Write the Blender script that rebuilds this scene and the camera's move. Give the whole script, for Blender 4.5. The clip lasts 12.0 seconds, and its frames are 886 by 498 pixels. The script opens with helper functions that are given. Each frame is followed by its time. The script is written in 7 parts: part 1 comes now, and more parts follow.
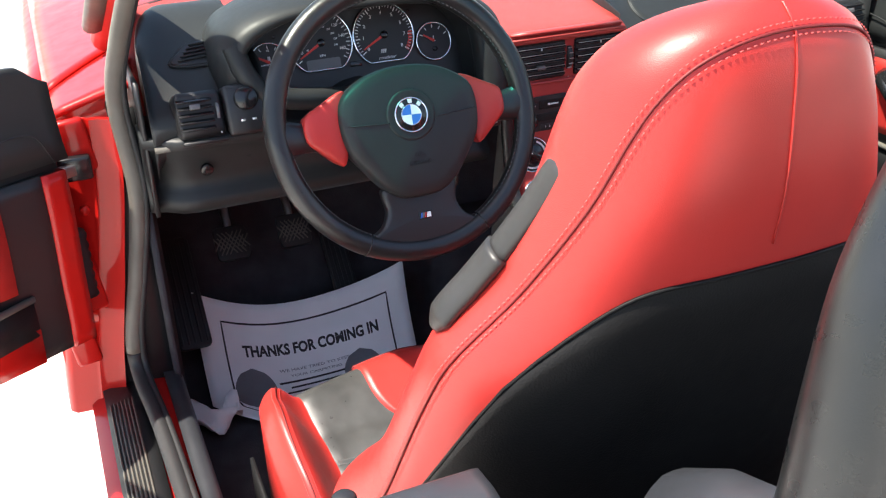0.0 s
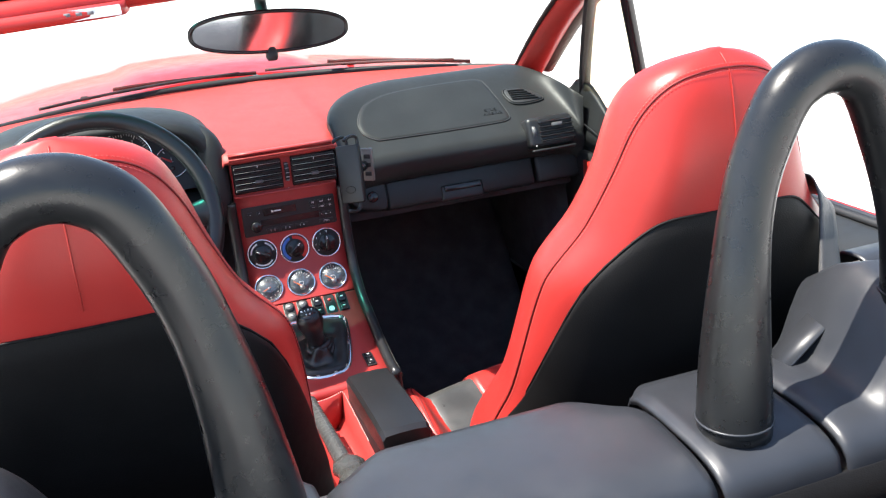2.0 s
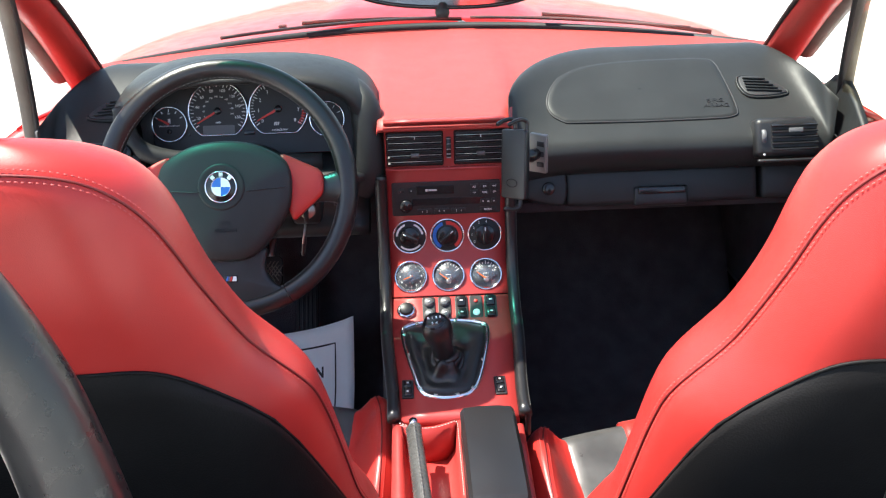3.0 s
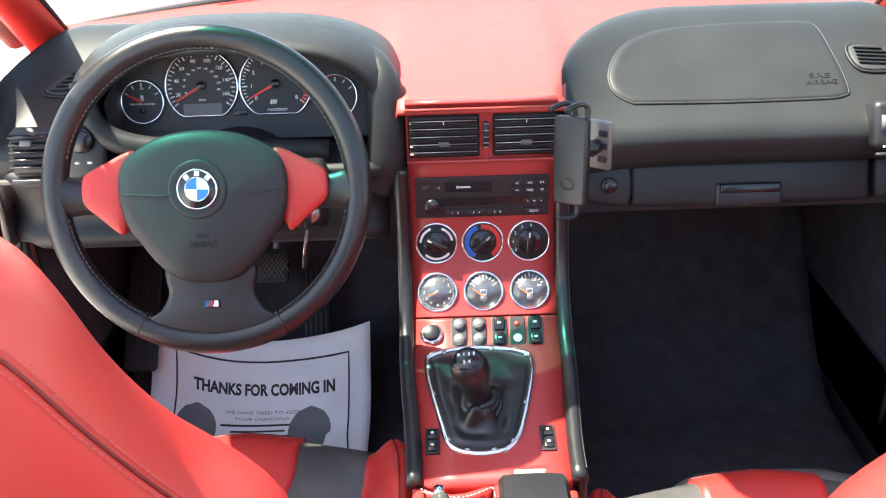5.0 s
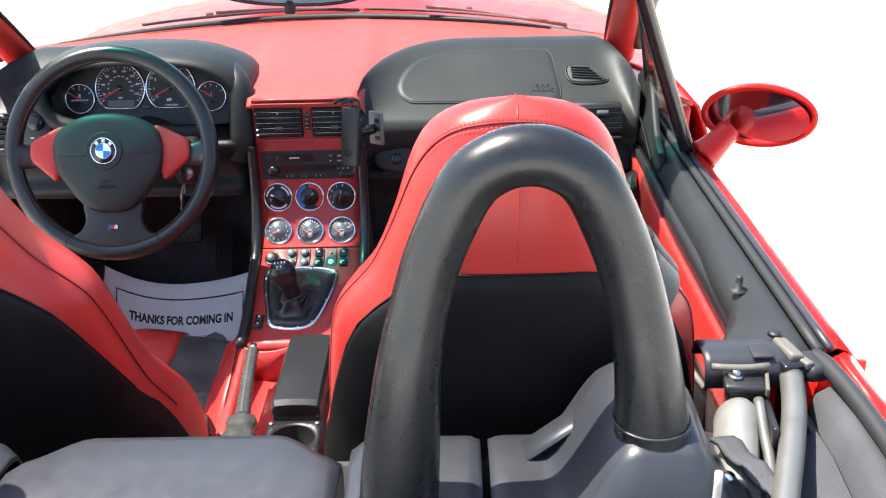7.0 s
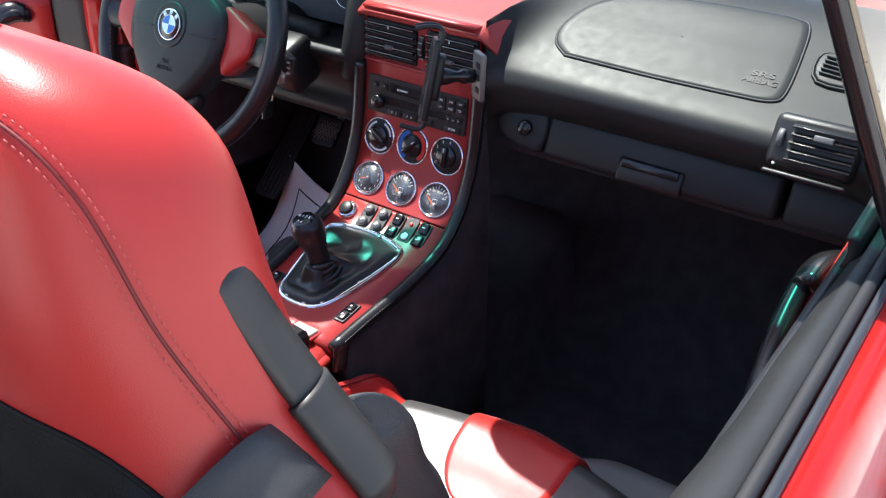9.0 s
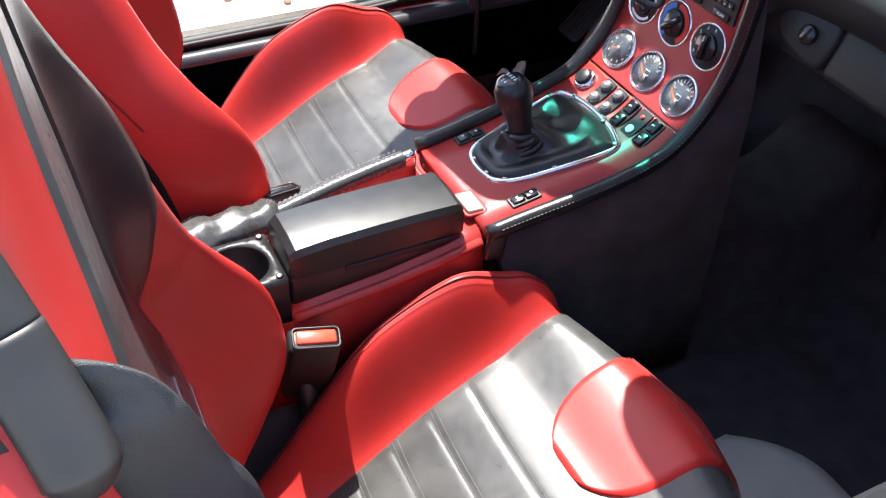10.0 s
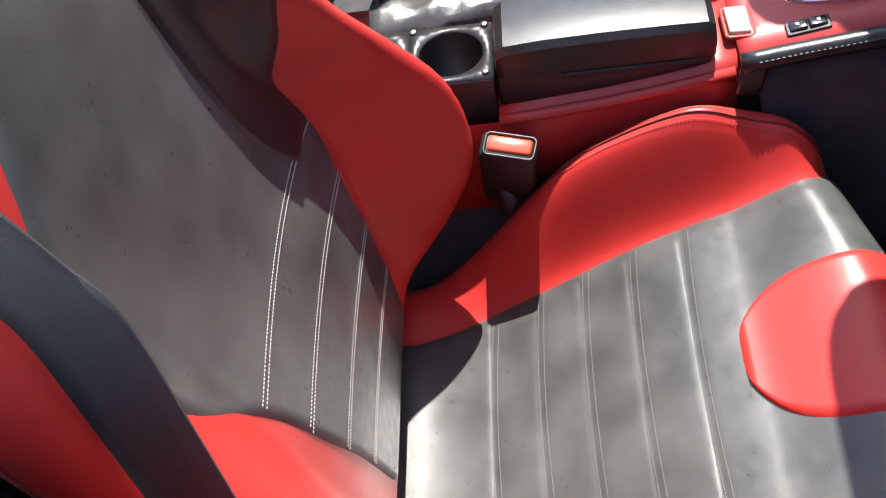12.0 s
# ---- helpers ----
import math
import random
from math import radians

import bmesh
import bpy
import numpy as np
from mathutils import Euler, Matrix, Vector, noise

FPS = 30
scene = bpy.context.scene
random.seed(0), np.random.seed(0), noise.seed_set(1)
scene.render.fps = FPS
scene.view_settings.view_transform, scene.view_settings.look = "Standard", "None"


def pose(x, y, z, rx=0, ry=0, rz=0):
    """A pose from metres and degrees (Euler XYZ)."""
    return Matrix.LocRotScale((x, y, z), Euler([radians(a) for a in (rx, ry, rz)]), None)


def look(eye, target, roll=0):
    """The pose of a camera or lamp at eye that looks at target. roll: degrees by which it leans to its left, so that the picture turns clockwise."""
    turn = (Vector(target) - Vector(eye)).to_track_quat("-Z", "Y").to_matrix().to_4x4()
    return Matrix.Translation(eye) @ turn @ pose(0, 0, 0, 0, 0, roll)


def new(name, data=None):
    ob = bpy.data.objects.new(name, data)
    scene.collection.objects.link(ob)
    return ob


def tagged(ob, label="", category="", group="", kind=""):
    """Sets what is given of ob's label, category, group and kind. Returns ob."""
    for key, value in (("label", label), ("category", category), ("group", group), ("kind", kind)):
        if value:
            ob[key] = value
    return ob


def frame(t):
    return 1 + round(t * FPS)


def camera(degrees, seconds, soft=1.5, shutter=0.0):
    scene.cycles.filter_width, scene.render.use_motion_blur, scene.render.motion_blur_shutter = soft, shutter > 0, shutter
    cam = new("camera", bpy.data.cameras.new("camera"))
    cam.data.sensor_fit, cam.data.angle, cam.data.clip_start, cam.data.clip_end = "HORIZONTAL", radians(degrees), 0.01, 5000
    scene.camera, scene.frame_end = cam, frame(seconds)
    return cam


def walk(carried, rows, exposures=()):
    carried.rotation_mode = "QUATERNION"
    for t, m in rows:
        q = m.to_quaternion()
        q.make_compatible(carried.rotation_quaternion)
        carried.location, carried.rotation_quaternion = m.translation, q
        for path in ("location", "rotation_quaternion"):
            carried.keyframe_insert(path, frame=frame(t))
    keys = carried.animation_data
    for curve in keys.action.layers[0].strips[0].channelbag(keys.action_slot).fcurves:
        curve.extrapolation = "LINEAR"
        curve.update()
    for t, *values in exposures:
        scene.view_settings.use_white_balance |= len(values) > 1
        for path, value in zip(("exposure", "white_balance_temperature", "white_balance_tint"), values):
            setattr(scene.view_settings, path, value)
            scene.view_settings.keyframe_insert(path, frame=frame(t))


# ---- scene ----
cam = camera(50.5, 12.0, soft=1.2)
PATH = [
    (0, (-0.749, -1.258, 1.241), (-0.059, 0.398, 0.355), -1.9),
    (0.5, (-0.752, -1.46, 1.262), (0.115, 0.158, 0.47), -1.3),
    (1, (-0.693, -1.616, 1.285), (0.214, 0.023, 0.583), -3.1),
    (1.5, (-0.473, -1.747, 1.291), (0.304, -0.026, 0.631), -5.8),
    (2, (-0.294, -1.702, 1.29), (0.326, 0.074, 0.612), -4.5),
    (2.5, (-0.166, -1.555, 1.277), (0.218, 0.263, 0.539), -0.4),
    (3, (-0.055, -1.441, 1.305), (0.005, 0.392, 0.506), -1.6),
    (3.2, (-0.046, -1.384, 1.308), (-0.063, 0.447, 0.502), -2.6),
    (4.8, (-0.056, -1.138, 1.263), (-0.06, 0.648, 0.363), -1.9),
    (5, (-0.054, -1.138, 1.264), (-0.054, 0.65, 0.366), -1.8),
    (5.5, (-0.032, -1.215, 1.322), (0.048, 0.588, 0.459), -0.3),
    (6, (-0.028, -1.369, 1.359), (0.086, 0.438, 0.51), -1.0),
    (6.5, (0.092, -1.59, 1.372), (0.092, 0.231, 0.545), -2.3),
    (7, (0.284, -1.721, 1.376), (0.258, 0.095, 0.539), -1.4),
    (7.2, (0.356, -1.7, 1.354), (0.281, 0.124, 0.537), -2.0),
    (8.8, (0.78, -1.14, 1.268), (-0.101, 0.395, 0.335), 2.1),
    (9.0, (0.763, -1.051, 1.254), (-0.206, 0.4, 0.277), 2.2),
    (9.2, (0.751, -0.993, 1.245), (-0.327, 0.341, 0.217), 2.3),
    (9.4, (0.743, -0.937, 1.234), (-0.45, 0.24, 0.142), 3.0),
    (9.5, (0.747, -0.903, 1.231), (-0.495, 0.183, 0.102), 3.3),
    (9.7, (0.768, -0.824, 1.223), (-0.534, 0.099, 0.018), 4.3),
    (10.0, (0.795, -0.737, 1.229), (-0.532, -0.013, -0.081), 3.3),
    (10.2, (0.79, -0.697, 1.212), (-0.547, -0.08, -0.142), 2.4),
    (10.5, (0.765, -0.656, 1.18), (-0.567, -0.216, -0.246), 0.6),
    (11.0, (0.748, -0.585, 1.153), (-0.504, -0.42, -0.397), -2.4),
    (11.5, (0.74, -0.52, 1.165), (-0.408, -0.541, -0.472), -6.6),
    (12.0, (0.757, -0.476, 1.18), (-0.43, -0.733, -0.409), -14.8),
]
LIGHT_ROWS = [(0.0, 1.55, 6900, 9), (1.5, 1.5, 6600, 9), (3.0, 1.7, 6800, 9), (5.0, 2.48, 7200, 8), (5.5, 2.38, 7300, 8), (6.0, 2.0, 7100, 8), (6.5, 1.65, 6800, 8), (7.0, 1.73, 6700, 9), (9.0, 1.38, 6400, 11), (9.5, 1.78, 6500, 10), (10.5, 1.84, 6500, 9), (12.0, 1.64, 6500, 9)]
walk(cam, [(t, look(eye, target, roll)) for t, eye, target, roll in PATH], LIGHT_ROWS)

# ---- light ----
SUN = Vector((-0.42, 0.075, 0.90)).normalized()
world = bpy.data.worlds.new("sky")
scene.world = world
world.use_nodes = True
sky = world.node_tree.nodes.new("ShaderNodeTexSky")
sky.sky_type, sky.sun_disc = "NISHITA", False
sky.sun_elevation = math.asin(SUN.z)
sky.sun_rotation = math.atan2(SUN.x, SUN.y)
world.node_tree.links.new(sky.outputs[0], world.node_tree.nodes["Background"].inputs[0])
world.node_tree.nodes["Background"].inputs[1].default_value = 0.135
sun = new("sun", bpy.data.lights.new("sun", "SUN"))
sun.data.energy, sun.data.angle, sun.data.color = 4.7, radians(0.5), (1.0, 0.96, 0.9)
sun.matrix_world = Matrix.Translation((0, 0, 8)) @ SUN.to_track_quat("Z", "Y").to_matrix().to_4x4()

# ---- materials ----


def shader(name, base, rough=0.5, metal=0.0, coat=0.0, spot=0.12, spot_size=14.0, grain=0.0, grain_size=900.0, spec=0.5, wear=0.0):
    """A surface with large soft variation of its colour, variation of its gloss, and a fine grain in relief."""
    m = bpy.data.materials.new(name)
    m.use_nodes = True
    n, link = m.node_tree.nodes, m.node_tree.links.new
    b = n["Principled BSDF"]
    b.inputs["Roughness"].default_value, b.inputs["Metallic"].default_value = rough, metal
    b.inputs["Coat Weight"].default_value, b.inputs["Specular IOR Level"].default_value = coat, spec
    b.inputs["Coat Roughness"].default_value = 0.04
    where = n.new("ShaderNodeTexCoord")
    big = n.new("ShaderNodeTexNoise")
    big.inputs["Scale"].default_value, big.inputs["Detail"].default_value = spot_size, 6
    link(where.outputs["Object"], big.inputs["Vector"])
    ramp = n.new("ShaderNodeMapRange")
    ramp.inputs["From Min"].default_value, ramp.inputs["From Max"].default_value = 0.3, 0.7
    ramp.inputs["To Min"].default_value, ramp.inputs["To Max"].default_value = 1 - spot, 1 + spot
    link(big.outputs["Fac"], ramp.inputs["Value"])
    mix = n.new("ShaderNodeVectorMath")
    mix.operation = "SCALE"
    mix.inputs[0].default_value = base
    link(ramp.outputs[0], mix.inputs["Scale"])
    link(mix.outputs[0], b.inputs["Base Color"])
    gloss = n.new("ShaderNodeMapRange")
    gloss.inputs["To Min"].default_value, gloss.inputs["To Max"].default_value = max(0.02, rough - 0.08 - wear), rough + 0.08 + wear
    fine = n.new("ShaderNodeTexNoise")
    fine.inputs["Scale"].default_value, fine.inputs["Detail"].default_value = spot_size * 5, 4
    link(where.outputs["Object"], fine.inputs["Vector"])
    link(fine.outputs["Fac"], gloss.inputs["Value"])
    link(gloss.outputs[0], b.inputs["Roughness"])
    if grain:
        cells = n.new("ShaderNodeTexVoronoi")
        cells.inputs["Scale"].default_value = grain_size
        link(where.outputs["Object"], cells.inputs["Vector"])
        bump = n.new("ShaderNodeBump")
        bump.inputs["Strength"].default_value, bump.inputs["Distance"].default_value = grain, 0.001
        link(cells.outputs["Distance"], bump.inputs["Height"])
        link(bump.outputs[0], b.inputs["Normal"])
    return m


def glass(name, tint, rough=0.0):
    m = bpy.data.materials.new(name)
    m.use_nodes = True
    n, link = m.node_tree.nodes, m.node_tree.links.new
    n.remove(n["Principled BSDF"])
    clear, shine, mix = n.new("ShaderNodeBsdfTransparent"), n.new("ShaderNodeBsdfGlossy"), n.new("ShaderNodeMixShader")
    clear.inputs[0].default_value = (*tint, 1)
    shine.inputs["Roughness"].default_value = rough
    facing, fall, gain = n.new("ShaderNodeLayerWeight"), n.new("ShaderNodeMath"), n.new("ShaderNodeMath")
    facing.inputs[0].default_value = 0.5
    fall.operation, fall.inputs[1].default_value = "POWER", 5.0
    gain.operation, gain.inputs[1].default_value, gain.inputs[2].default_value = "MULTIPLY_ADD", 0.9, 0.04
    link(facing.outputs["Facing"], fall.inputs[0])
    link(fall.outputs[0], gain.inputs[0])
    link(gain.outputs[0], mix.inputs[0])
    link(clear.outputs[0], mix.inputs[1])
    link(shine.outputs[0], mix.inputs[2])
    link(mix.outputs[0], n["Material Output"].inputs[0])
    return m


RED_LEATHER = shader("red_leather", (0.455, 0.030, 0.025), 0.36, spot=0.08, spot_size=9, grain=0.10, grain_size=1300, spec=0.38, wear=0.0)
GREY_LEATHER = shader("charcoal_leather", (0.056, 0.056, 0.054), 0.34, spot=0.34, spot_size=16, grain=0.08, grain_size=1400, wear=0.08)
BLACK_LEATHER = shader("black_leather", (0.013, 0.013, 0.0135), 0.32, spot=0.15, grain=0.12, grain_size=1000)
DASH_BLACK = shader("black_grained_vinyl", (0.0225, 0.0238, 0.0240), 0.46, spot=0.12, grain=0.08, grain_size=1100, spec=0.27)
DASH_RED = shader("red_dash_vinyl", (0.42, 0.046, 0.038), 0.5, spot=0.05, spot_size=5, grain=0.25, grain_size=800)
RED_TRIM = shader("red_painted_trim", (0.38, 0.037, 0.033), 0.38, spot=0.05, grain=0.05)
RED_PAINT = shader("red_car_paint", (0.42, 0.010, 0.008), 0.34, coat=0.38, spot=0.10, spot_size=5, spec=0.1, wear=0.05)
HOOP_RUBBER = shader("black_satin_hoop", (0.0115, 0.012, 0.0125), 0.30, spot=0.2, spot_size=14, grain=0.05, grain_size=900, wear=0.05)
COVER_PLASTIC = shader("dark_grey_cover_plastic", (0.028, 0.030, 0.035), 0.40, spot=0.16, spot_size=9, grain=0.06, grain_size=1100, wear=0.07)
BLACK_PLASTIC = shader("black_plastic", (0.013, 0.013, 0.014), 0.42, spot=0.12, grain=0.1)
GUIDE_PLASTIC = shader("worn_black_guide_plastic", (0.022, 0.020, 0.0185), 0.46, spot=0.15, spot_size=30, grain=0.04, grain_size=1400, wear=0.05)
GLOSS_BLACK = shader("gloss_black_plastic", (0.012, 0.012, 0.013), 0.22, spot=0.1)
SEAT_SHELL = shader("matt_black_seat_back", (0.009, 0.0085, 0.0085), 0.55, spot=0.2, grain=0.2, grain_size=600, spec=0.15)
CARPET = shader("black_carpet", (0.056, 0.053, 0.058), 0.95, spot=0.2, spot_size=25, grain=0.6, grain_size=500, spec=0.1)
CHROME = shader("chrome", (0.75, 0.76, 0.78), 0.12, metal=1.0, spot=0.03)
STEEL = shader("brushed_steel", (0.45, 0.44, 0.42), 0.35, metal=1.0, spot=0.1)
RUBBER = shader("black_rubber", (0.016, 0.016, 0.017), 0.6, spot=0.15, grain=0.1)
SEAL_GREY = shader("worn_grey_seal", (0.115, 0.105, 0.088), 0.55, spot=0.2, grain=0.15, wear=0.06)
CLOTH = shader("soft_top_cloth", (0.05, 0.05, 0.055), 0.8, spot=0.2, grain=0.4, grain_size=500)
# black console side lightened to grey, sunlight put into the base colour
SUNLIT_CONSOLE_SIDE = shader("sunlit_dark_console_side", (0.050, 0.047, 0.044), 0.7, spot=0.2, spot_size=20, grain=0.3, grain_size=600)
GAITER = shader("creased_dark_leather", (0.05, 0.05, 0.048), 0.27, spot=0.2, spot_size=30, grain=0.2, grain_size=700)
BEIGE_PLASTIC = shader("beige_switch_plastic", (0.42, 0.38, 0.34), 0.5, spot=0.08)
COVER_METAL = shader("grey_painted_metal", (0.20, 0.195, 0.18), 0.42, metal=0.3, spot=0.15, spot_size=30)
LIGHT_STEEL = shader("satin_grey_steel", (0.20, 0.195, 0.18), 0.38, metal=0.6, spot=0.12, spot_size=25)
PAPER = shader("white_paper", (0.88, 0.88, 0.86), 0.7, spot=0.05, spot_size=12)
# even paper tone, greyer and greener than the white sheet
GREY_PAPER = shader("pale_grey_paper", (0.46, 0.47, 0.42), 0.75, spot=0.12, spot_size=10)
INK = shader("black_ink", (0.02, 0.02, 0.022), 0.6, spot=0.1)
GREY_INK = shader("grey_print", (0.16, 0.16, 0.17), 0.7, spot=0.15)
WHITE_MARK = shader("white_marking", (0.75, 0.75, 0.74), 0.5, spot=0.02)
ORANGE_MARK = shader("orange_needle", (0.8, 0.16, 0.02), 0.5, spot=0.02)
BLUE_MARK = shader("blue_enamel", (0.02, 0.14, 0.5), 0.3, spot=0.02)
RED_MARK = shader("red_marking", (0.6, 0.03, 0.02), 0.4, spot=0.02)
# dust plus the sky's reflection, both put into the pale blue-grey base
SKY_HAZE_DIAL = shader("dusty_sky_haze_face", (0.075, 0.085, 0.105), 0.35, spot=0.25, spot_size=40, coat=0.5)
DIAL_FACE = shader("black_dial_face", (0.015, 0.015, 0.017), 0.5, spot=0.05)
GREY_PLASTIC = shader("grey_switch_plastic", (0.12, 0.12, 0.125), 0.45, spot=0.1)
THREAD_RED = shader("red_thread", (0.42, 0.04, 0.035), 0.7, spot=0.1)
THREAD_PINK = shader("light_red_thread", (0.48, 0.060, 0.052), 0.6, spot=0.1)
SEAM_RED = shader("dark_red_seam", (0.15, 0.008, 0.007), 0.6, spot=0.1)
THREAD_WHITE = shader("pale_thread", (0.42, 0.40, 0.38), 0.7, spot=0.08)
THREAD_GREY = shader("grey_thread", (0.11, 0.11, 0.105), 0.7, spot=0.1)
WEBBING = shader("black_belt_webbing", (0.036, 0.035, 0.035), 0.42, spot=0.08, grain=0.45, grain_size=1500)
CONCRETE = shader("pale_concrete", (0.70, 0.68, 0.64), 0.9, spot=0.1, spot_size=1.5, grain=0.3, grain_size=160)
ORANGE_BUTTON = shader("red_release_button", (0.62, 0.07, 0.035), 0.22, spot=0.1, coat=0.6)
LEAF = shader("dry_leaf", (0.17, 0.10, 0.05), 0.8, spot=0.3, spot_size=40)
BRONZE_TRIM = shader("bronze_window_trim", (0.20, 0.16, 0.11), 0.3, metal=0.4, spot=0.15)
WIND_GLASS = glass("green_windscreen_glass", (0.9, 0.96, 0.93))
BAND_GLASS = glass("green_sun_band_glass", (0.04, 0.42, 0.33))
SIDE_GLASS = glass("bronze_side_glass", (0.84, 0.76, 0.6))
CLEAR = glass("clear_lens", (0.97, 0.97, 0.97))
MIRROR = shader("mirror_glass", (0.75, 0.78, 0.8), 0.02, metal=1.0, spot=0.0)

# ---- building helpers ----


def obj(name, bm, material, parent=None, label="", smooth=True):
    me = bpy.data.meshes.new(name)
    bm.normal_update()
    bm.to_mesh(me)
    bm.free()
    for mat_one in material if isinstance(material, (list, tuple)) else (material,):
        me.materials.append(mat_one)
    if smooth:
        me.shade_smooth()
    ob = new(name, me)
    if parent:
        ob.parent = parent
    return tagged(ob, label)


def part(name, bm, material, parent, label="", smooth=True):
    return obj(name, bm, material, parent, label, smooth)


def thing(name, at, label, category, group=""):
    e = new(name)
    e.location = at
    e.empty_display_size = 0.05
    bpy.context.view_layer.update()
    return tagged(e, label, category, group)


def piece(name, bm, material, parent, label="", smooth=True, sharp=None):
    ob = obj(name, bm, material, None, label, smooth)
    if sharp:
        ob.data.set_sharp_from_angle(angle=radians(sharp))
    if parent is not None:
        root = parent
        world_m = Matrix.Identity(4)
        chain = []
        while root is not None:
            chain.append(root)
            root = root.parent
        for c in reversed(chain):
            world_m = world_m @ c.matrix_parent_inverse @ c.matrix_basis
        ob.parent = parent
        ob.matrix_parent_inverse = world_m.inverted()
    return ob


def surface(rows, closed=False, caps=False, flip=False):
    """A skin over rows of points. closed: each row is a ring."""
    bm = bmesh.new()
    v = [[bm.verts.new(p) for p in row] for row in rows]
    k = len(v[0])
    for a, b in zip(v, v[1:]):
        for i in range(k if closed else k - 1):
            j = (i + 1) % k
            try:
                bm.faces.new((a[i], a[j], b[j], b[i]))
            except ValueError:
                pass
    if caps:
        bm.faces.new(v[0][::-1])
        bm.faces.new(v[-1])
    bmesh.ops.remove_doubles(bm, verts=bm.verts, dist=1e-6)
    bmesh.ops.recalc_face_normals(bm, faces=bm.faces)
    if flip:
        bmesh.ops.reverse_faces(bm, faces=bm.faces)
    return bm


def slab(rows, depth, way=None):
    """A sheet over rows of points with thickness: along way, or straight against its own normals."""
    bm = surface(rows)
    bm.normal_update()
    top = list(bm.faces)
    moved = {}
    for v in list(bm.verts):
        moved[v] = bm.verts.new(v.co + (Vector(way) if way else -v.normal * depth))
    for f in top:
        bm.faces.new([moved[v] for v in reversed(f.verts)])
    for e in [e for e in bm.edges if len(e.link_faces) == 1 and e.verts[0] in moved and e.verts[1] in moved]:
        a, b = e.verts
        bm.faces.new((b, a, moved[a], moved[b]))
    bmesh.ops.recalc_face_normals(bm, faces=bm.faces)
    return bm


def smooth_path(points, per=8):
    """A Catmull-Rom line through points."""
    p = [Vector(q) for q in points]
    p = [2 * p[0] - p[1], *p, 2 * p[-1] - p[-2]]
    out = []
    for i in range(1, len(p) - 2):
        for k in range(per):
            t = k / per
            a, b, c, d = p[i - 1 : i + 3]
            out.append(0.5 * (2 * b + (c - a) * t + (2 * a - 5 * b + 4 * c - d) * t * t + (3 * b - a - 3 * c + d) * t**3))
    return out + [p[-2]]


def tube(points, radius, sides=12, squash=1.0, up=None, closed=False, caps=True):
    """A round or oval bar along points. radius: one number or one for each point; squash: the width across up over the width along it."""
    p = [Vector(q) for q in points]
    rows, last = [], Vector(up) if up else None
    for i, q in enumerate(p):
        ahead = (p[(i + 1) % len(p)] - p[i - 1]) if closed else (p[min(i + 1, len(p) - 1)] - p[max(i - 1, 0)])
        ahead.normalize()
        if last is None:
            last = ahead.orthogonal()
        side = ahead.cross(last).normalized()
        if up is None:
            last = side.cross(ahead).normalized()
            u = last
        else:
            u = side.cross(ahead).normalized()
        r = radius[i] if isinstance(radius, (list, tuple)) else radius
        rows.append([q + r * (math.cos(2 * math.pi * k / sides) * u + squash * math.sin(2 * math.pi * k / sides) * side) for k in range(sides)])
    if closed:
        rows.append(rows[0])
    return surface(rows, closed=True, caps=caps and not closed)


def box(size, bevel=0.003, at=None, segments=2):
    """A block with rounded edges, centred, at the pose at."""
    bm = bmesh.new()
    bmesh.ops.create_cube(bm, size=1.0, matrix=Matrix.Diagonal((*size, 1)))
    if bevel:
        bmesh.ops.bevel(bm, geom=list(bm.edges), offset=min(bevel, 0.45 * min(size)), segments=segments, affect="EDGES", profile=0.5)
    if at is not None:
        bm.transform(at)
    return bm


def disc(radius, depth, at, sides=32, bevel=0.0, hole=0.0, top=None):
    """A turned disc or ring whose axis is the pose's z."""
    top = radius if top is None else top
    ring = [(hole, 0), (radius, 0), (radius, max(0, depth - bevel)), (top - bevel, depth), (hole, depth)]
    rows = [[Vector((r * math.cos(2 * math.pi * k / sides), r * math.sin(2 * math.pi * k / sides), z)) for k in range(sides)] for r, z in ring]
    if hole:
        rows.append(rows[0])
    bm = surface(rows, closed=True)
    bm.transform(at)
    return bm


def turned(profile, at, sides=28):
    """A turned body: (radius, height) pairs round the pose's z."""
    bm = surface([[Vector((r * math.cos(2 * math.pi * k / sides), r * math.sin(2 * math.pi * k / sides), z)) for k in range(sides)] for r, z in profile], closed=True)
    bm.transform(at)
    return bm


def plate(outline, depth, at, bevel=0.0):
    """A flat plate of the given outline in the pose's x and y, its face at z = depth."""
    bm = bmesh.new()
    low = [bm.verts.new((x, y, 0)) for x, y in outline]
    f = bm.faces.new(low)
    made = bmesh.ops.extrude_face_region(bm, geom=[f])
    up = [g for g in made["geom"] if isinstance(g, bmesh.types.BMVert)]
    bmesh.ops.translate(bm, verts=up, vec=(0, 0, depth))
    bmesh.ops.recalc_face_normals(bm, faces=bm.faces)
    if bevel:
        rim = [e for e in bm.edges if all(v in up for v in e.verts)]
        bmesh.ops.bevel(bm, geom=rim, offset=bevel, segments=2, affect="EDGES", profile=0.5)
    bm.transform(at)
    return bm


def rounded(w, h, r, n=5):
    """The outline of a rectangle with round corners."""
    out = []
    for cx, cy, a in ((w / 2 - r, h / 2 - r, 0), (r - w / 2, h / 2 - r, 90), (r - w / 2, r - h / 2, 180), (w / 2 - r, r - h / 2, 270)):
        out += [(cx + r * math.cos(radians(a + 90 * k / n)), cy + r * math.sin(radians(a + 90 * k / n))) for k in range(n + 1)]
    return out


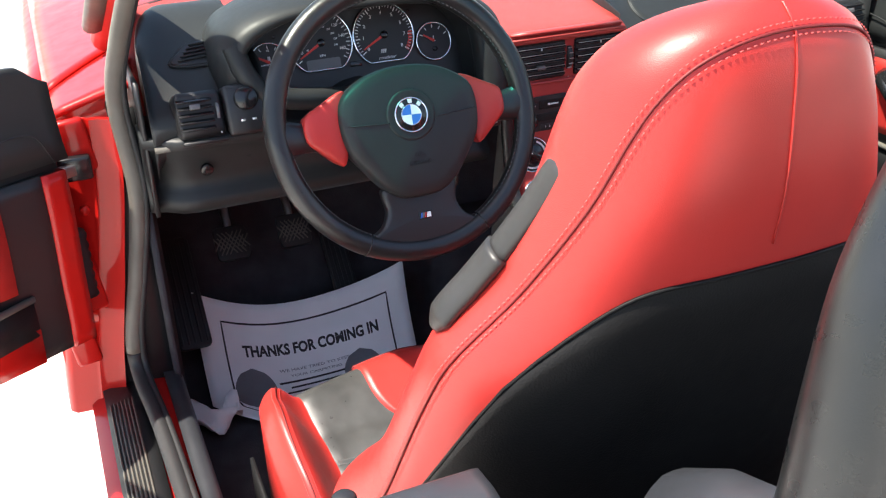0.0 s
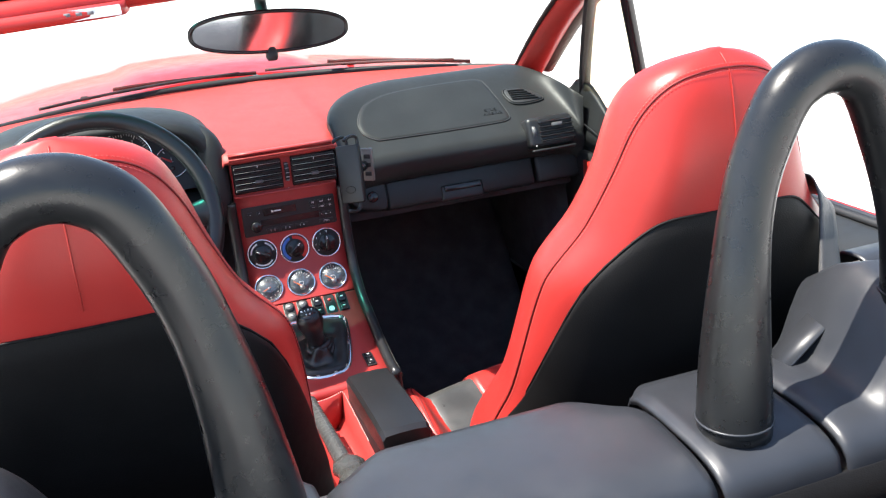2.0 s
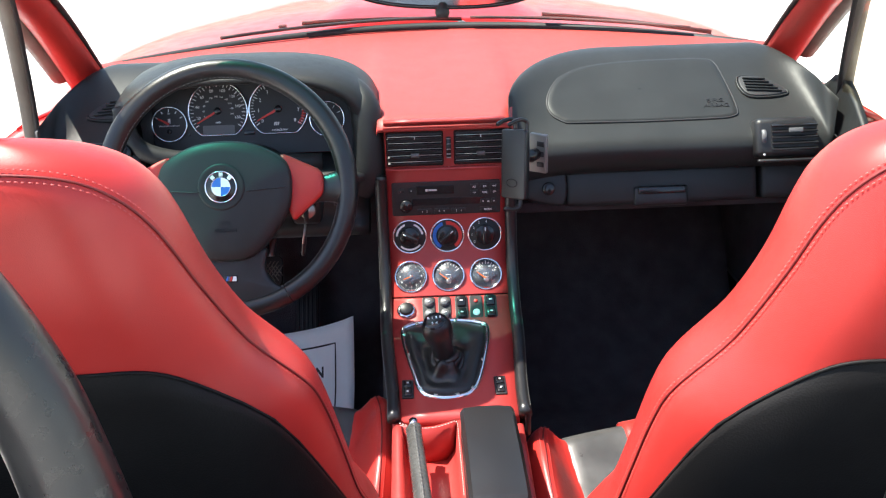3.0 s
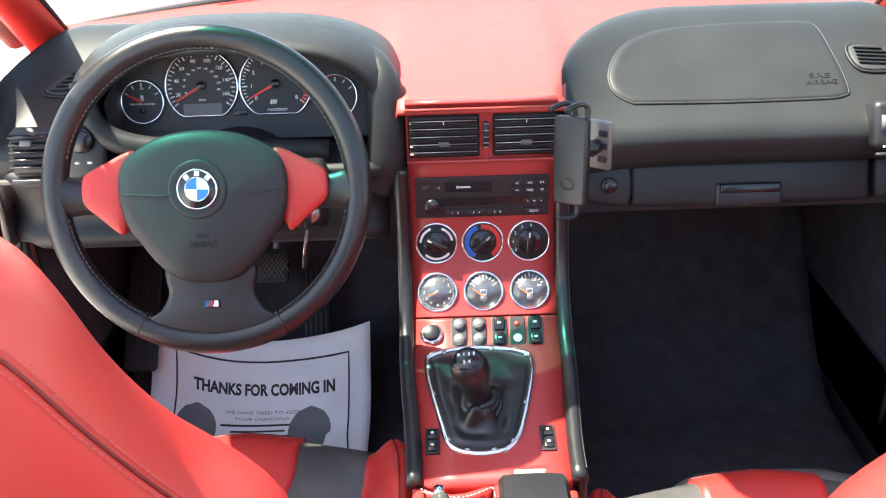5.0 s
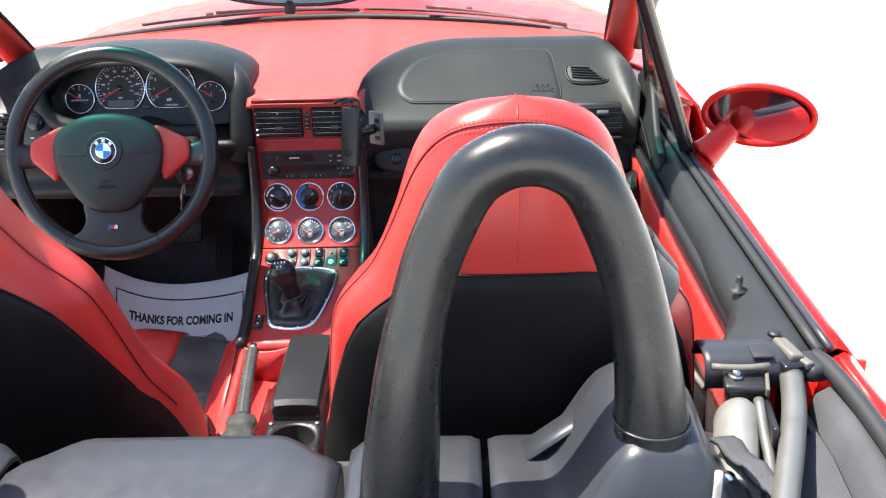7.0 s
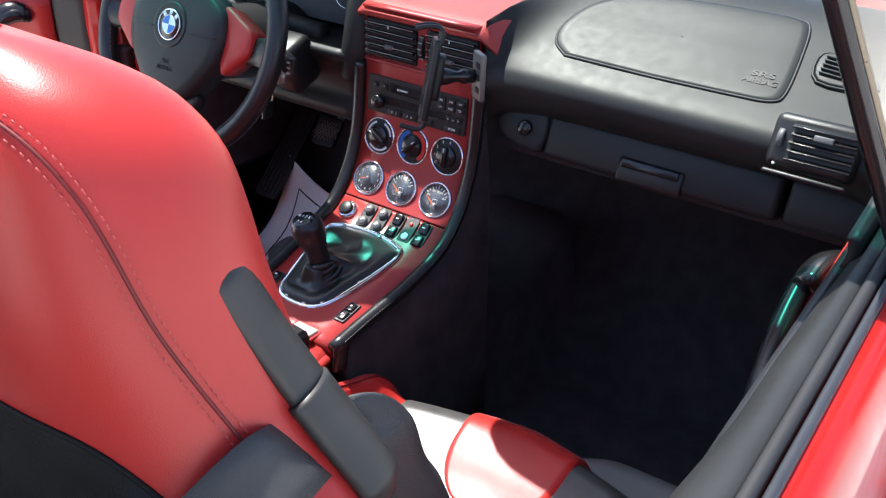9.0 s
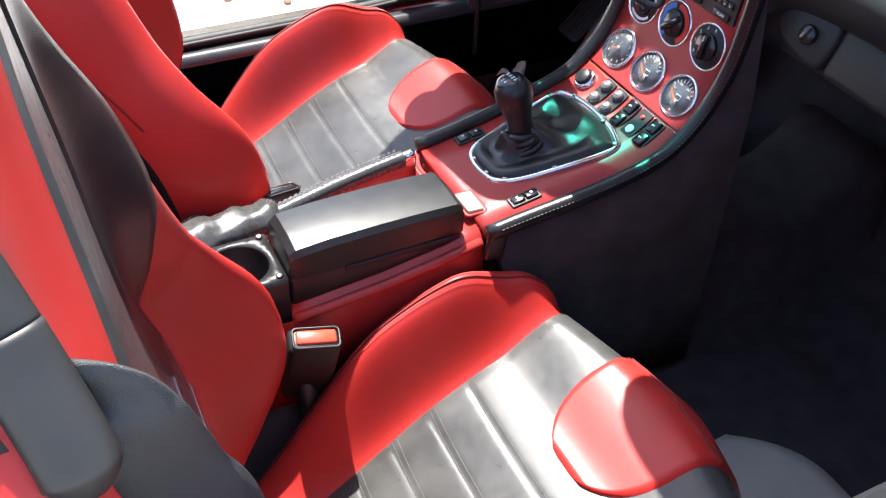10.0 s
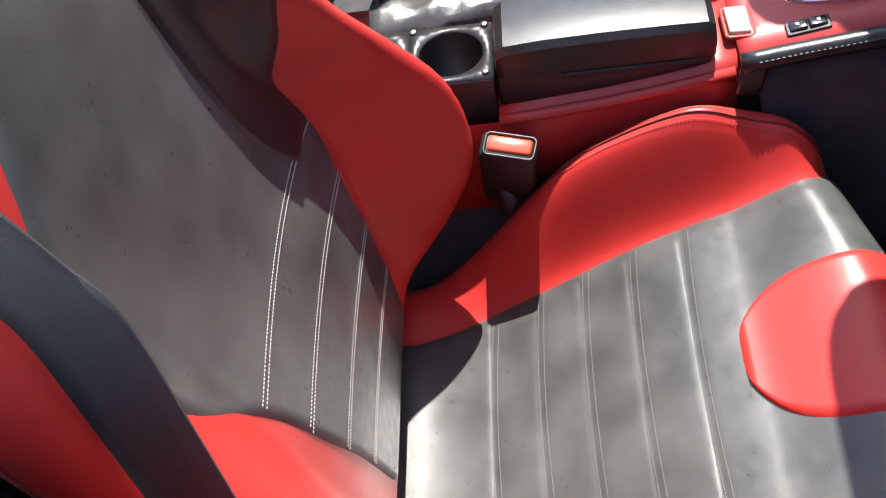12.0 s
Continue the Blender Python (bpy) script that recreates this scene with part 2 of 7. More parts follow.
def merge(*parts):
    """Several pieces of one part in one mesh."""
    out = bmesh.new()
    for bm in parts:
        me = bpy.data.meshes.new("tmp")
        bm.to_mesh(me)
        out.from_mesh(me)
        bm.free()
        bpy.data.meshes.remove(me)
    return out


def dashes(points, length=0.004, gap=0.003, width=0.0012, lift=None):
    """A run of stitches along a line; lift: the normal at each point."""
    out = bmesh.new()
    p = [Vector(q) for q in points]
    run, put = 0.0, 0.0
    for i in range(len(p) - 1):
        a, b = p[i], p[i + 1]
        d = b - a
        if d.length < 1e-7:
            continue
        nrm = Vector(lift[i]) if lift else Vector((0, 0, 1))
        side = d.normalized().cross(nrm).normalized() * width / 2
        nrm = side.cross(d).normalized()
        while put < run + d.length:
            s = a + d.normalized() * (put - run)
            e = s + d.normalized() * length
            h = nrm * 0.0008
            q = [out.verts.new(c) for c in (s - side, s + side, e + side, e - side)]
            m = (s + e) / 2 + h
            t = [out.verts.new(c) for c in (m - side * 0.8, m + side * 0.8)]
            for face in ((q[0], q[1], t[1], t[0]), (t[0], t[1], q[2], q[3]), (q[1], q[2], t[1]), (q[3], q[0], t[0])):
                out.faces.new(face)
            put += length + gap
        run += d.length
    return out


def lerp_table(table, x):
    """A smooth value from (x, value) pairs, by a monotone cubic."""
    if x <= table[0][0]:
        return table[0][1]
    if x >= table[-1][0]:
        return table[-1][1]
    k = 0
    while table[k + 1][0] < x:
        k += 1
    slope = [(q[1] - p[1]) / (q[0] - p[0]) for p, q in zip(table, table[1:])]

    def tangent(i):
        if i == 0 or i == len(table) - 1:
            return slope[0] if i == 0 else slope[-1]
        p, q = slope[i - 1], slope[i]
        return 0.0 if p * q <= 0 else 2 * p * q / (p + q)

    (a, va), (b, vb) = table[k], table[k + 1]
    h = b - a
    t = (x - a) / h
    return va * (2 * t**3 - 3 * t * t + 1) + h * tangent(k) * (t**3 - 2 * t * t + t) + vb * (3 * t * t - 2 * t**3) + h * tangent(k + 1) * (t**3 - t * t)


def step(a, b, x):
    t = min(1.0, max(0.0, (x - a) / (b - a)))
    return t * t * (3 - 2 * t)


def smooth2(points, per=4):
    p = [Vector((x, y, 0)) for x, y in points]
    closed = smooth_path([p[-1], *p, p[0], p[1]], per)
    return [(v.x, v.y) for v in closed[per : -per]][: per * len(points)]


def text(body, size, at, material, parent, name="lettering", depth=0.0004, align="CENTER", wide=1.0, bend=None, shear=0.0, bold=0.0):
    """Lettering as a mesh: the pose's x runs along the line, its z out of the surface."""
    cu = bpy.data.curves.new(name, "FONT")
    cu.body, cu.size, cu.extrude, cu.align_x, cu.align_y, cu.shear = body, size, depth, align, "CENTER", shear
    cu.offset = bold
    cu.resolution_u = 3
    ob = bpy.data.objects.new(name, cu)
    scene.collection.objects.link(ob)
    bpy.context.view_layer.update()
    me = bpy.data.meshes.new_from_object(ob.evaluated_get(bpy.context.evaluated_depsgraph_get()))
    bpy.data.objects.remove(ob)
    bm = bmesh.new()
    bm.from_mesh(me)
    bpy.data.meshes.remove(me)
    bm.transform(Matrix.Diagonal((wide, 1, 1, 1)))
    if bend:
        for v in bm.verts:
            v.co = Vector(bend(v.co))
    else:
        bm.transform(at)
    return piece(name, bm, material, parent, smooth=False)


def frame_at(origin, x, z):
    """A pose with the given origin, x axis and outward z axis."""
    x, z = Vector(x).normalized(), Vector(z).normalized()
    y = z.cross(x).normalized()
    x = y.cross(z)
    m = Matrix((x, y, z)).transposed().to_4x4()
    m.translation = Vector(origin)
    return m

# ---- ground ----
ground = tagged(obj("ground", surface([[(x, y, 0.012 * math.sin(x * 0.3) * math.cos(y * 0.23)) for x in (-3000, -200, -40, -12, -6, -3, -1.5, 0, 1.5, 3, 6, 12, 40, 200, 3000)] for y in (-3000, -200, -40, -12, -6, -3, 0, 3, 6, 12, 40, 200, 3000)]), CONCRETE), "sunlit pale concrete ground beside the car", "ground", kind="structure")

# ---- car body: floor, sills, jambs, outer panels ----


car = thing("car_body", (0, 0, 0), "red open two-seat roadster body with doors and lowered soft top", "car body")
tagged(car, kind="structure")
# floor tub: flat floor, sloping toe board, tunnel
def tub_z(x, y):
    toe = 0.20 + 0.38 * step(0.26, 0.67, y)
    tunnel = 0.17 * step(0.115, 0.085, abs(x)) if y < 0.4 else 0.0
    return toe + tunnel
floor = piece("floor", slab([[(x, y, tub_z(x, y)) for x in [-0.66 + 1.32 * i / 44 for i in range(45)]] for y in [-0.95 + 1.62 * j / 40 for j in range(41)]], 0.02), CARPET, car, "black carpeted floor and toe board")
piece("firewall", box((1.30, 0.02, 0.44), 0.004, pose(0, 0.66, 0.62)), CARPET, car)

# ---- seats ----
# tables run from the seat's foot to its head; y is measured back from the cushion's rear edge
BACK_W = [(0.36, 0.2206), (0.45, 0.2414), (0.53, 0.2498), (0.62, 0.2409), (0.7, 0.2245), (0.78, 0.2155), (0.87, 0.2004), (0.94, 0.152), (1.0, 0.1265), (1.05, 0.110), (1.08, 0.096), (1.10, 0.078), (1.113, 0.055), (1.121, 0.030), (1.125, 0.008)]
BACK_FRONT = [(0.36, -0.6552), (0.5, -0.665), (0.58, -0.6769), (0.7, -0.7073), (0.8, -0.7208), (0.9, -0.7302), (1.0, -0.7407), (1.06, -0.7465), (1.09, -0.762), (1.11, -0.788), (1.125, -0.824)]
BACK_REAR = [(0.36, -0.74), (0.5, -0.7894), (0.7, -0.8353), (0.9, -0.8673), (1.0, -0.8744), (1.07, -0.8654), (1.105, -0.8555), (1.125, -0.835)]
BOLSTER = [(0.36, 0.0125), (0.42, 0.0858), (0.5, 0.140), (0.58, 0.1535), (0.66, 0.1218), (0.72, 0.0764), (0.78, 0.0466), (0.9, 0.0088), (1.0, 0.0), (1.131, 0.0)]


WING = [(0.36, 0.0125), (0.42, 0.0858), (0.5, 0.140), (0.58, 0.1535), (0.66, 0.1218), (0.72, 0.086), (0.78, 0.066), (0.9, 0.040), (1.0, 0.012), (1.131, 0.0)]


def back_side(z, worn=0.0):
    """How far back the widest line of the section lies."""
    f, r = lerp_table(BACK_FRONT, z), lerp_table(BACK_REAR, z)
    return f + 0.5 * lerp_table(BOLSTER, z) * (1 - worn * (step(0.40, 0.60, z) + 0.45 * step(0.62, 0.76, z))) - 0.42 * (f - r)


def back_front(u, z, worn=0.0):
    """The front skin of a backrest: u from -1 (towards the console) to 1 (the door), whose bolster may be worn flat."""
    w, y = lerp_table(BACK_W, z), lerp_table(BACK_FRONT, z)
    a = min(1.0, abs(u))
    high = step(0.66, 0.82, z)
    late = 0.09 * step(0.50, 0.60, z) * step(0.74, 0.65, z)
    if u < 0:
        bol = lerp_table(WING, z) * step(0.54 + late - 0.19 * high, 0.90 + 0.3 * late - 0.14 * high, a)
    else:
        bol = lerp_table(BOLSTER, z) * step(0.54, 0.90, a) * (1 - worn * (step(0.40, 0.60, z) + 0.45 * step(0.62, 0.76, z)))
    side = back_side(z, worn if u > 0 else 0.0)
    return Vector((u * w, side + (y + bol - side) * max(0.0, 1 - a**5) ** 0.5, z))


def back_rear(u, z, worn=0.0):
    """The rear skin."""
    w, y = lerp_table(BACK_W, z), lerp_table(BACK_REAR, z)
    a = min(1.0, abs(u))
    side = back_side(z, worn if u > 0 else 0.0)
    return Vector((u * w, side + (y - side) * max(0.0, 1 - a**3.2) ** 0.5, z))


CUSH_SIDE = [(-0.63, 0.20), (-0.5, 0.235), (-0.36, 0.249), (-0.28, 0.244), (-0.22, 0.230), (-0.16, 0.200), (-0.115, 0.165)]


CUSH_EDGE = [(-0.63, 0.56), (-0.574, 0.58), (-0.484, 0.605), (-0.383, 0.63), (-0.329, 0.65), (-0.25, 0.72), (-0.215, 0.78), (-0.19, 0.93), (-0.17, 0.975), (-0.10, 0.985)]


def cushion_edge(y):
    """Where the charcoal centre of the cushion meets its red bolsters."""
    return lerp_table(CUSH_EDGE, y)


def cushion(u, y):
    """The top skin of a seat cushion: u from -1 to 1 across, y from the rear to the front lip."""
    w = lerp_table(CUSH_SIDE, y)
    a = abs(u)
    z = 0.30 + 0.125 * step(-0.62, -0.25, y) + 0.03 * step(-0.3, -0.2, y)
    z += (0.012 + 0.100 * step(-0.63, -0.42, y) * (1 - 0.75 * step(-0.34, -0.16, y))) * step(cushion_edge(y) - 0.03, min(1.0, cushion_edge(y) + 0.30), a)
    z -= 0.045 * (max(0, a - 0.84) / 0.16) ** 2
    z -= 0.10 * (max(0.0, y + 0.202 + 0.055 * a**1.3) / 0.088) ** 2.0
    return Vector((u * w, y, z))


def grid_normal(fn, a, b, e=0.004):
    """The unit normal of a skin fn(a, b)."""
    return (fn(a + e, b) - fn(a - e, b)).cross(fn(a, b + e) - fn(a, b - e)).normalized()


def offset_sheet(fn, pairs, lift, depth, sign):
    """A padded sheet lying on a skin: rows of (a, b), raised along the normal by lift, thinner to its edges."""
    rows = []
    for i, row in enumerate(pairs):
        out = []
        for k, (a, b) in enumerate(row):
            rim = min(i, len(pairs) - 1 - i, k, len(row) - 1 - k)
            n = grid_normal(fn, a, b) * sign
            out.append(fn(a, b) + n * (lift if rim else -0.0005))
        rows.append(out)
    return surface(rows)


BACK_PARTS = ("backrest", "backrest_insert", "back_shell", "shell_edge", "piping", "centre_seam", "belt_guide", "guide_flap", "guide_bracket", "guide_base", "back_stitching", "insert_seam", "headrest_shade_pad")
PLEATS = (-0.539, -0.489, -0.441, -0.392, -0.341)


def pleat_at(p, u):
    """A pleat's line bows forward at the middle of the seat."""
    return p - 0.006 * (1 - u * u)


def seat(label, cx, dy, mirror, slide, recline, back_shift, worn):
    root = thing("sports_seat", (cx, dy - 0.4, 0.2), label, "car seat", "seats of the roadster")
    skin = lambda u, z: back_front(u, z, worn)
    rear = lambda u, z: back_rear(u, z, worn)
    at = Matrix.Translation((cx, dy, 0)) @ Matrix.Diagonal((mirror, 1, 1, 1))

    def add(name, bm, material, lab="", sharp=None, parent=None):
        # the cushion slides on its rails; the back leans about its foot
        for v in bm.verts:
            if name in BACK_PARTS:
                v.co.x += 0.0066
                v.co.y += back_shift - recline * max(0.0, v.co.z - 0.40)
            v.co.y += slide
        bm.transform(at)
        if mirror < 0:
            bmesh.ops.reverse_faces(bm, faces=bm.faces)
        return piece(name, bm, material, parent or root, lab, sharp=sharp)

    zs = [0.36 + 0.765 * (1 - (1 - k / 64) ** 1.5) for k in range(65)]
    us = [-math.cos(math.pi * k / 80) * 0.85 + (-1 + 2 * k / 80) * 0.15 for k in range(81)]
    rows = [[skin(u, z) for u in us] + [rear(u, z) for u in us[::-1]] for z in zs]
    rows.append([(rows[-1][k] + rows[-1][-1 - k]) / 2 + Vector((0, 0, 0.0015)) for k in range(len(us))] + [(rows[-1][k] + rows[-1][-1 - k]) / 2 + Vector((0, 0, 0.0015)) for k in range(len(us))][::-1])
    back = add("backrest", surface(rows, closed=True), RED_LEATHER, "red leather backrest with built-in headrest")
    # centre insert of the backrest
    inner = lambda z: lerp_table([(0.36, 0.56), (0.42, 0.56), (0.47, 0.535), (0.53, 0.535), (0.58, 0.57), (0.62, 0.635), (0.65, 0.63), (0.74, 0.64), (0.79, 0.69), (0.84, 0.73), (0.90, 0.70), (1.063, 0.60)], z)
    door_edge = [(0.36, 0.30), (0.467, 0.36), (0.56, 0.45), (0.62, 0.52), (0.66, 0.60), (0.71, 0.74), (0.77, 0.82), (0.83, 0.78), (0.88, 0.68), (1.0, 0.62), (1.063, 0.46)]
    outer = lambda z: lerp_table(door_edge, z)
    vz = [0.362 + 0.70 * k / 90 for k in range(91)]
    pairs = [[(-inner(z) + (inner(z) + outer(z)) * k / 44, z) for k in range(45)] for z in vz]
    insert = add("backrest_insert", offset_sheet(skin, pairs, 0.003, 0.004, -1), GREY_LEATHER, "charcoal leather backrest insert", parent=back)
    for z0 in (0.643, 0.582, 0.514, 0.446):
        for d in (-0.0024, 0.0024):
            line, nrm = [], []
            for k in range(41):
                u = -0.97 * inner(z0) + 0.97 * (inner(z0) + min(0.54, outer(z0))) * k / 40
                z = z0 + d - 0.012 * (u / 0.575) ** 2 + 0.004
                line.append(skin(u, z) - grid_normal(skin, u, z) * 0.0036)
                nrm.append(-grid_normal(skin, u, z))
            add("insert_seam", dashes(line, 0.0024, 0.0007, 0.0008, nrm), THREAD_WHITE, "pale twin stitching", parent=insert)
    # padded tongue at the headrest's side, rounded foot; its black stands for shade
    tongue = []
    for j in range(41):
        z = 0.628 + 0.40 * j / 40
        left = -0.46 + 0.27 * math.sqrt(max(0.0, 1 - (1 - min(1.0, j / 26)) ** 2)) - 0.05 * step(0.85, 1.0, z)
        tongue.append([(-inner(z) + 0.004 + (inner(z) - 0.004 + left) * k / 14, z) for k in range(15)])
    add("headrest_shade_pad", offset_sheet(skin, tongue, 0.0055, 0.004, -1), BLACK_LEATHER, "raised side of the headrest, black in place of shade", parent=back)
    # hard shell on the lower back, with an arched top edge
    top_at = lambda u: 0.40 + 0.552 * math.sqrt(max(0.0, 1 - (abs(u) / 1.025) ** 7.5))
    cols = [-0.985 * math.cos(math.pi * k / 80) for k in range(81)]
    pairs = [[(u, 0.40 + (top_at(u) - 0.40) * j / 40) for j in range(41)] for u in cols]
    hard = add("back_shell", offset_sheet(rear, pairs, 0.0045, 0.004, 1), SEAT_SHELL, "matt black shell on the lower seat back")
    add("shell_edge", tube([rear(u, top_at(u)) + grid_normal(rear, u, top_at(u)) * 0.001 for u in [-0.97 + 1.94 * k / 50 for k in range(51)]], 0.0015, 6), SEAT_SHELL, parent=hard)
    # piping and stitches round the head and shoulders, and a seam down the back
    cons = [(0.60, 0.999), (0.84, 0.998), (0.93, 0.992), (0.976, 0.985), (1.03, 0.96), (1.07, 0.92), (1.093, 0.85)]
    side_door = [(0.60, 0.999), (0.80, 0.996), (0.90, 0.985), (0.953, 0.97), (1.015, 0.91), (1.06, 0.86), (1.088, 0.80)]
    line = [(-lerp_table(cons, z), z) for z in [0.64 + 0.453 * k / 46 for k in range(47)]]
    line += [(p.x, p.y) for p in smooth_path([(-0.85, 1.093, 0), (-0.62, 1.103, 0), (-0.3, 1.1065, 0), (0.0, 1.107, 0), (0.3, 1.106, 0), (0.58, 1.101, 0), (0.80, 1.088, 0)], 7)][1:-1]
    line += [(lerp_table(side_door, z), z) for z in [1.088 - 0.448 * k / 46 for k in range(47)]]
    for _ in range(14):
        line = [line[0]] + [((p[0] + 2 * q[0] + r[0]) / 4, (p[1] + 2 * q[1] + r[1]) / 4) for p, q, r in zip(line, line[1:], line[2:])] + [line[-1]]
    pts = [rear(u, z) + grid_normal(rear, u, z) * 0.0006 for u, z in line]
    add("piping", tube(smooth_path(pts, 2), 0.0011, 7), SEAM_RED, "dark red seam round the seat back", parent=back)
    for k in (-1, 1):
        run, nrm = [], []
        for i, (u, z) in enumerate(line):
            n = grid_normal(rear, u, z)
            along = (pts[min(i + 1, len(pts) - 1)] - pts[max(i - 1, 0)]).normalized()
            across = along.cross(n).normalized()
            run.append(pts[i] + across * (0.0044 * k) + n * 0.0003)
            nrm.append(n)
        add("back_stitching", dashes(run, 0.0027, 0.0019, 0.0010, nrm), THREAD_PINK, parent=back)
    seam = [rear(0.0, z) + Vector((0, -0.0006, 0)) for z in [0.97 + 0.150 * k / 20 for k in range(21)]] + [skin(0, 1.121) + Vector((0, 0, 0.002))]
    add("centre_seam", tube(seam, 0.0009, 6), RED_LEATHER, parent=back)
    # cushion
    ys = [-0.672 + 0.556 * k / 80 for k in range(81)]
    rows = []
    for y in ys:
        top = [cushion(u, y) for u in us]
        low = max(0.24, min(p.z for p in top) - 0.10)
        rows.append(top + [Vector((p.x, p.y, low)) for p in top[::-1]])
    seat_pad = add("cushion", surface(rows, closed=True, caps=True), RED_LEATHER, "red leather seat cushion")
    edge = cushion_edge

    def ribbed(u, y):
        p = cushion(u, y)
        low = sum(math.exp(-(((y - pleat_at(q, u)) / 0.0035) ** 2)) for q in PLEATS)
        return p - Vector((0, 0, 0.0015 * low * step(1.0, 0.9, abs(u) / edge(y))))

    pairs = [[((-1 + 2 * k / 36) * edge(y), y) for k in range(37)] for y in [-0.668 + 0.548 * k / 160 for k in range(161)]]
    mid = add("cushion_insert", offset_sheet(ribbed, pairs, 0.004, 0.004, 1), GREY_LEATHER, "worn charcoal leather seat centre with sewn pleats", parent=seat_pad)
    for q in PLEATS:
        for d in (-0.0030, 0.0030):
            line = [cushion(u * edge(q), pleat_at(q, u) + d) + Vector((0, 0, 0.0042)) for u in [-0.97 + 1.94 * k / 40 for k in range(41)]]
            add("seam", dashes(line, 0.0024, 0.0008, 0.0008), THREAD_GREY, "grey twin stitching", parent=mid)
    # thigh pad: a red tongue at the front
    pairs, pad_x = [], -0.003
    for k in range(37):
        a = k / 36
        y = -0.314 + 0.192 * a
        half = (0.074 + 0.012 * a) * math.sqrt(max(0.0, 1 - (1 - min(1.0, a / 0.42)) ** 2.2)) + 0.001
        pairs.append([((pad_x + (-1 + j / 12) * half) / lerp_table(CUSH_SIDE, y), y) for j in range(25)])
    pad = add("thigh_pad", offset_sheet(cushion, pairs, 0.009, 0.004, 1), RED_LEATHER, "red leather thigh pad at the front of the cushion", parent=seat_pad)
    for y, kind in ((-0.186, "stitching"), (-0.180, "pad_seam"), (-0.174, "stitching")):
        us_pad = [(pad_x + (-1 + j / 20) * 0.079) / lerp_table(CUSH_SIDE, y) for j in range(41)]
        line = [cushion(u, y) + grid_normal(cushion, u, y) * 0.0094 for u in us_pad]
        if kind == "pad_seam":
            add(kind, tube(line, 0.0012, 6), SEAM_RED, parent=pad)
        else:
            add(kind, dashes(line, 0.0026, 0.0010, 0.0008, [grid_normal(cushion, u, y) for u in us_pad]), THREAD_RED, parent=pad)
    # bolster seams
    for s in (-1, 1):
        for d, kind in ((0.872, "stitching"), (0.895, "bolster_seam"), (0.918, "stitching")):
            line, nrm = [], []
            for k in range(80):
                y = -0.60 + 0.395 * k / 79
                n = grid_normal(cushion, s * d, y)
                line.append(cushion(s * d, y) + n * 0.0006)
                nrm.append(n)
            if kind == "bolster_seam":
                add(kind, tube(line, 0.0012, 6), SEAM_RED, parent=seat_pad)
            else:
                add(kind, dashes(line, 0.0026, 0.0010, 0.0009, nrm), THREAD_PINK, parent=seat_pad)
    # seat frame and belt guide on the outer shoulder
    add("seat_base", box((0.40, 0.44, 0.08), 0.01, pose(0, -0.38, 0.235)), BLACK_PLASTIC)
    add("seat_rail", box((0.04, 0.5, 0.03), 0.005, pose(-0.17, -0.38, 0.215)), STEEL)
    add("seat_rail", box((0.04, 0.5, 0.03), 0.005, pose(0.17, -0.38, 0.215)), STEEL)
    add("side_trim", slab([[(0.252 + 0.004 * math.sin(3.1 * a / 8), -0.60 + 0.42 * a / 8, z) for z in (0.25, 0.30, 0.335)] for a in range(9)], 0.006), BLACK_PLASTIC, "black side trim below the cushion")
    face = (0.86, 0.18, 0.46)
    guide = smooth_path([(0.110, -0.793, 1.027), (0.116, -0.789, 1.011), (0.130, -0.780, 0.980), (0.146, -0.771, 0.950)], 8)
    rad = [0.0155 * math.sqrt(min(1.0, (k + 1.2) / 7)) for k in range(len(guide))]
    arm = add("belt_guide", tube(guide, [r * 0.5 for r in rad], 18, 2.0, up=face), GUIDE_PLASTIC, "black plastic belt guide on the seat shoulder")
    low = smooth_path([(0.145, -0.772, 0.952), (0.160, -0.765, 0.928), (0.176, -0.759, 0.906), (0.186, -0.757, 0.890)], 8)
    rad = [0.0175 * math.sqrt(min(1.0, (len(low) - k) / 6)) for k in range(len(low))]
    add("guide_flap", tube([p + Vector((0.002, -0.001, 0.001)) for p in low], [r * 0.5 for r in rad], 18, 2.0, up=face), GUIDE_PLASTIC, "black hinged flap of the belt guide", parent=arm)
    loop = smooth_path([(0.104, -0.797, 1.018), (0.108, -0.805, 0.985), (0.116, -0.807, 0.950), (0.132, -0.800, 0.918), (0.160, -0.784, 0.893)], 6)
    add("guide_bracket", tube(loop, 0.0050, 10, 1.6, up=face), GLOSS_BLACK, parent=arm)
    spine = smooth_path([(0.110, -0.790, 1.018), (0.126, -0.781, 0.985), (0.142, -0.774, 0.955), (0.158, -0.767, 0.925), (0.178, -0.760, 0.898)], 6)
    add("guide_base", slab([[p.lerp(q, k / 3) + Vector((-0.004 - 0.004 * math.sin(math.pi * k / 3), 0, 0)) for k in range(4)] for p, q in zip(loop, spine)], 0.003), GLOSS_BLACK, "black recessed base of the belt guide", parent=arm)
    return root, add


seat("red and charcoal leather driver's sports seat with black shell", -0.338, 0.012, -1, 0.080, 0.0947, -0.0043, 0.0)
seat("red and charcoal leather passenger sports seat with black shell", 0.340, -0.016, 1, 0.0, 0.0, 0.0212, 0.60)

# ---- roll hoops and the cover behind the seats ----


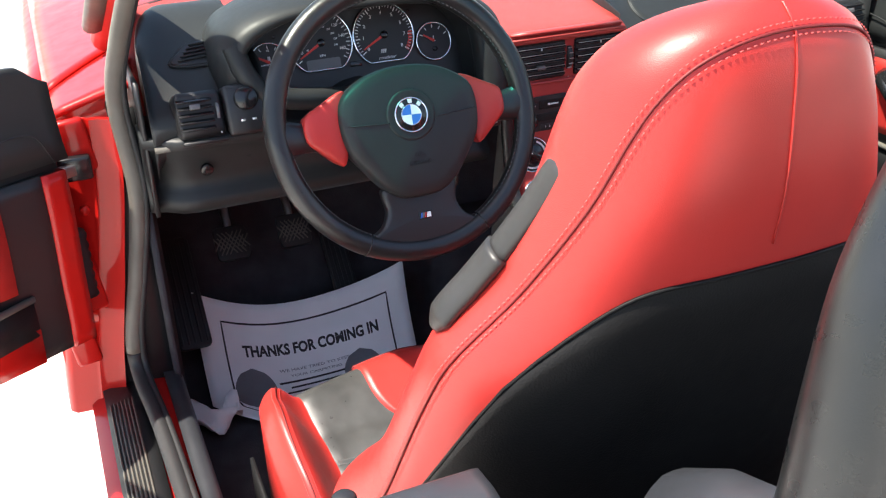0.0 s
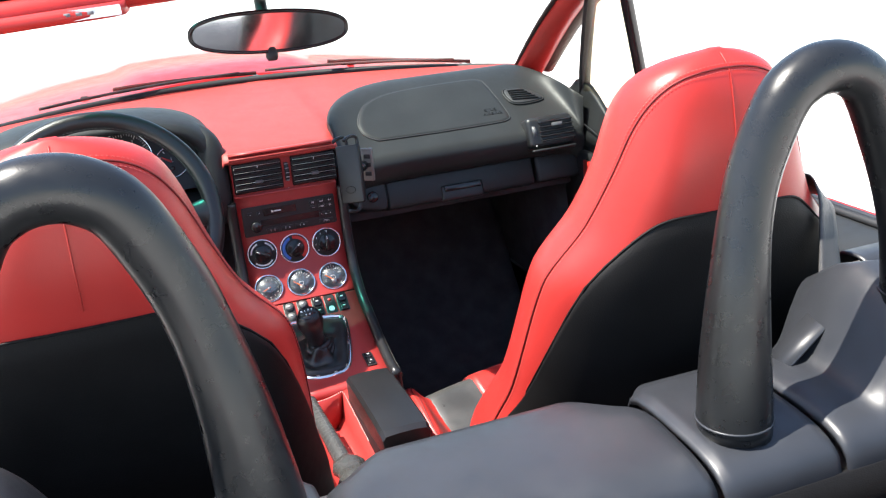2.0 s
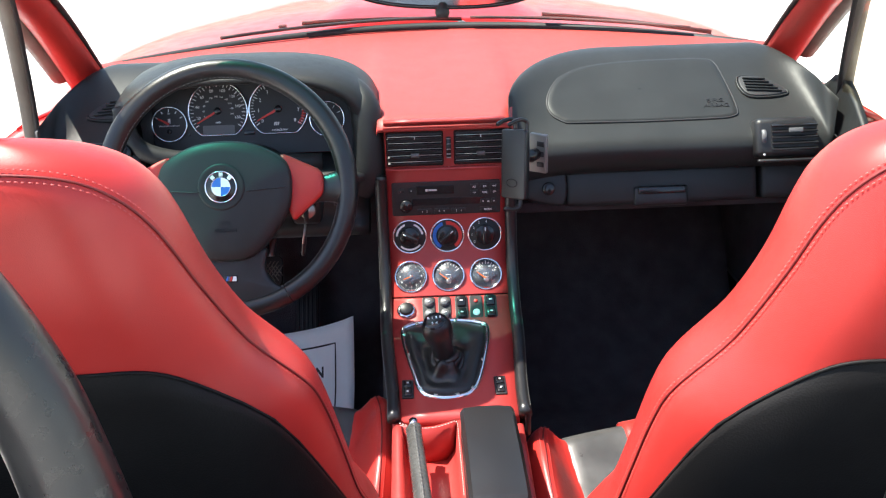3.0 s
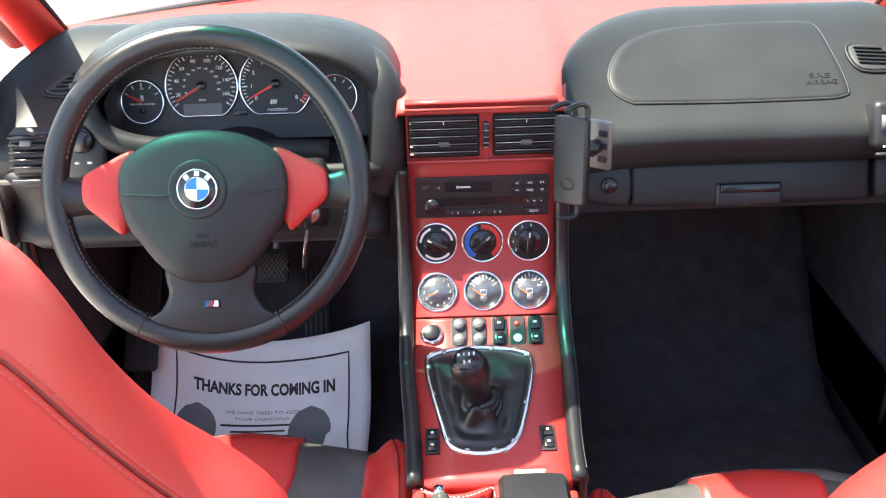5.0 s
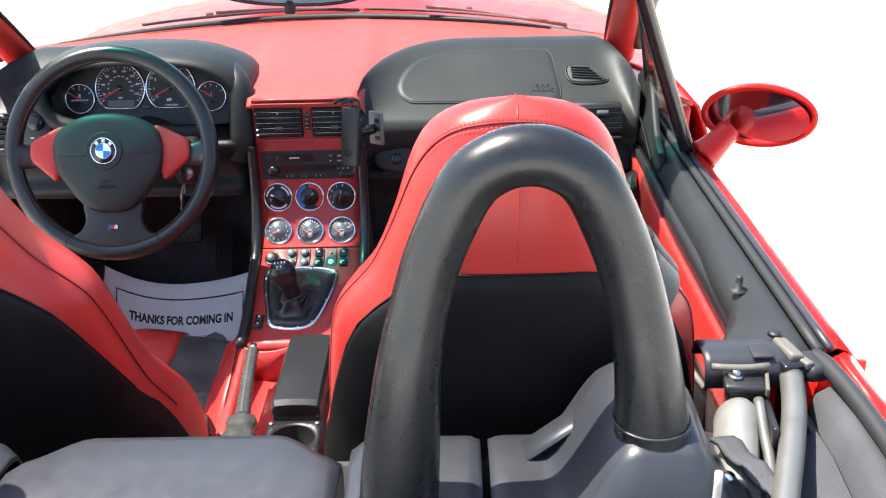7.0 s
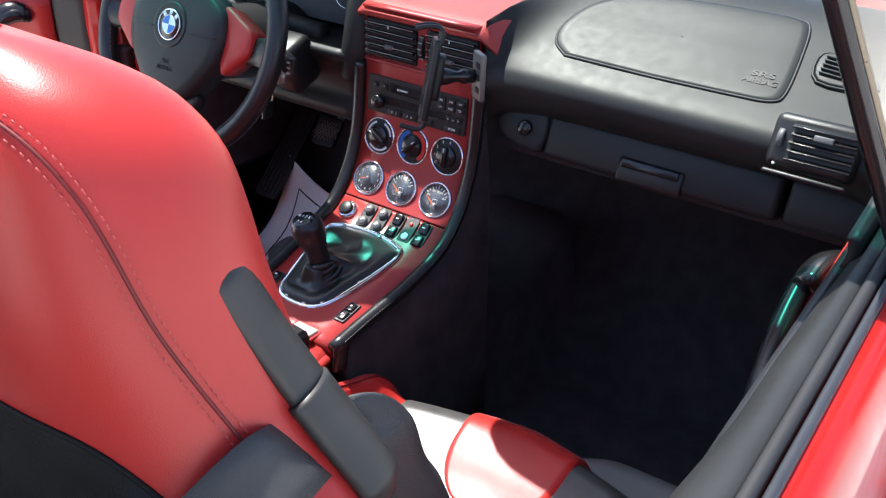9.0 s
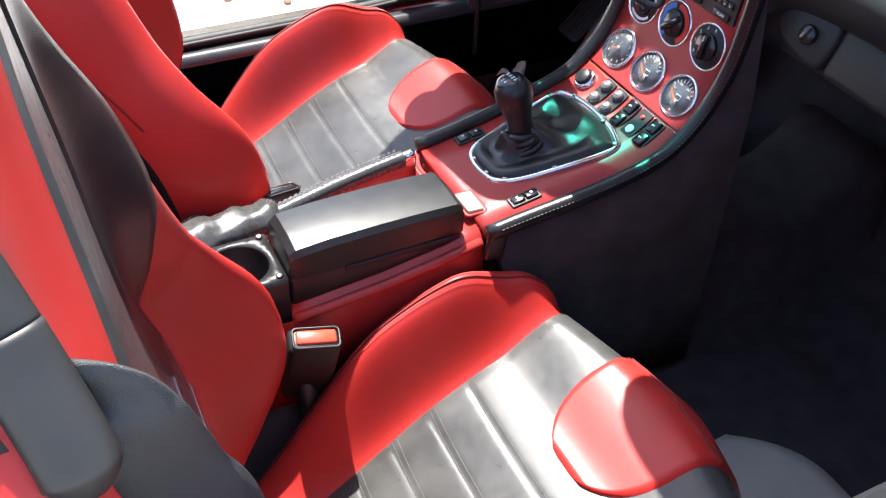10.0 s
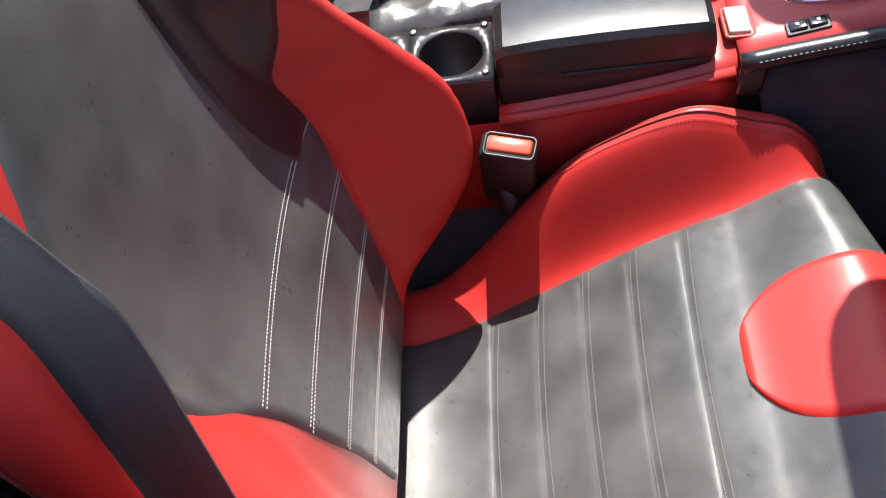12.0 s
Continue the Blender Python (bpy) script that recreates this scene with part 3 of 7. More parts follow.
def hoop(cx, s):
    root = thing("roll_hoop", (cx, -1.0, 0.8), "black padded roll hoop behind the seat", "roll hoop", "roll hoops")
    # s points outward: the outer leg ends on a raised housing
    leg = [(0.112, -1.023, 0.87), (0.1041, -1.015, 0.94), (0.093, -1.006, 0.995), (0.0784, -1.0, 1.042), (0.052, -0.9987, 1.098), (0.027, -0.9985, 1.119)]
    line = [(cx - s * 0.1195, -1.035, 0.785)] + [(cx - s * w, y, z) for w, y, z in leg] + [(cx, -0.9985, 1.125)] + [(cx + s * w, y, z) for w, y, z in leg[::-1]] + [(cx + s * 0.1145, -1.027, 0.845)]
    line = smooth_path(line, 10)
    rad = [0.0255 + 0.011 * step(1.02, 0.8, p.z) for p in line]
    piece("hoop_bar", tube(line, rad, 24, 1.0, up=(0, 1, 0.0001)), HOOP_RUBBER, root, "black foam covered bar")
    for x, y, z, r in ((cx - s * 0.1185, -1.033, 0.803, 0.0372), (cx + s * 0.1107, -1.0215, 0.884, 0.0342)):
        piece("collar", tube([Vector((x + r * math.cos(2 * math.pi * k / 32), y + r * math.sin(2 * math.pi * k / 32), z)) for k in range(32)], 0.0013, 8, closed=True), COVER_PLASTIC, root)
    return root


hoop(-0.3457, -1)
hoop(0.3457, 1)
cover = thing("rear_cover", (0, -1.0, 0.75), "dark grey plastic cover behind the seats", "rear cover")
LIP = ((-0.912, 0.70), (-0.908, 0.780), (-0.913, 0.793), (-0.928, 0.799), (-0.97, 0.801), (-1.03, 0.798), (-1.05, 0.7955), (-1.063, 0.793), (-1.075, 0.789), (-1.085, 0.783), (-1.092, 0.776), (-1.098, 0.755), (-1.10, 0.70))


def lid_corner(x, y):
    """The lid's front corners are cut off at a slant."""
    return y - 0.042 * step(0.095, 0.165, abs(x)) * step(-1.02, -0.93, y)


piece("middle_lid", slab([[(x, lid_corner(x, y), z - 0.006 * step(0.155, 0.166, abs(x))) for x in [-0.166 + 0.332 * k / 28 for k in range(29)]] for y, z in LIP], 0.006, (0, 0, -0.006)), COVER_PLASTIC, cover, "scuffed centre storage lid")


def tower(x, y):
    """The side covers rise steeply round the hoops' outer legs."""
    return (0.084 + 0.022 * step(-1.02, -0.96, y)) * step(0.365, 0.44, x) * step(0.542, 0.490, x) * (1 - 0.9 * step(0.448, 0.500, x) * step(-0.985, -0.915, y)) * (0.62 + 0.38 * step(-0.912, -0.94, y)) * (0.25 + 0.75 * step(-1.086, -1.060, y))


for s in (-1, 1):
    for name, x0, x1 in (("inner_cover", 0.174, 0.306), ("outer_cover", 0.314, 0.558)):
        xs_ = [x0 + (x1 - x0) * k / 30 for k in range(31)]
        piece(name, slab([[(s * x, y - 0.015 * step(0.20, 0.17, x) * (y > -0.95) + (0.30 * tower(x, -1.0) if y > -0.92 else 0), z - 0.004 + (tower(x, y) if z > 0.72 else 0) - 0.005 * step(0.012, 0.0, min(x - x0, x1 - x))) for x in xs_] for y, z in LIP], 0.006, (0, 0, -0.006)), COVER_PLASTIC, cover)
    piece("cover_notch", plate(rounded(0.10, 0.035, 0.012), 0.002, frame_at((s * 0.385, -0.950, 0.822), (1, 0, s * 0.8), (-s * 0.62, 0.0, 0.78))), COVER_PLASTIC, cover)
piece("lower_bulkhead", slab([[(x, -1.10, z) for z in (0.45, 0.58, 0.70, 0.752)] for x in [-0.60 + 1.2 * k / 12 for k in range(13)]], 0.01, (0, 0.01, 0)), SEAT_SHELL, cover, "dark rear face of the bulkhead")
piece("front_bulkhead", slab([[(x, -0.915, z) for z in (0.20, 0.40, 0.60, 0.76)] for x in [-0.62 + 1.24 * k / 12 for k in range(13)]], 0.01, (0, -0.01, 0)), CARPET, cover)
for x in (0.215, 0.262):
    piece("lid_button", disc(0.009, 0.0018, frame_at((x, -1.101, 0.722), (1, 0, 0), (0, -1, 0)), 18, 0.002), COVER_PLASTIC, cover)

# ---- dashboard ----
dash = thing("dashboard", (0, 0.2, 0.85), "red and black vinyl dashboard with two rounded pods", "dashboard")


def glass_foot(x):
    """How far ahead the windscreen meets the dash."""
    return 0.53 - 0.25 * (abs(x) / 0.62) ** 2


def in_pod(x, y):
    """1 inside the outline of a pod, 0 on the open dash top, seen from above."""
    a = abs(x) - 0.112
    reach = 0.27 * math.sqrt(max(0.0, 1 - (1 - min(1.0, max(0.0, a) / 0.19)) ** 2.2))
    return step(0.0, 0.02, a) * step(0.012, -0.012, y - reach)


rows = []
for i in range(85):
    x = -0.64 + 1.28 * i / 84
    rows.append([])
    for k in range(27):
        a = k / 26
        y0 = 0.004 + 0.12 * in_pod(x, 0.03)
        y = y0 + (glass_foot(x) + 0.02 - y0) * a
        z = 0.894 + 0.048 * a ** 0.8 - 0.008 * max(0.0, 1 - a / 0.05) ** 2
        rows[-1].append((x, y, z - 0.10 * in_pod(x, y)))
piece("dash_top", slab(rows, 0.005, (0, 0, -0.005)), DASH_RED, dash, "red vinyl dash top")

# passenger pod: profile from the glass over the airbag face to the underside
PASS = [(p.x, p.y) for p in smooth_path([(0.31, 0.90, 0), (0.30, 0.938, 0), (0.255, 0.951, 0), (0.205, 0.941, 0), (0.14, 0.909, 0), (0.08, 0.877, 0), (0.045, 0.8585, 0), (0.024, 0.845, 0), (0.016, 0.830, 0), (0.020, 0.812, 0), (0.032, 0.795, 0), (0.052, 0.783, 0), (0.09, 0.778, 0), (0.2, 0.80, 0)], 4)]


def pod_ends(x, x0, x1, r0, r1):
    k = 1.0
    if x - x0 < r0:
        k = math.sqrt(max(0.0, 1 - (1 - (x - x0) / r0) ** 2.2))
    if x1 - x < r1:
        k = min(k, math.sqrt(max(0.0, 1 - (1 - (x1 - x) / r1) ** 2.2)))
    return k


def pod_rows(prof, x0, x1, r0, r1, n=44, lift=None):
    rows = []
    for i in range(n + 1):
        a = i / n
        x = x0 + (x1 - x0) * (0.5 - 0.5 * math.cos(math.pi * a)) * 0.6 + (x1 - x0) * a * 0.4
        k = pod_ends(x, x0, x1, r0, r1)
        rows.append([])
        for y, z in prof:
            yy = y if y < 0.02 else 0.02 + (y - 0.02) * k
            zz = z - (1 - k) * 0.012 - max(0.0, y - 0.02) * (1 - k) * 0.15
            rows[-1].append((x, yy + lift(x) if lift else yy, zz))
    return rows


piece("passenger_pod", surface(pod_rows(PASS, 0.104, 0.640, 0.21, 0.07), closed=True, caps=True), DASH_BLACK, dash, "black grained passenger pod")
# airbag cover: a lid with a groove round it that follows the pod
POD_TOP = [(0.024, 0.845), (0.045, 0.8585), (0.08, 0.877), (0.14, 0.909), (0.205, 0.941), (0.255, 0.951), (0.30, 0.938)]


def pod_at(x, y, lift=0.0):
    """A point on the passenger pod's upper face."""
    k = pod_ends(x, 0.104, 0.640, 0.21, 0.07)
    y0 = 0.02 + (y - 0.02) / k
    return Vector((x, y - 0.47 * lift, lerp_table(POD_TOP, y0) - (1 - k) * 0.012 - (y0 - 0.02) * (1 - k) * 0.15 + 0.88 * lift))


lid_line = smooth_path([(0.205, 0.062, 0), (0.182, 0.078, 0), (0.178, 0.105, 0), (0.196, 0.142, 0), (0.226, 0.168, 0), (0.27, 0.186, 0), (0.34, 0.194, 0), (0.42, 0.196, 0), (0.466, 0.194, 0), (0.484, 0.182, 0), (0.493, 0.13, 0), (0.496, 0.078, 0), (0.484, 0.064, 0), (0.44, 0.061, 0), (0.3, 0.060, 0)], 5)[:-1]
rings = []
for size, lift in ((1.0, -0.0010), (0.996, 0.0018), (0.985, 0.0030), (0.93, 0.0034), (0.80, 0.0036), (0.60, 0.0038), (0.40, 0.0040), (0.20, 0.0040), (0.01, 0.0040)):
    rings.append([pod_at(0.34 + (p.x - 0.34) * size, 0.128 + (p.y - 0.128) * size, lift) for p in lid_line])
lid = piece("airbag_cover", surface(rings, closed=True), DASH_BLACK, dash, "black airbag cover with embossed lettering")
piece("cover_groove", tube([pod_at(p.x, p.y, 0.0004) for p in lid_line], 0.0021, 6, closed=True), INK, dash)
for words, dy in (("SRS", 0.006), ("AIRBAG", -0.006)):
    text(words, 0.0125, None, BLACK_PLASTIC, lid, bend=lambda c: pod_at(0.462 + c.x * (1.0 if words == "AIRBAG" else 1.6), 0.091 + (dy + c.y) * 0.88, 0.0042 + c.z))


def side_vent(s):
    """Three-cornered demister grille and square vent at one end of the dash."""
    m = frame_at((s * 0.552, 0.128, 0.9015), (1, 0, 0), (0, -0.472, 0.882))
    tri = [(-0.036 * s, 0.020), (0.0, 0.020), (0.022 * s, 0.004), (0.036 * s, -0.022), (-0.028 * s, -0.024)]
    if s < 0:
        tri = tri[::-1]
    v = piece("demister_grille", plate(smooth2(tri, 4), 0.006, m, 0.002), INK, dash, "black demister grille")
    for k in range(5):
        y = 0.0135 - 0.0075 * k
        x0, x1 = -0.031, 0.002 + (0.020 - y) * 0.72
        piece("slat", box((x1 - x0, 0.0022, 0.005), 0.0006, m @ pose(s * (x0 + x1) / 2, y, 0.0075, 35, 0, -6 * s)), DASH_BLACK, v)
    piece("grille_rim", tube([m @ Vector((x * 1.06, y * 1.08, 0.003)) for x, y in smooth2(tri)], 0.0020, 6, closed=True), DASH_BLACK, v)
    m = frame_at((s * 0.556, 0.006, 0.846), (1, 0, 0), (s * -0.06, -0.93, 0.36))
    slim = 1.0 if s > 0 else 0.64
    m = m @ Matrix.Translation((s * 0.05 * (1 - slim), 0, 0)) @ Matrix.Diagonal((slim, 1, 1, 1))
    box_out = piece("air_vent", merge(box((0.100, 0.064, 0.05), 0.010, m @ pose(0, 0.002, -0.022), 3)), BLACK_PLASTIC, dash, "black air vent with slats")
    piece("vent_throat", plate(rounded(0.074, 0.046, 0.004), 0.0012, m @ pose(0.011 * s, 0.004, 0.003)), INK, box_out, smooth=False)
    for k in range(5):
        piece("slat", box((0.074, 0.0022, 0.012), 0.0008, m @ pose(0.011 * s, 0.022 - 0.0095 * k, 0.005, 28)), GLOSS_BLACK, box_out)
    piece("vent_tab", box((0.022, 0.007, 0.006), 0.001, m @ pose(0.012 * s, 0.012, 0.011)), GREY_PLASTIC, box_out)
    piece("thumb_wheel", disc(0.013, 0.007, m @ pose(-0.037 * s - 0.0035, 0.004, -0.004, 0, 90), 20, 0.001), GREY_PLASTIC, box_out)
    piece("vent_mark", box((0.003, 0.003, 0.0006), 0, m @ pose(-0.037 * s, -0.026, 0.0033)), WHITE_MARK, box_out)
    piece("vent_lip", box((0.096, 0.006, 0.010), 0.003, m @ pose(0, -0.036, 0.002)), BLACK_PLASTIC, box_out)
    return box_out


side_vent(1)
side_vent(-1)

# left end of the dash, same section as the passenger's
piece("left_pod", surface(pod_rows(PASS, -0.640, -0.48, 0.07, 0.0001, 16), closed=True, caps=True), DASH_BLACK, dash, "black dash end by the driver's door")
# instrument pod: an arched visor over the gauges
def arch_pt(a, grow, y, drop=0.0):
    """a from 0 (left foot) over the top to 1 (right foot)."""
    t = math.pi * a
    c, s = math.cos(t), math.sin(t)
    x = -0.322 - (0.178 + grow) * math.copysign(abs(c) ** 0.72, c)
    z = 0.868 + (0.090 + grow * 0.6) * abs(s) ** 0.62 - drop
    return Vector((x, y, z))


def visor_row(a):
    low = 0.05 * (1 - min(1.0, math.sin(math.pi * a) * 3)) 
    out = []
    for grow, y in ((-0.012, 0.105), (-0.004, 0.07), (0.0, 0.045), (0.003, 0.030), (0.010, 0.022), (0.020, 0.024), (0.030, 0.036), (0.037, 0.06), (0.040, 0.10), (0.040, 0.15), (0.034, 0.21), (0.022, 0.26), (0.0, 0.29)):
        p = arch_pt(a, grow, y)
        if y > 0.03:
            p.z += 0.004 * step(0.03, 0.12, y) * abs(math.sin(math.pi * a)) ** 0.6 - 0.075 * step(0.17, 0.30, y) * abs(math.sin(math.pi * a))
        out.append(p)
    return out


rows = [visor_row(k / 60) for k in range(61)]
left, right = [], []
for j in range(1, 7):
    left.insert(0, [p + Vector((0, 0.0, -0.016 * j)) for p in rows[0]])
    right.append([p + Vector((0, 0.0, -0.016 * j)) for p in rows[-1]])
visor = piece("instrument_visor", surface(left + rows + right), DASH_BLACK, dash, "black arched instrument visor")
column = smooth_path([(-0.160, 0.120, 0.946), (-0.140, 0.080, 0.936), (-0.127, 0.050, 0.912), (-0.123, 0.036, 0.875), (-0.123, 0.028, 0.835), (-0.127, 0.024, 0.800), (-0.136, 0.028, 0.774)], 6)
piece("visor_column", tube(column, [0.010 + 0.0155 * step(0, 14, k) - 0.006 * step(26, 36, k) for k in range(len(column))], 18), DASH_BLACK, dash, "padded black column beside the gauges")
piece("gauge_lip", tube(smooth_path([(-0.512, 0.042, 0.925), (-0.504, 0.024, 0.893), (-0.486, 0.014, 0.866), (-0.448, 0.011, 0.850), (-0.400, 0.016, 0.842), (-0.33, 0.030, 0.832), (-0.20, 0.034, 0.826)], 6), 0.0155, 14), DASH_BLACK, dash, "padded black lip below the gauges")
panel_pose = frame_at((-0.322, 0.092, 0.889), (1, 0, 0), (0, -0.95, 0.31))
panel = piece("gauge_panel", plate([(-0.185, -0.06), (0.185, -0.06), (0.178, 0.01), (0.14, 0.06), (0.07, 0.085), (-0.07, 0.085), (-0.14, 0.06), (-0.178, 0.01)], 0.004, panel_pose @ pose(0, 0, -0.006)), BLACK_PLASTIC, dash, "black gauge panel", smooth=False)


def needle(m, length, angle, back, parent, material, wide=0.0022):
    """A pointer; angle in degrees from 12 o'clock, clockwise."""
    return piece("needle", plate([(-wide, -back), (wide, -back), (wide * 0.45, length), (-wide * 0.45, length)], 0.001, m @ pose(0, 0, 0.004, 0, 0, -angle)), material, parent, smooth=False)


def ticks(m, r, angles, length, width, parent, material=WHITE_MARK, name="scale"):
    return piece(name, merge(*(box((width, length, 0.0006), 0, m @ pose(0, 0, 0, 0, 0, -a) @ pose(0, r - length / 2, 0.0024)) for a in angles)), material, parent, smooth=False)


def gauge(x, y, r, flat_foot=False):
    m = panel_pose @ pose(x, y, 0)
    n = 44
    line = []
    for k in range(n):
        t = 2 * math.pi * k / n
        px, py = r * math.cos(t), r * math.sin(t)
        if flat_foot:
            py = max(py, -0.82 * r)
        line.append((px, py))
    g = piece("gauge", plate(line, 0.0016, m), DIAL_FACE, dash, "black gauge with white scale and chrome ring", smooth=False)
    piece("bezel", tube([m @ Vector((a, b, 0.0018)) for a, b in line], 0.0016, 8, closed=True), CHROME, g, "thin chrome ring")
    return g, m


# fuel, speed, engine speed, temperature
g, m = gauge(-0.131, -0.006, 0.0285)
ticks(m, 0.025, (-62, -31, 0, 31, 62), 0.005, 0.0012, g)
piece("pump_mark", merge(box((0.004, 0.006, 0.0006), 0, m @ pose(0.0, 0.006, 0.0024)), box((0.006, 0.001, 0.0006), 0, m @ pose(0, 0.002, 0.0024))), WHITE_MARK, g)
text("UNLEADED GASOLINE", 0.0034, m @ pose(0, -0.003, 0.0021), WHITE_MARK, g)
text("1/2", 0.004, m @ pose(0, 0.0175, 0.0021), WHITE_MARK, g)
needle(m, 0.021, -62, 0.0, g, RED_MARK)
piece("hub", disc(0.004, 0.003, m @ pose(0, -0.012, 0.0016), 16, 0.001), GLOSS_BLACK, g)
g, m = gauge(-0.050, 0.013, 0.0485, True)
ticks(m, 0.0455, [-125 + 250 * k / 32 for k in range(33)], 0.004, 0.0009, g)
ticks(m, 0.0455, [-125 + 250 * k / 16 for k in range(17)], 0.006, 0.0014, g)
for k, s in enumerate(("20", "40", "60", "80", "100", "120", "140", "160")):
    a = radians(-125 + 250 * (k + 1) / 8 * (16 / 16) - (250 / 16) * 1.0)
    text(s, 0.0068, m @ pose(0.034 * math.sin(a), 0.034 * math.cos(a), 0.0021), WHITE_MARK, g)
for k, s in enumerate(("40", "60", "80", "100", "120", "140", "160", "180", "200", "220", "240")):
    a = radians(-112 + 215 * k / 10)
    text(s, 0.0038, m @ pose(0.0235 * math.sin(a), 0.0235 * math.cos(a), 0.0021), WHITE_MARK, g)
text("MPH", 0.0045, m @ pose(0, -0.019, 0.0021), WHITE_MARK, g)
piece("odometer_window", plate(rounded(0.052, 0.015, 0.002), 0.0007, m @ pose(0, -0.031, 0.0017)), GREY_PLASTIC, g, smooth=False)
needle(m, 0.040, -120, 0.006, g, RED_MARK)
piece("hub", disc(0.006, 0.005, m @ pose(0, 0, 0.0016), 16, 0.001), GLOSS_BLACK, g)
g, m = gauge(0.050, 0.013, 0.0485, True)
ticks(m, 0.0455, [-125 + 250 * k / 40 for k in range(41)], 0.004, 0.0009, g)
ticks(m, 0.0455, [-125 + 250 * k / 8 for k in range(9)], 0.007, 0.0016, g)
ticks(m, 0.0455, [90 + 35 * k / 6 for k in range(7)], 0.006, 0.003, g, RED_MARK, "red_zone")
for k in range(9):
    a = radians(-125 + 250 * k / 8)
    text(str(k), 0.0075, m @ pose(0.033 * math.sin(a), 0.033 * math.cos(a), 0.0021), WHITE_MARK, g)
text("roadster", 0.0068, m @ pose(0, -0.034, 0.0021), WHITE_MARK, g, shear=0.35, wide=1.15)
piece("badge_mark", merge(*(box((0.0022, 0.006, 0.0006), 0, m @ pose(-0.007 + 0.003 * k, -0.024, 0.0021, 0, 0, -18)) for k in range(3))), WHITE_MARK, g)
needle(m, 0.040, -118, 0.006, g, RED_MARK)
piece("hub", disc(0.006, 0.005, m @ pose(0, 0, 0.0016), 16, 0.001), GLOSS_BLACK, g)
g, m = gauge(0.130, -0.006, 0.0285)
ticks(m, 0.025, (-62, -31, 0, 31, 62), 0.005, 0.0012, g)
piece("thermometer_mark", merge(box((0.0014, 0.008, 0.0006), 0, m @ pose(0, 0.004, 0.0024)), box((0.006, 0.001, 0.0006), 0, m @ pose(0, 0.0, 0.0024))), WHITE_MARK, g)
needle(m, 0.020, -58, 0.0, g, RED_MARK)
piece("hub", disc(0.004, 0.003, m @ pose(0, -0.012, 0.0016), 16, 0.001), GLOSS_BLACK, g)
for x, y, w in ((-0.10, -0.024, 0.004), (0.0, -0.024, 0.018), (0.095, 0.045, 0.004), (-0.118, 0.03, 0.004)):
    piece("tell_tale", box((w, 0.008 if w > 0.01 else 0.004, 0.002), 0.0006, panel_pose @ pose(x, y, 0.0)), GLOSS_BLACK, panel)

# column shroud and knee panels
piece("column_shroud", tube([(-0.324, 0.09 - 0.20 * k / 8, 0.785 + 0.030 * k / 8) for k in range(9)], [0.062 - 0.010 * k / 8 for k in range(9)], 20, 1.25, up=(0, 0, 1)), BLACK_PLASTIC, dash, "black steering column shroud")
KNEE = [(p.x, p.y) for p in smooth_path([(0.10, 0.822, 0), (0.012, 0.818, 0), (0.0, 0.806, 0), (0.012, 0.79, 0), (0.03, 0.76, 0), (0.035, 0.735, 0), (0.02, 0.712, 0), (0.05, 0.688, 0), (0.13, 0.69, 0), (0.16, 0.75, 0)], 3)]
knee = piece("knee_panel", surface([[(x, y + 0.03 * step(-0.60, -0.65, x), z) for y, z in KNEE] for x in [-0.655 + 0.525 * k / 24 for k in range(25)]], closed=True, caps=True), DASH_BLACK, dash, "black knee panel below the instruments")
piece("bonnet_release", disc(0.009, 0.006, frame_at((-0.574, 0.022, 0.764), (1, 0, 0), (0, -0.95, -0.2)), 18, 0.001), GLOSS_BLACK, knee)
piece("knee_lip", tube([(-0.64 + 0.50 * k / 10, 0.018, 0.803) for k in range(11)], 0.005, 8), SEAL_GREY, knee)
piece("end_cap", slab([[(-0.646, y, z) for z in (0.70, 0.78, 0.86, 0.895)] for y in (0.03, 0.08, 0.14, 0.2)], 0.006, (-0.006, 0, 0)), BLACK_PLASTIC, dash, "black end cap of the dash")
piece("cap_screw", disc(0.004, 0.003, frame_at((-0.648, 0.05, 0.775), (0, 1, 0), (-1, -0.4, 0)), 12), STEEL, dash)
m = frame_at((-0.511, 0.002, 0.848), (1, 0, 0), (0, -0.94, 0.33))
sw = piece("light_switch_panel", box((0.058, 0.070, 0.05), 0.006, m @ pose(0, 0, -0.022)), BLACK_PLASTIC, dash, "black light switch panel with round knob")
piece("light_knob", disc(0.0165, 0.012, m @ pose(0, 0.014, 0.002), 28, 0.003), GLOSS_BLACK, sw)
piece("fog_marks", merge(box((0.006, 0.003, 0.0006), 0, m @ pose(-0.008, -0.015, 0.0033)), box((0.006, 0.003, 0.0006), 0, m @ pose(0.008, -0.015, 0.0033))), WHITE_MARK, sw)
# glovebox below the passenger pod
glove = piece("glovebox", box((0.325, 0.05, 0.060), 0.008, pose(0.365, 0.056, 0.755, -20)), DASH_BLACK, dash, "black glovebox lid")
piece("glovebox_catch", box((0.092, 0.016, 0.034), 0.005, pose(0.362, 0.030, 0.746, -20)), BLACK_PLASTIC, glove, "black recessed catch")
piece("catch_grip", box((0.080, 0.006, 0.012), 0.002, pose(0.362, 0.024, 0.758, -20)), GLOSS_BLACK, glove)
piece("lower_dash_left", plate(smooth2([(0.032, 0.026), (0.0, 0.027), (-0.03, 0.016), (-0.042, 0.0), (-0.03, -0.018), (0.0, -0.027), (0.032, -0.026)], 4), 0.03, frame_at((0.168, 0.058, 0.757), (1, 0, 0), (0, -0.94, 0.34)), 0.005), DASH_BLACK, dash)
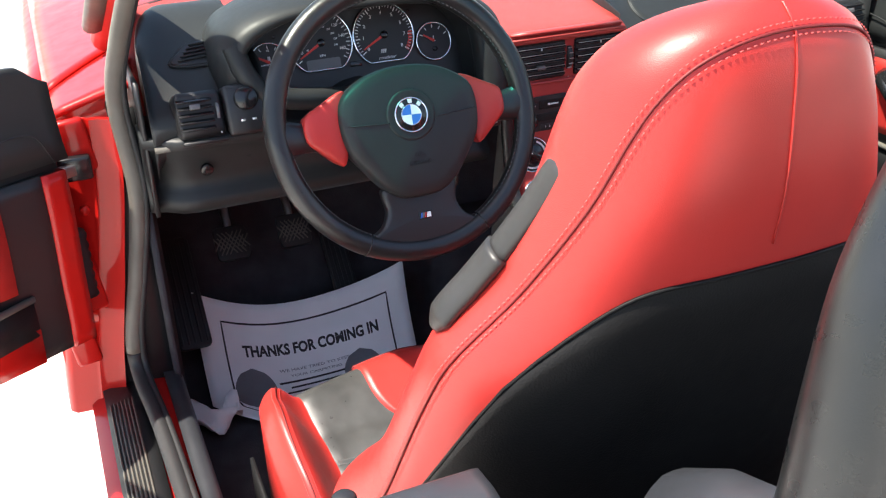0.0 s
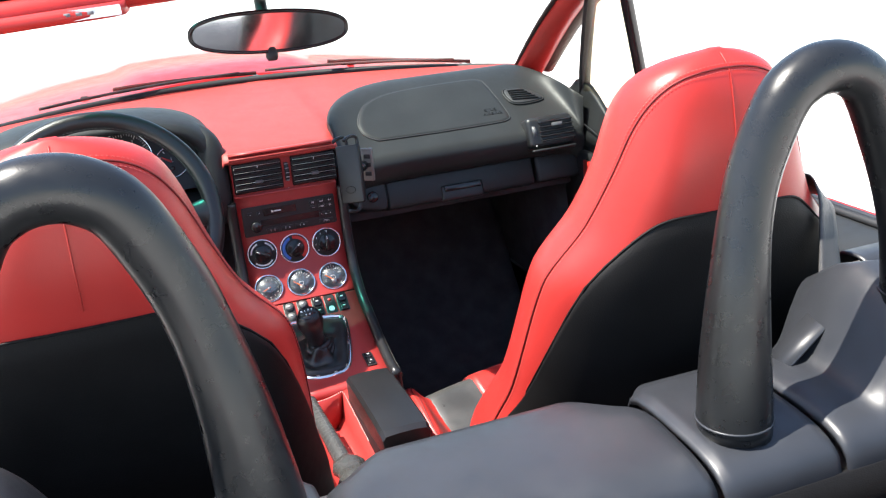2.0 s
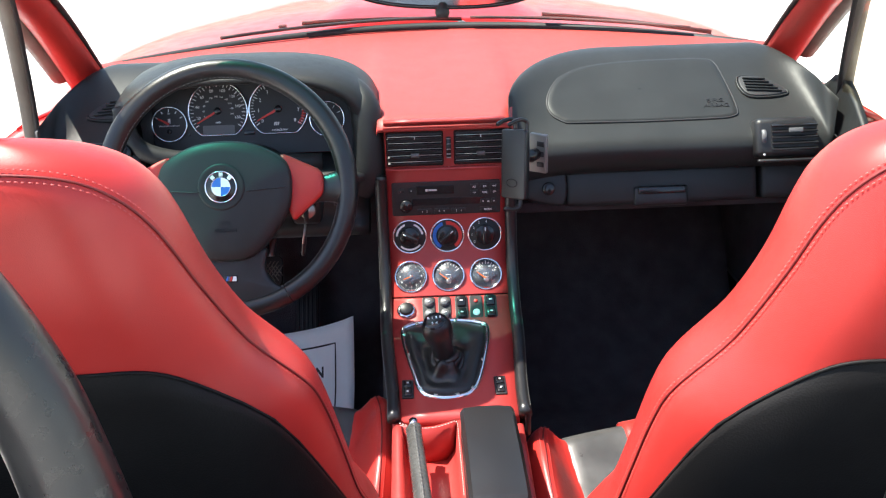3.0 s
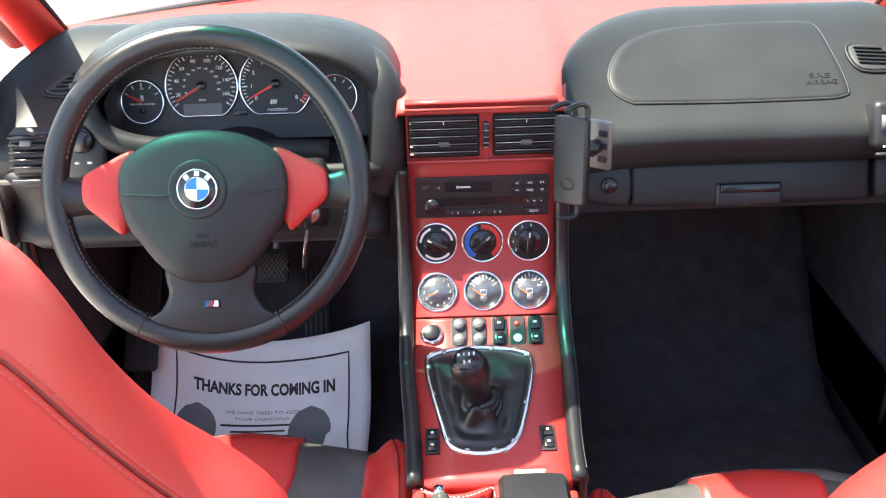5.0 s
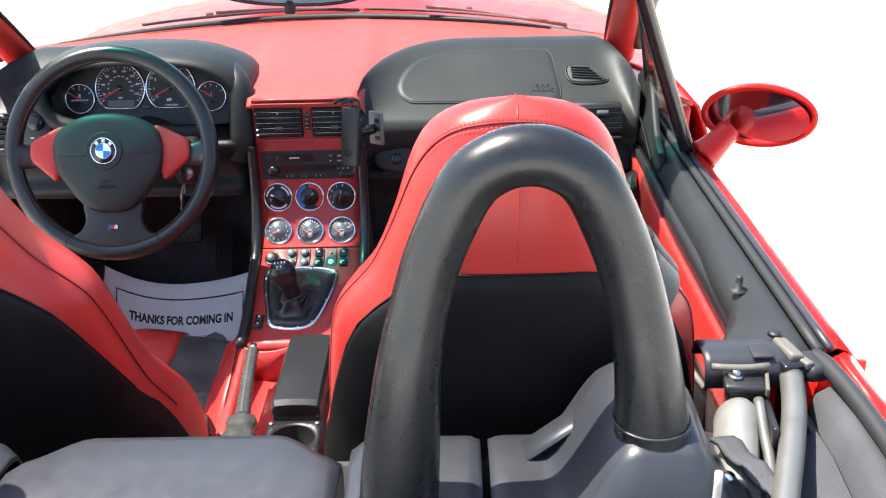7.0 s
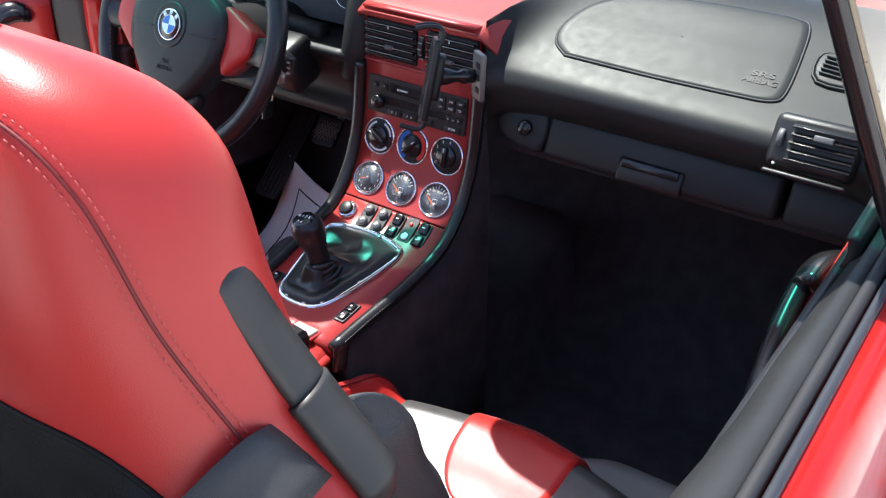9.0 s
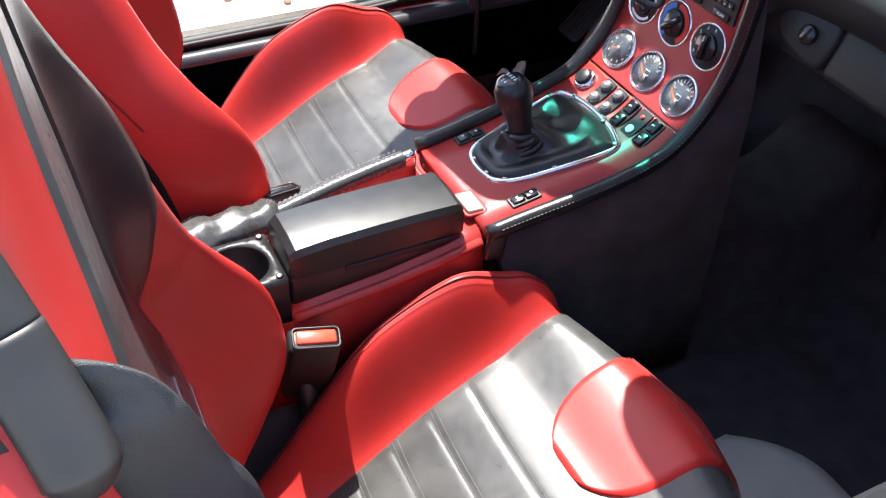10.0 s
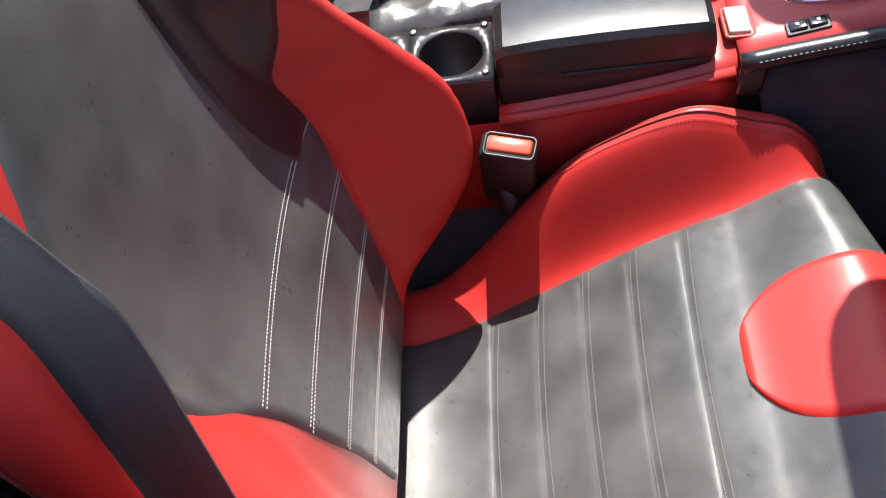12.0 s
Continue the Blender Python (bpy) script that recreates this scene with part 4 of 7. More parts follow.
piece("lock_barrel", disc(0.011, 0.006, frame_at((0.172, 0.029, 0.766), (1, 0, 0), (0, -0.94, 0.34)), 20, 0.002), GLOSS_BLACK, dash)
piece("lower_dash_right", box((0.10, 0.05, 0.058), 0.008, pose(0.585, 0.058, 0.755, -20)), DASH_BLACK, dash)
piece("under_tray", box((0.52, 0.28, 0.02), 0.006, pose(0.37, 0.20, 0.72)), CARPET, dash)

# ---- centre stack and console ----
console = thing("centre_console", (0, -0.2, 0.4), "red centre console with black padded edges", "console")
SPINE_KEYS = [(0.002, 0.897), (0.010, 0.882), (0.012, 0.83), (0.0105, 0.80), (0.009, 0.77), (0.002, 0.71), (-0.012, 0.665), (-0.030, 0.632), (-0.056, 0.604), (-0.085, 0.587), (-0.15, 0.567), (-0.22, 0.5525), (-0.297, 0.540)]
SPINE = [(p.x, p.y) for p in smooth_path([(y, z, 0) for y, z in SPINE_KEYS], 5)]


def on_spine(z=None, y=None):
    """The pose of the console's face at a height or a depth: x across, y up the face, z out of it."""
    for (y0, z0), (y1, z1) in zip(SPINE, SPINE[1:]):
        if (z is not None and z1 <= z <= z0) or (y is not None and y1 <= y <= y0):
            t = (z0 - z) / (z0 - z1) if z is not None else (y0 - y) / (y0 - y1)
            tangent = Vector((0, y0 - y1, z0 - z1)).normalized()
            normal = Vector((1, 0, 0)).cross(tangent)
            return frame_at((0, y0 + (y1 - y0) * t, z0 + (z1 - z0) * t), (1, 0, 0), normal)


seam_y = on_spine(z=0.612).translation.y
upper = [p for p in SPINE if p[1] > 0.6135] + [(seam_y + 0.0008, 0.6126)]
lower = [(seam_y - 0.0004, 0.6114)] + [p for p in SPINE if p[1] < 0.6105]
face = piece("face_panel", slab([[(x, y, z) for x in (-0.097, -0.05, 0, 0.05, 0.097)] for y, z in upper], 0.02, (0, 0.02, 0)), RED_TRIM, console, "red dash centre panel")


def taper(y):
    """The console narrows towards the armrest."""
    return 1 - 0.10 * step(-0.08, -0.28, y)


tray = piece("gear_panel", slab([[(x * taper(y), y, z) for x in (-0.097, -0.05, 0, 0.05, 0.097)] for y, z in lower], 0.02, (0, 0.004, -0.02)), RED_TRIM, console, "red gear lever panel")
piece("trim_line", tube([(-0.098 + 0.196 * k / 6, 0.0025, 0.8885) for k in range(7)], 0.0022, 8), DASH_RED, console)
piece("vent_rail", tube([(-0.097 + 0.194 * k / 6, 0.009, 0.816) for k in range(7)], 0.003, 8, 0.6), RED_TRIM, console)
for s in (-1, 1):
    # only the driver's side takes the grey lightened for sun
    piece("side_panel", slab([[(s * (0.108 * taper(y) + 0.022 * k / 4), y + 0.012 + 0.02 * (k > 0), max(0.215, z - 0.012 - (z - 0.215) * k / 4)) for k in range(5)] for y, z in SPINE if z < 0.81], 0.02, (-s * 0.02, 0, 0)), SUNLIT_CONSOLE_SIDE if s < 0 else CARPET, console, "dark console side")
    edge = [(s * 0.106 * taper(y), y - 0.001, z + 0.001) for y, z in SPINE if z < 0.81]
    piece("padded_edge", tube(edge, 0.0098, 12, up=(1, 0, 0.001)), BLACK_LEATHER, console, "stitched black padded edge")
    for d in (0.0045, 0.0085):
        out = [Vector((s * (0.106 * taper(p[1]) + d), 0, 0)) + on_spine(z=min(0.805, max(0.542, p[2]))).translation + on_spine(z=min(0.805, max(0.542, p[2]))).to_3x3() @ Vector((0, 0, 0.0100 - d * 0.45)) for p in edge]
        piece("edge_stitching", dashes(out, 0.003, 0.002, 0.0009, [(0, -0.7, 0.7)] * len(out)), THREAD_GREY, console)

# air vents in the middle
m = on_spine(z=0.85)
for x in (-0.0485, 0.0575):
    w = 0.092 if x < 0 else 0.086
    v = piece("air_vent", plate(rounded(w, 0.058, 0.003), 0.003, m @ pose(x, 0, -0.001)), GLOSS_BLACK, console, "black slatted centre vent", smooth=False)
    piece("vent_throat", plate(rounded(w - 0.004, 0.052, 0.002), 0.001, m @ pose(x, 0, 0.0022)), INK, v, smooth=False)
    for k in range(5):
        piece("slat", box((w - 0.004, 0.0024, 0.010), 0.0008, m @ pose(x, 0.021 - 0.0105 * k, 0.005, 24)), GLOSS_BLACK, v)
        piece("slat_edge", box((w - 0.006, 0.0008, 0.0012), 0, m @ pose(x, 0.0232 - 0.0105 * k, 0.0098)), STEEL, v)
    piece("vent_tab", box((0.014, 0.006, 0.006), 0.0015, m @ pose(x, -0.008, 0.010)), GREY_PLASTIC, v)
    piece("vent_rib", box((0.001, 0.004, 0.002), 0, m @ pose(x, 0.021, 0.0105)), WHITE_MARK, v)
wheel_roll = piece("vent_wheel", disc(0.024, 0.008, m @ pose(0.002, 0, -0.015, 0, 90), 32, 0.001), BLACK_PLASTIC, console, "ribbed vent thumb wheel")
for k in range(7):
    piece("wheel_rib", box((0.007, 0.0012, 0.002), 0, m @ pose(0.006, 0, -0.015, -60 + 20 * k) @ pose(0, 0, 0.0245)), STEEL, wheel_roll)
text("1", 0.006, m @ pose(0.006, 0.0345, 0.0008), WHITE_MARK, console)
text("0", 0.006, m @ pose(0.006, -0.0335, 0.0008), WHITE_MARK, console)

# radio
m = on_spine(z=0.7655)
radio = thing("car_radio", m.translation, "black cassette radio with grey buttons", "radio")
piece("radio_face", plate(rounded(0.178, 0.056, 0.003), 0.004, m @ pose(0, 0, 0), 0.001), BLACK_PLASTIC, radio, smooth=False)
piece("cassette_flap", plate(rounded(0.062, 0.014, 0.001), 0.0012, m @ pose(-0.018, 0.0145, 0.004), 0.0005), GLOSS_BLACK, radio, smooth=False)
piece("flap_mark", merge(box((0.004, 0.0035, 0.0004), 0, m @ pose(-0.032, 0.0145, 0.0055)), box((0.014, 0.0025, 0.0004), 0, m @ pose(-0.022, 0.0145, 0.0055))), WHITE_MARK, radio)
piece("display", plate(rounded(0.118, 0.012, 0.001), 0.0008, m @ pose(0.003, -0.0055, 0.004), 0.0003), GLOSS_BLACK, radio, smooth=False)
piece("volume_knob", disc(0.0105, 0.010, m @ pose(-0.066, -0.010, 0.004), 28, 0.002), GLOSS_BLACK, radio)
for x, y, w, s in ((-0.074, 0.0145, 0.009, "-"), (-0.057, 0.0145, 0.009, "+"), (0.046, 0.018, 0.013, "AS"), (0.063, 0.018, 0.013, "AM"), (0.079, 0.018, 0.013, "FM"), (0.046, 0.008, 0.013, "<>"), (0.063, 0.008, 0.013, "MID"), (0.079, 0.008, 0.013, "TP"), (0.060, -0.007, 0.008, "<"), (0.069, -0.007, 0.008, "m"), (0.078, -0.007, 0.008, ">"), (-0.036, -0.021, 0.024, "1    2"), (-0.008, -0.021, 0.024, "3    4"), (0.020, -0.021, 0.024, "5    6"), (0.068, -0.021, 0.026, "SCAN")):
    b = piece("button", box((w, 0.0078, 0.003), 0.0006, m @ pose(x, y, 0.005)), BLACK_PLASTIC, radio)
    text(s, 0.0046, m @ pose(x, y, 0.0067), WHITE_MARK, b)

# heater dials and small gauges
def ring_at(z, x):
    m = on_spine(z=z)
    return m @ pose(x, 0, 0)


for n, x in enumerate((-0.0625, 0.0, 0.0625)):
    m = ring_at(0.7015, x)
    k = thing("heater_dial", m.translation, ("black heater dial for air direction with chrome ring", "black temperature dial with blue and red scale", "black fan dial with white numbers and chrome ring")[n], "heater dial", "heater dials")
    piece("dial_plate", disc(0.0265, 0.002, m, 36), DIAL_FACE, k)
    piece("chrome_ring", tube([m @ Vector((0.0272 * math.cos(2 * math.pi * j / 48), 0.0272 * math.sin(2 * math.pi * j / 48), 0.001)) for j in range(48)], 0.0019, 8, closed=True), CHROME, k, "chrome ring")
    turn = (60, 135, 0)[n]
    piece("knob", merge(disc(0.0165, 0.005, m @ pose(0, 0, 0.002), 32, 0.001), box((0.008, 0.031, 0.010), 0.002, m @ pose(0, 0, 0.008, 0, 0, turn))), GLOSS_BLACK, k)
    piece("knob_mark", box((0.0015, 0.006, 0.0005), 0, m @ pose(0, 0, 0.0132, 0, 0, turn) @ pose(0, 0.010 if n != 1 else -0.010, 0)), WHITE_MARK, k)
    def arc(a, b, r, w, mat_one):
        steps = max(3, int((b - a) / 8))
        piece("scale_arc", slab([[m @ Vector(((r + d) * math.cos(radians(a + (b - a) * j / steps)), (r + d) * math.sin(radians(a + (b - a) * j / steps)), 0.0026)) for d in (-w, w)] for j in range(steps + 1)], 0.0003), mat_one, k, smooth=False)
    if n == 0:
        for a, b in ((10, 70), (110, 175), (225, 320)):
            arc(a, b, 0.0215, 0.0016, WHITE_MARK)
    if n == 1:
        arc(110, 240, 0.0215, 0.003, BLUE_MARK)
        arc(-55, 95, 0.0215, 0.003, RED_MARK)
    if n == 2:
        for j, s in enumerate("01234"):
            a = radians(215 - 33 * j)
            text(s, 0.006, m @ pose(0.0215 * math.cos(a), 0.0215 * math.sin(a), 0.0022), WHITE_MARK, k)
for n, x in enumerate((-0.0635, -0.001, 0.0615)):
    m = ring_at(0.6395, x)
    k = thing("small_gauge", m.translation, ("round clock with white numbers in a chrome ring", "round voltmeter with orange needle in a chrome ring", "round oil temperature gauge with orange needle")[n], "gauge", "small gauges")
    piece("dial_plate", disc(0.0245, 0.002, m, 36), SKY_HAZE_DIAL, k, "grey dial with dust and sky reflection in its colour")
    piece("chrome_ring", tube([m @ Vector((0.0255 * math.cos(2 * math.pi * j / 48), 0.0255 * math.sin(2 * math.pi * j / 48), 0.0022)) for j in range(48)], 0.0021, 8, closed=True), CHROME, k, "chrome ring")
    piece("lens", disc(0.0245, 0.0008, m @ pose(0, 0, 0.0062), 32), CLEAR, k).visible_shadow = False
    if n == 0:
        ticks(m, 0.023, [6 * j for j in range(60)], 0.0015, 0.0005, k)
        for j in range(12):
            a = radians(30 * (j + 1))
            text(str(j + 1), 0.005, m @ pose(0.0175 * math.sin(a), 0.0175 * math.cos(a), 0.0021), WHITE_MARK, k)
        needle(m, 0.013, 250, 0.003, k, ORANGE_MARK, 0.0011)
        needle(m, 0.010, -6, 0.002, k, GREY_PLASTIC, 0.0008)
        piece("hub", disc(0.0022, 0.003, m @ pose(0, 0, 0.003), 14), STEEL, k)
    else:
        ticks(m, 0.021, [-60 + 15 * j for j in range(9)], 0.004, 0.0010, k)
        for s, a in ((("8", -62), ("12", 0), ("16", 60)) if n == 1 else (("100", -68), ("200", -28), ("250", 28), ("300", 68))):
            text(s, 0.0042, m @ pose(0.0145 * math.sin(radians(a)), 0.0145 * math.cos(radians(a)), 0.0021), WHITE_MARK, k)
        text("VOLT" if n == 1 else "F", 0.0036, m @ pose(0, 0.0215, 0.0021), WHITE_MARK, k)
        piece("battery_mark", tube([m @ Vector((px, py - 0.002, 0.0025)) for px, py in ((-0.004, -0.003), (0.004, -0.003), (0.004, 0.003), (-0.004, 0.003))], 0.0006, 5, closed=True), WHITE_MARK, k)
        needle(m @ pose(0, -0.008, 0), 0.019, -52, 0.0, k, ORANGE_MARK, 0.0012)
        piece("hub", disc(0.0048, 0.0025, m @ pose(0, -0.010, 0.0025), 16, 0.001), STEEL, k)

# row of switches
m0 = on_spine(z=0.597)
m = m0 @ pose(-0.073, 0, 0)
lighter = thing("round_switch", m.translation, "round chrome-ringed push switch on the console", "switch")
piece("collar", turned([(0.0155, 0), (0.0155, 0.003), (0.0125, 0.006), (0.010, 0.006)], m), CHROME, lighter)
piece("button", turned([(0.0115, 0.004), (0.0112, 0.010), (0.009, 0.012), (0.0, 0.0115)], m), BLACK_PLASTIC, lighter)
for n, (x, kinds) in enumerate(((-0.036, "oo"), (-0.010, "oo"), (0.018, "rr"), (0.042, "rw"), (0.066, "rr"))):
    m = m0 @ pose(x, 0.001, 0)
    k = thing("console_switch", m.translation, "black console switch with two round buttons" if kinds == "oo" else ("black alarm light and sensor" if kinds == "rw" else "black rocker switch with white symbols"), "switch", "console switches")
    piece("switch_plate", plate(rounded(0.021, 0.042, 0.003), 0.003, m, 0.001), BLACK_PLASTIC, k, smooth=False)
    for j, c in enumerate(kinds):
        y = 0.0105 - 0.021 * j
        if c == "o":
            piece("button", turned([(0.0078, 0), (0.0075, 0.004), (0.005, 0.0058), (0, 0.0062)], m @ pose(0, y, 0.003)), GREY_PLASTIC, k)
        elif n == 3:
            piece("button", disc((0.003, 0.0058)[j], 0.002, m @ pose(0, y, 0.003), 20, 0.0006), (RED_MARK, WHITE_MARK)[j], k)
        else:
            piece("rocker", box((0.0145, 0.0185, 0.006), 0.002, m @ pose(0, y, 0.004, (8, -8)[j])), GLOSS_BLACK, k)
        if kinds != "rw" :
            piece("symbol", box((0.005, 0.0022, 0.0005), 0, m @ pose(0, y, 0.0094 if c == "o" else 0.0076)), WHITE_MARK, k)
for x in (-0.077, 0.062):
    m = on_spine(y=-0.233) @ pose(x + 0.003, 0, 0)
    k = thing("window_switch", m.translation, "small black window switch on the console", "switch", "window switches")
    piece("switch_plate", plate(rounded(0.0175, 0.040, 0.002), 0.003, m, 0.001), BLACK_PLASTIC, k, smooth=False)
    for j in (-1, 1):
        piece("rocker", box((0.012, 0.016, 0.005), 0.0016, m @ pose(0, 0.0088 * j, 0.0035, 6 * -j)), GLOSS_BLACK, k)
        piece("symbol", box((0.0035, 0.003, 0.0005), 0, m @ pose(0, 0.0095 * j, 0.0067)), WHITE_MARK, k)

# gear lever: chrome frame, leather boot, knob
gm = on_spine(y=-0.155)
gear = thing("gear_lever", gm.translation, "black gear lever with leather boot in a chrome frame", "gear lever")
outline = smooth2([(-0.080, 0.042), (-0.065, 0.065), (-0.012, 0.073), (0.041, 0.065), (0.057, 0.042), (0.037, -0.055), (0.021, -0.089), (0.000, -0.0985), (-0.029, -0.0985), (-0.051, -0.088), (-0.062, -0.055)], 6)
piece("chrome_frame", tube([gm @ Vector((x, y, 0.002)) for x, y in outline], 0.0058, 10, 0.7, up=(0, 0.2, 1), closed=True), CHROME, gear, "polished chrome frame")
for k in range(0, len(outline), 7):
    x, y = outline[k]
    piece("screw", disc(0.0032, 0.002, gm @ pose(x * 0.96 - 0.0005, y * 0.96, 0.0055), 12, 0.0006), STEEL, gear)
top = Vector((-0.018, -0.034, 0.066))
rows = []
for lift, size in ((0.0, 0.98), (0.006, 0.95), (0.011, 0.86), (0.012, 0.74), (0.010, 0.62), (0.010, 0.52), (0.015, 0.42), (0.023, 0.33), (0.031, 0.26), (0.034, 0.18), (0.030, 0.08)):
    t = 1 - size
    rows.append([gm @ (Vector((x, y, 0)) * size + Vector((top.x * t, (top.y - 0.01) * t, lift + (0.0028 if size < 0.55 else 0.0008) * math.sin(7 * math.atan2(y, x) + 11 * size)))) for x, y in outline])
boot = piece("boot", surface(rows, closed=True), BLACK_LEATHER, gear, "creased black leather boot")
axis = Vector((-0.19, -0.20, 0.95)).normalized()
base = gm @ Vector((-0.012, -0.034, 0.006))
stick = frame_at(base, (1, 0, 0), axis)
piece("knob", turned([(0.0185, 0.0), (0.0172, 0.012), (0.0158, 0.028), (0.0158, 0.040), (0.0178, 0.051), (0.0212, 0.062), (0.0232, 0.073), (0.0226, 0.083), (0.0185, 0.091), (0.0135, 0.0945), (0.008, 0.0958), (0, 0.096)], stick), BLACK_LEATHER, gear, "black leather gear knob")
for r, h, ph in ((0.0225, 0.004, 0.3), (0.0200, 0.013, 1.7), (0.0185, 0.021, 3.1)):
    fold = [stick @ Vector(((r + 0.0018 * math.sin(3 * t + ph)) * math.cos(t), (r + 0.0018 * math.sin(3 * t + ph)) * math.sin(t), h + 0.0035 * math.sin(2 * t + ph))) for t in [2 * math.pi * k / 36 for k in range(36)]]
    piece("boot_fold", tube(fold, 0.0048, 10, closed=True), BLACK_LEATHER, boot)
cap = frame_at(stick @ Vector((0, -0.002, 0.0945)), (1, 0, 0), axis + Vector((0.05, -0.12, 0)))
piece("shift_plate", turned([(0.0172, -0.0030), (0.0160, 0.0004), (0.010, 0.0018), (0.0, 0.0022)], cap), GLOSS_BLACK, gear)
for s, x, y in (("R", -0.009, 0.005), ("1", -0.003, 0.005), ("3", 0.003, 0.005), ("5", 0.009, 0.005), ("2", -0.003, -0.006), ("4", 0.003, -0.006)):
    text(s, 0.0060, cap @ pose(x, y - 0.001, 0.0021), WHITE_MARK, gear, bold=0.0002)

# rear part of the console: red tray, handbrake, armrest, cup holders
rear = piece("rear_console", surface([[(x, y, z) for x, z in ((-0.098, 0.36), (-0.100, 0.50), (-0.098, 0.520 + h), (-0.092, 0.528 + h), (-0.085, 0.528 + h), (-0.080, 0.505), (-0.074, 0.478), (-0.02, 0.474), (-0.008, 0.49), (-0.004, 0.528 + h), (0.004, 0.530 + h), (0.074, 0.525 + h), (0.084, 0.518 + h), (0.088, 0.49), (0.092, 0.36))] for y, h in ((-0.296, 0.008), (-0.32, 0.004), (-0.36, -0.004), (-0.42, -0.014), (-0.50, -0.022), (-0.530, -0.024), (-0.531, -0.10), (-0.64, -0.10), (-0.70, -0.10))], closed=True, caps=True), RED_TRIM, console, "red rear console with a recess for the handbrake")
piece("recess_front", slab([[(x, -0.297 - 0.016 * math.sin(math.pi * (x + 0.098) / 0.094), z) for x in [-0.098 + 0.094 * k / 8 for k in range(9)]] for z in (0.47, 0.50, 0.535)], 0.004), RED_TRIM, console)
piece("console_stitching", dashes([(-0.088 + 0.082 * k / 16, -0.303 - 0.016 * math.sin(math.pi * (k / 16)), 0.5395) for k in range(17)] + [(-0.004, -0.31 - 0.02 * k, 0.5375 - 0.002 * k) for k in range(8)], 0.003, 0.002, 0.001), THREAD_WHITE, console)
piece("console_ledge", tube([(0.0865, -0.300, 0.5225), (0.0865, -0.36, 0.511), (0.0865, -0.42, 0.501), (0.0865, -0.50, 0.493), (0.0865, -0.530, 0.491)], 0.0062, 10), RED_TRIM, console, "red rounded rail below the armrest")
piece("edge_flap", box((0.010, 0.026, 0.040), 0.0045, pose(0.0985, -0.288, 0.524, -8, 0, 0), 3), BLACK_LEATHER, console, "black leather end of the padded edge")
arm_rows = []
for y, w, z in ((-0.317, 0.034, 0.560), (-0.319, 0.036, 0.570), (-0.326, 0.0372, 0.576), (-0.36, 0.0375, 0.5775), (-0.42, 0.0375, 0.578), (-0.48, 0.0375, 0.577), (-0.518, 0.0375, 0.574), (-0.526, 0.036, 0.568), (-0.528, 0.034, 0.556)):
    arm_rows.append([(0.037 + x, y, zz) for x, zz in ((-w, 0.535), (-w - 0.001, z - 0.008), (-w + 0.004, z - 0.001), (-w * 0.4, z + 0.001), (w * 0.4, z + 0.001), (w - 0.004, z - 0.001), (w + 0.001, z - 0.008), (w, 0.535))])
armrest = thing("armrest", (0.037, -0.42, 0.53), "black leather armrest lid on the console", "armrest")
piece("armrest_lid", surface(arm_rows, closed=True, caps=True), BLACK_LEATHER, armrest, sharp=32)
piece("armrest_box", box((0.076, 0.208, 0.05), 0.004, pose(0.037, -0.424, 0.512)), BLACK_PLASTIC, armrest)
piece("lid_gap", box((0.004, 0.13, 0.006), 0.001, pose(0.0748, -0.40, 0.532)), INK, armrest)
holder = thing("cup_holder", (0.03, -0.60, 0.5), "black double cup holder with screws", "cup holder")
cup_top = 0.543
def cup_plate():
    """A plate with two round holes through it."""
    n = 24
    parts = []
    for cy in (-0.573, -0.658):
        ring, square = [], []
        for k in range(n):
            a = 2 * math.pi * k / n
            c, s = math.cos(a), math.sin(a)
            ring.append((0.037 + 0.0335 * c, cy + 0.0335 * s, cup_top))
            q = max(abs(c), abs(s))
            square.append((0.037 + 0.041 * c / q, cy + 0.0425 * s / q, cup_top))
        low = [(x, y, cup_top - 0.012) for x, y, z in square]
        well = [(0.037 + (x - 0.037) * 0.94, cy + (y - cy) * 0.94, cup_top - 0.055) for x, y, z in ring]
        foot = [(0.037, cy, cup_top - 0.055)] * n
        lip = [(0.037 + (x - 0.037) * 0.985, cy + (y - cy) * 0.985, cup_top - 0.003) for x, y, z in ring]
        parts.append(surface([low, square, ring, lip, well, foot], closed=True))
    return merge(*parts)
piece("holder_plate", cup_plate(), BLACK_PLASTIC, holder)
for x in (-0.0035, 0.0775):
    piece("holder_side", box((0.004, 0.168, 0.075), 0.001, pose(x, -0.615, 0.5035)), BLACK_PLASTIC, holder)
for x, y in ((0.000, -0.538), (0.070, -0.538), (0.000, -0.612), (0.070, -0.612)):
    piece("screw", disc(0.004, 0.003, pose(x, y, cup_top), 12, 0.001), STEEL, holder)
brake = thing("handbrake", (-0.05, -0.5, 0.5), "black leather handbrake lever with gaiter", "handbrake")
path = smooth_path([(-0.050, -0.590, 0.500), (-0.055, -0.50, 0.522), (-0.061, -0.42, 0.538), (-0.066, -0.35, 0.547), (-0.067, -0.332, 0.548)], 8)
lever = piece("lever", tube(path, [0.016 - 0.004 * abs(math.sin(2.2 * k / len(path))) for k in range(len(path))], 14, 0.85), GAITER, brake, "black leather lever")
piece("release_button", disc(0.0065, 0.018, frame_at((-0.067, -0.333, 0.549), (1, 0, 0), (0, 1, 0.25)), 18, 0.002), CHROME, brake, "chrome release button")
gait = []
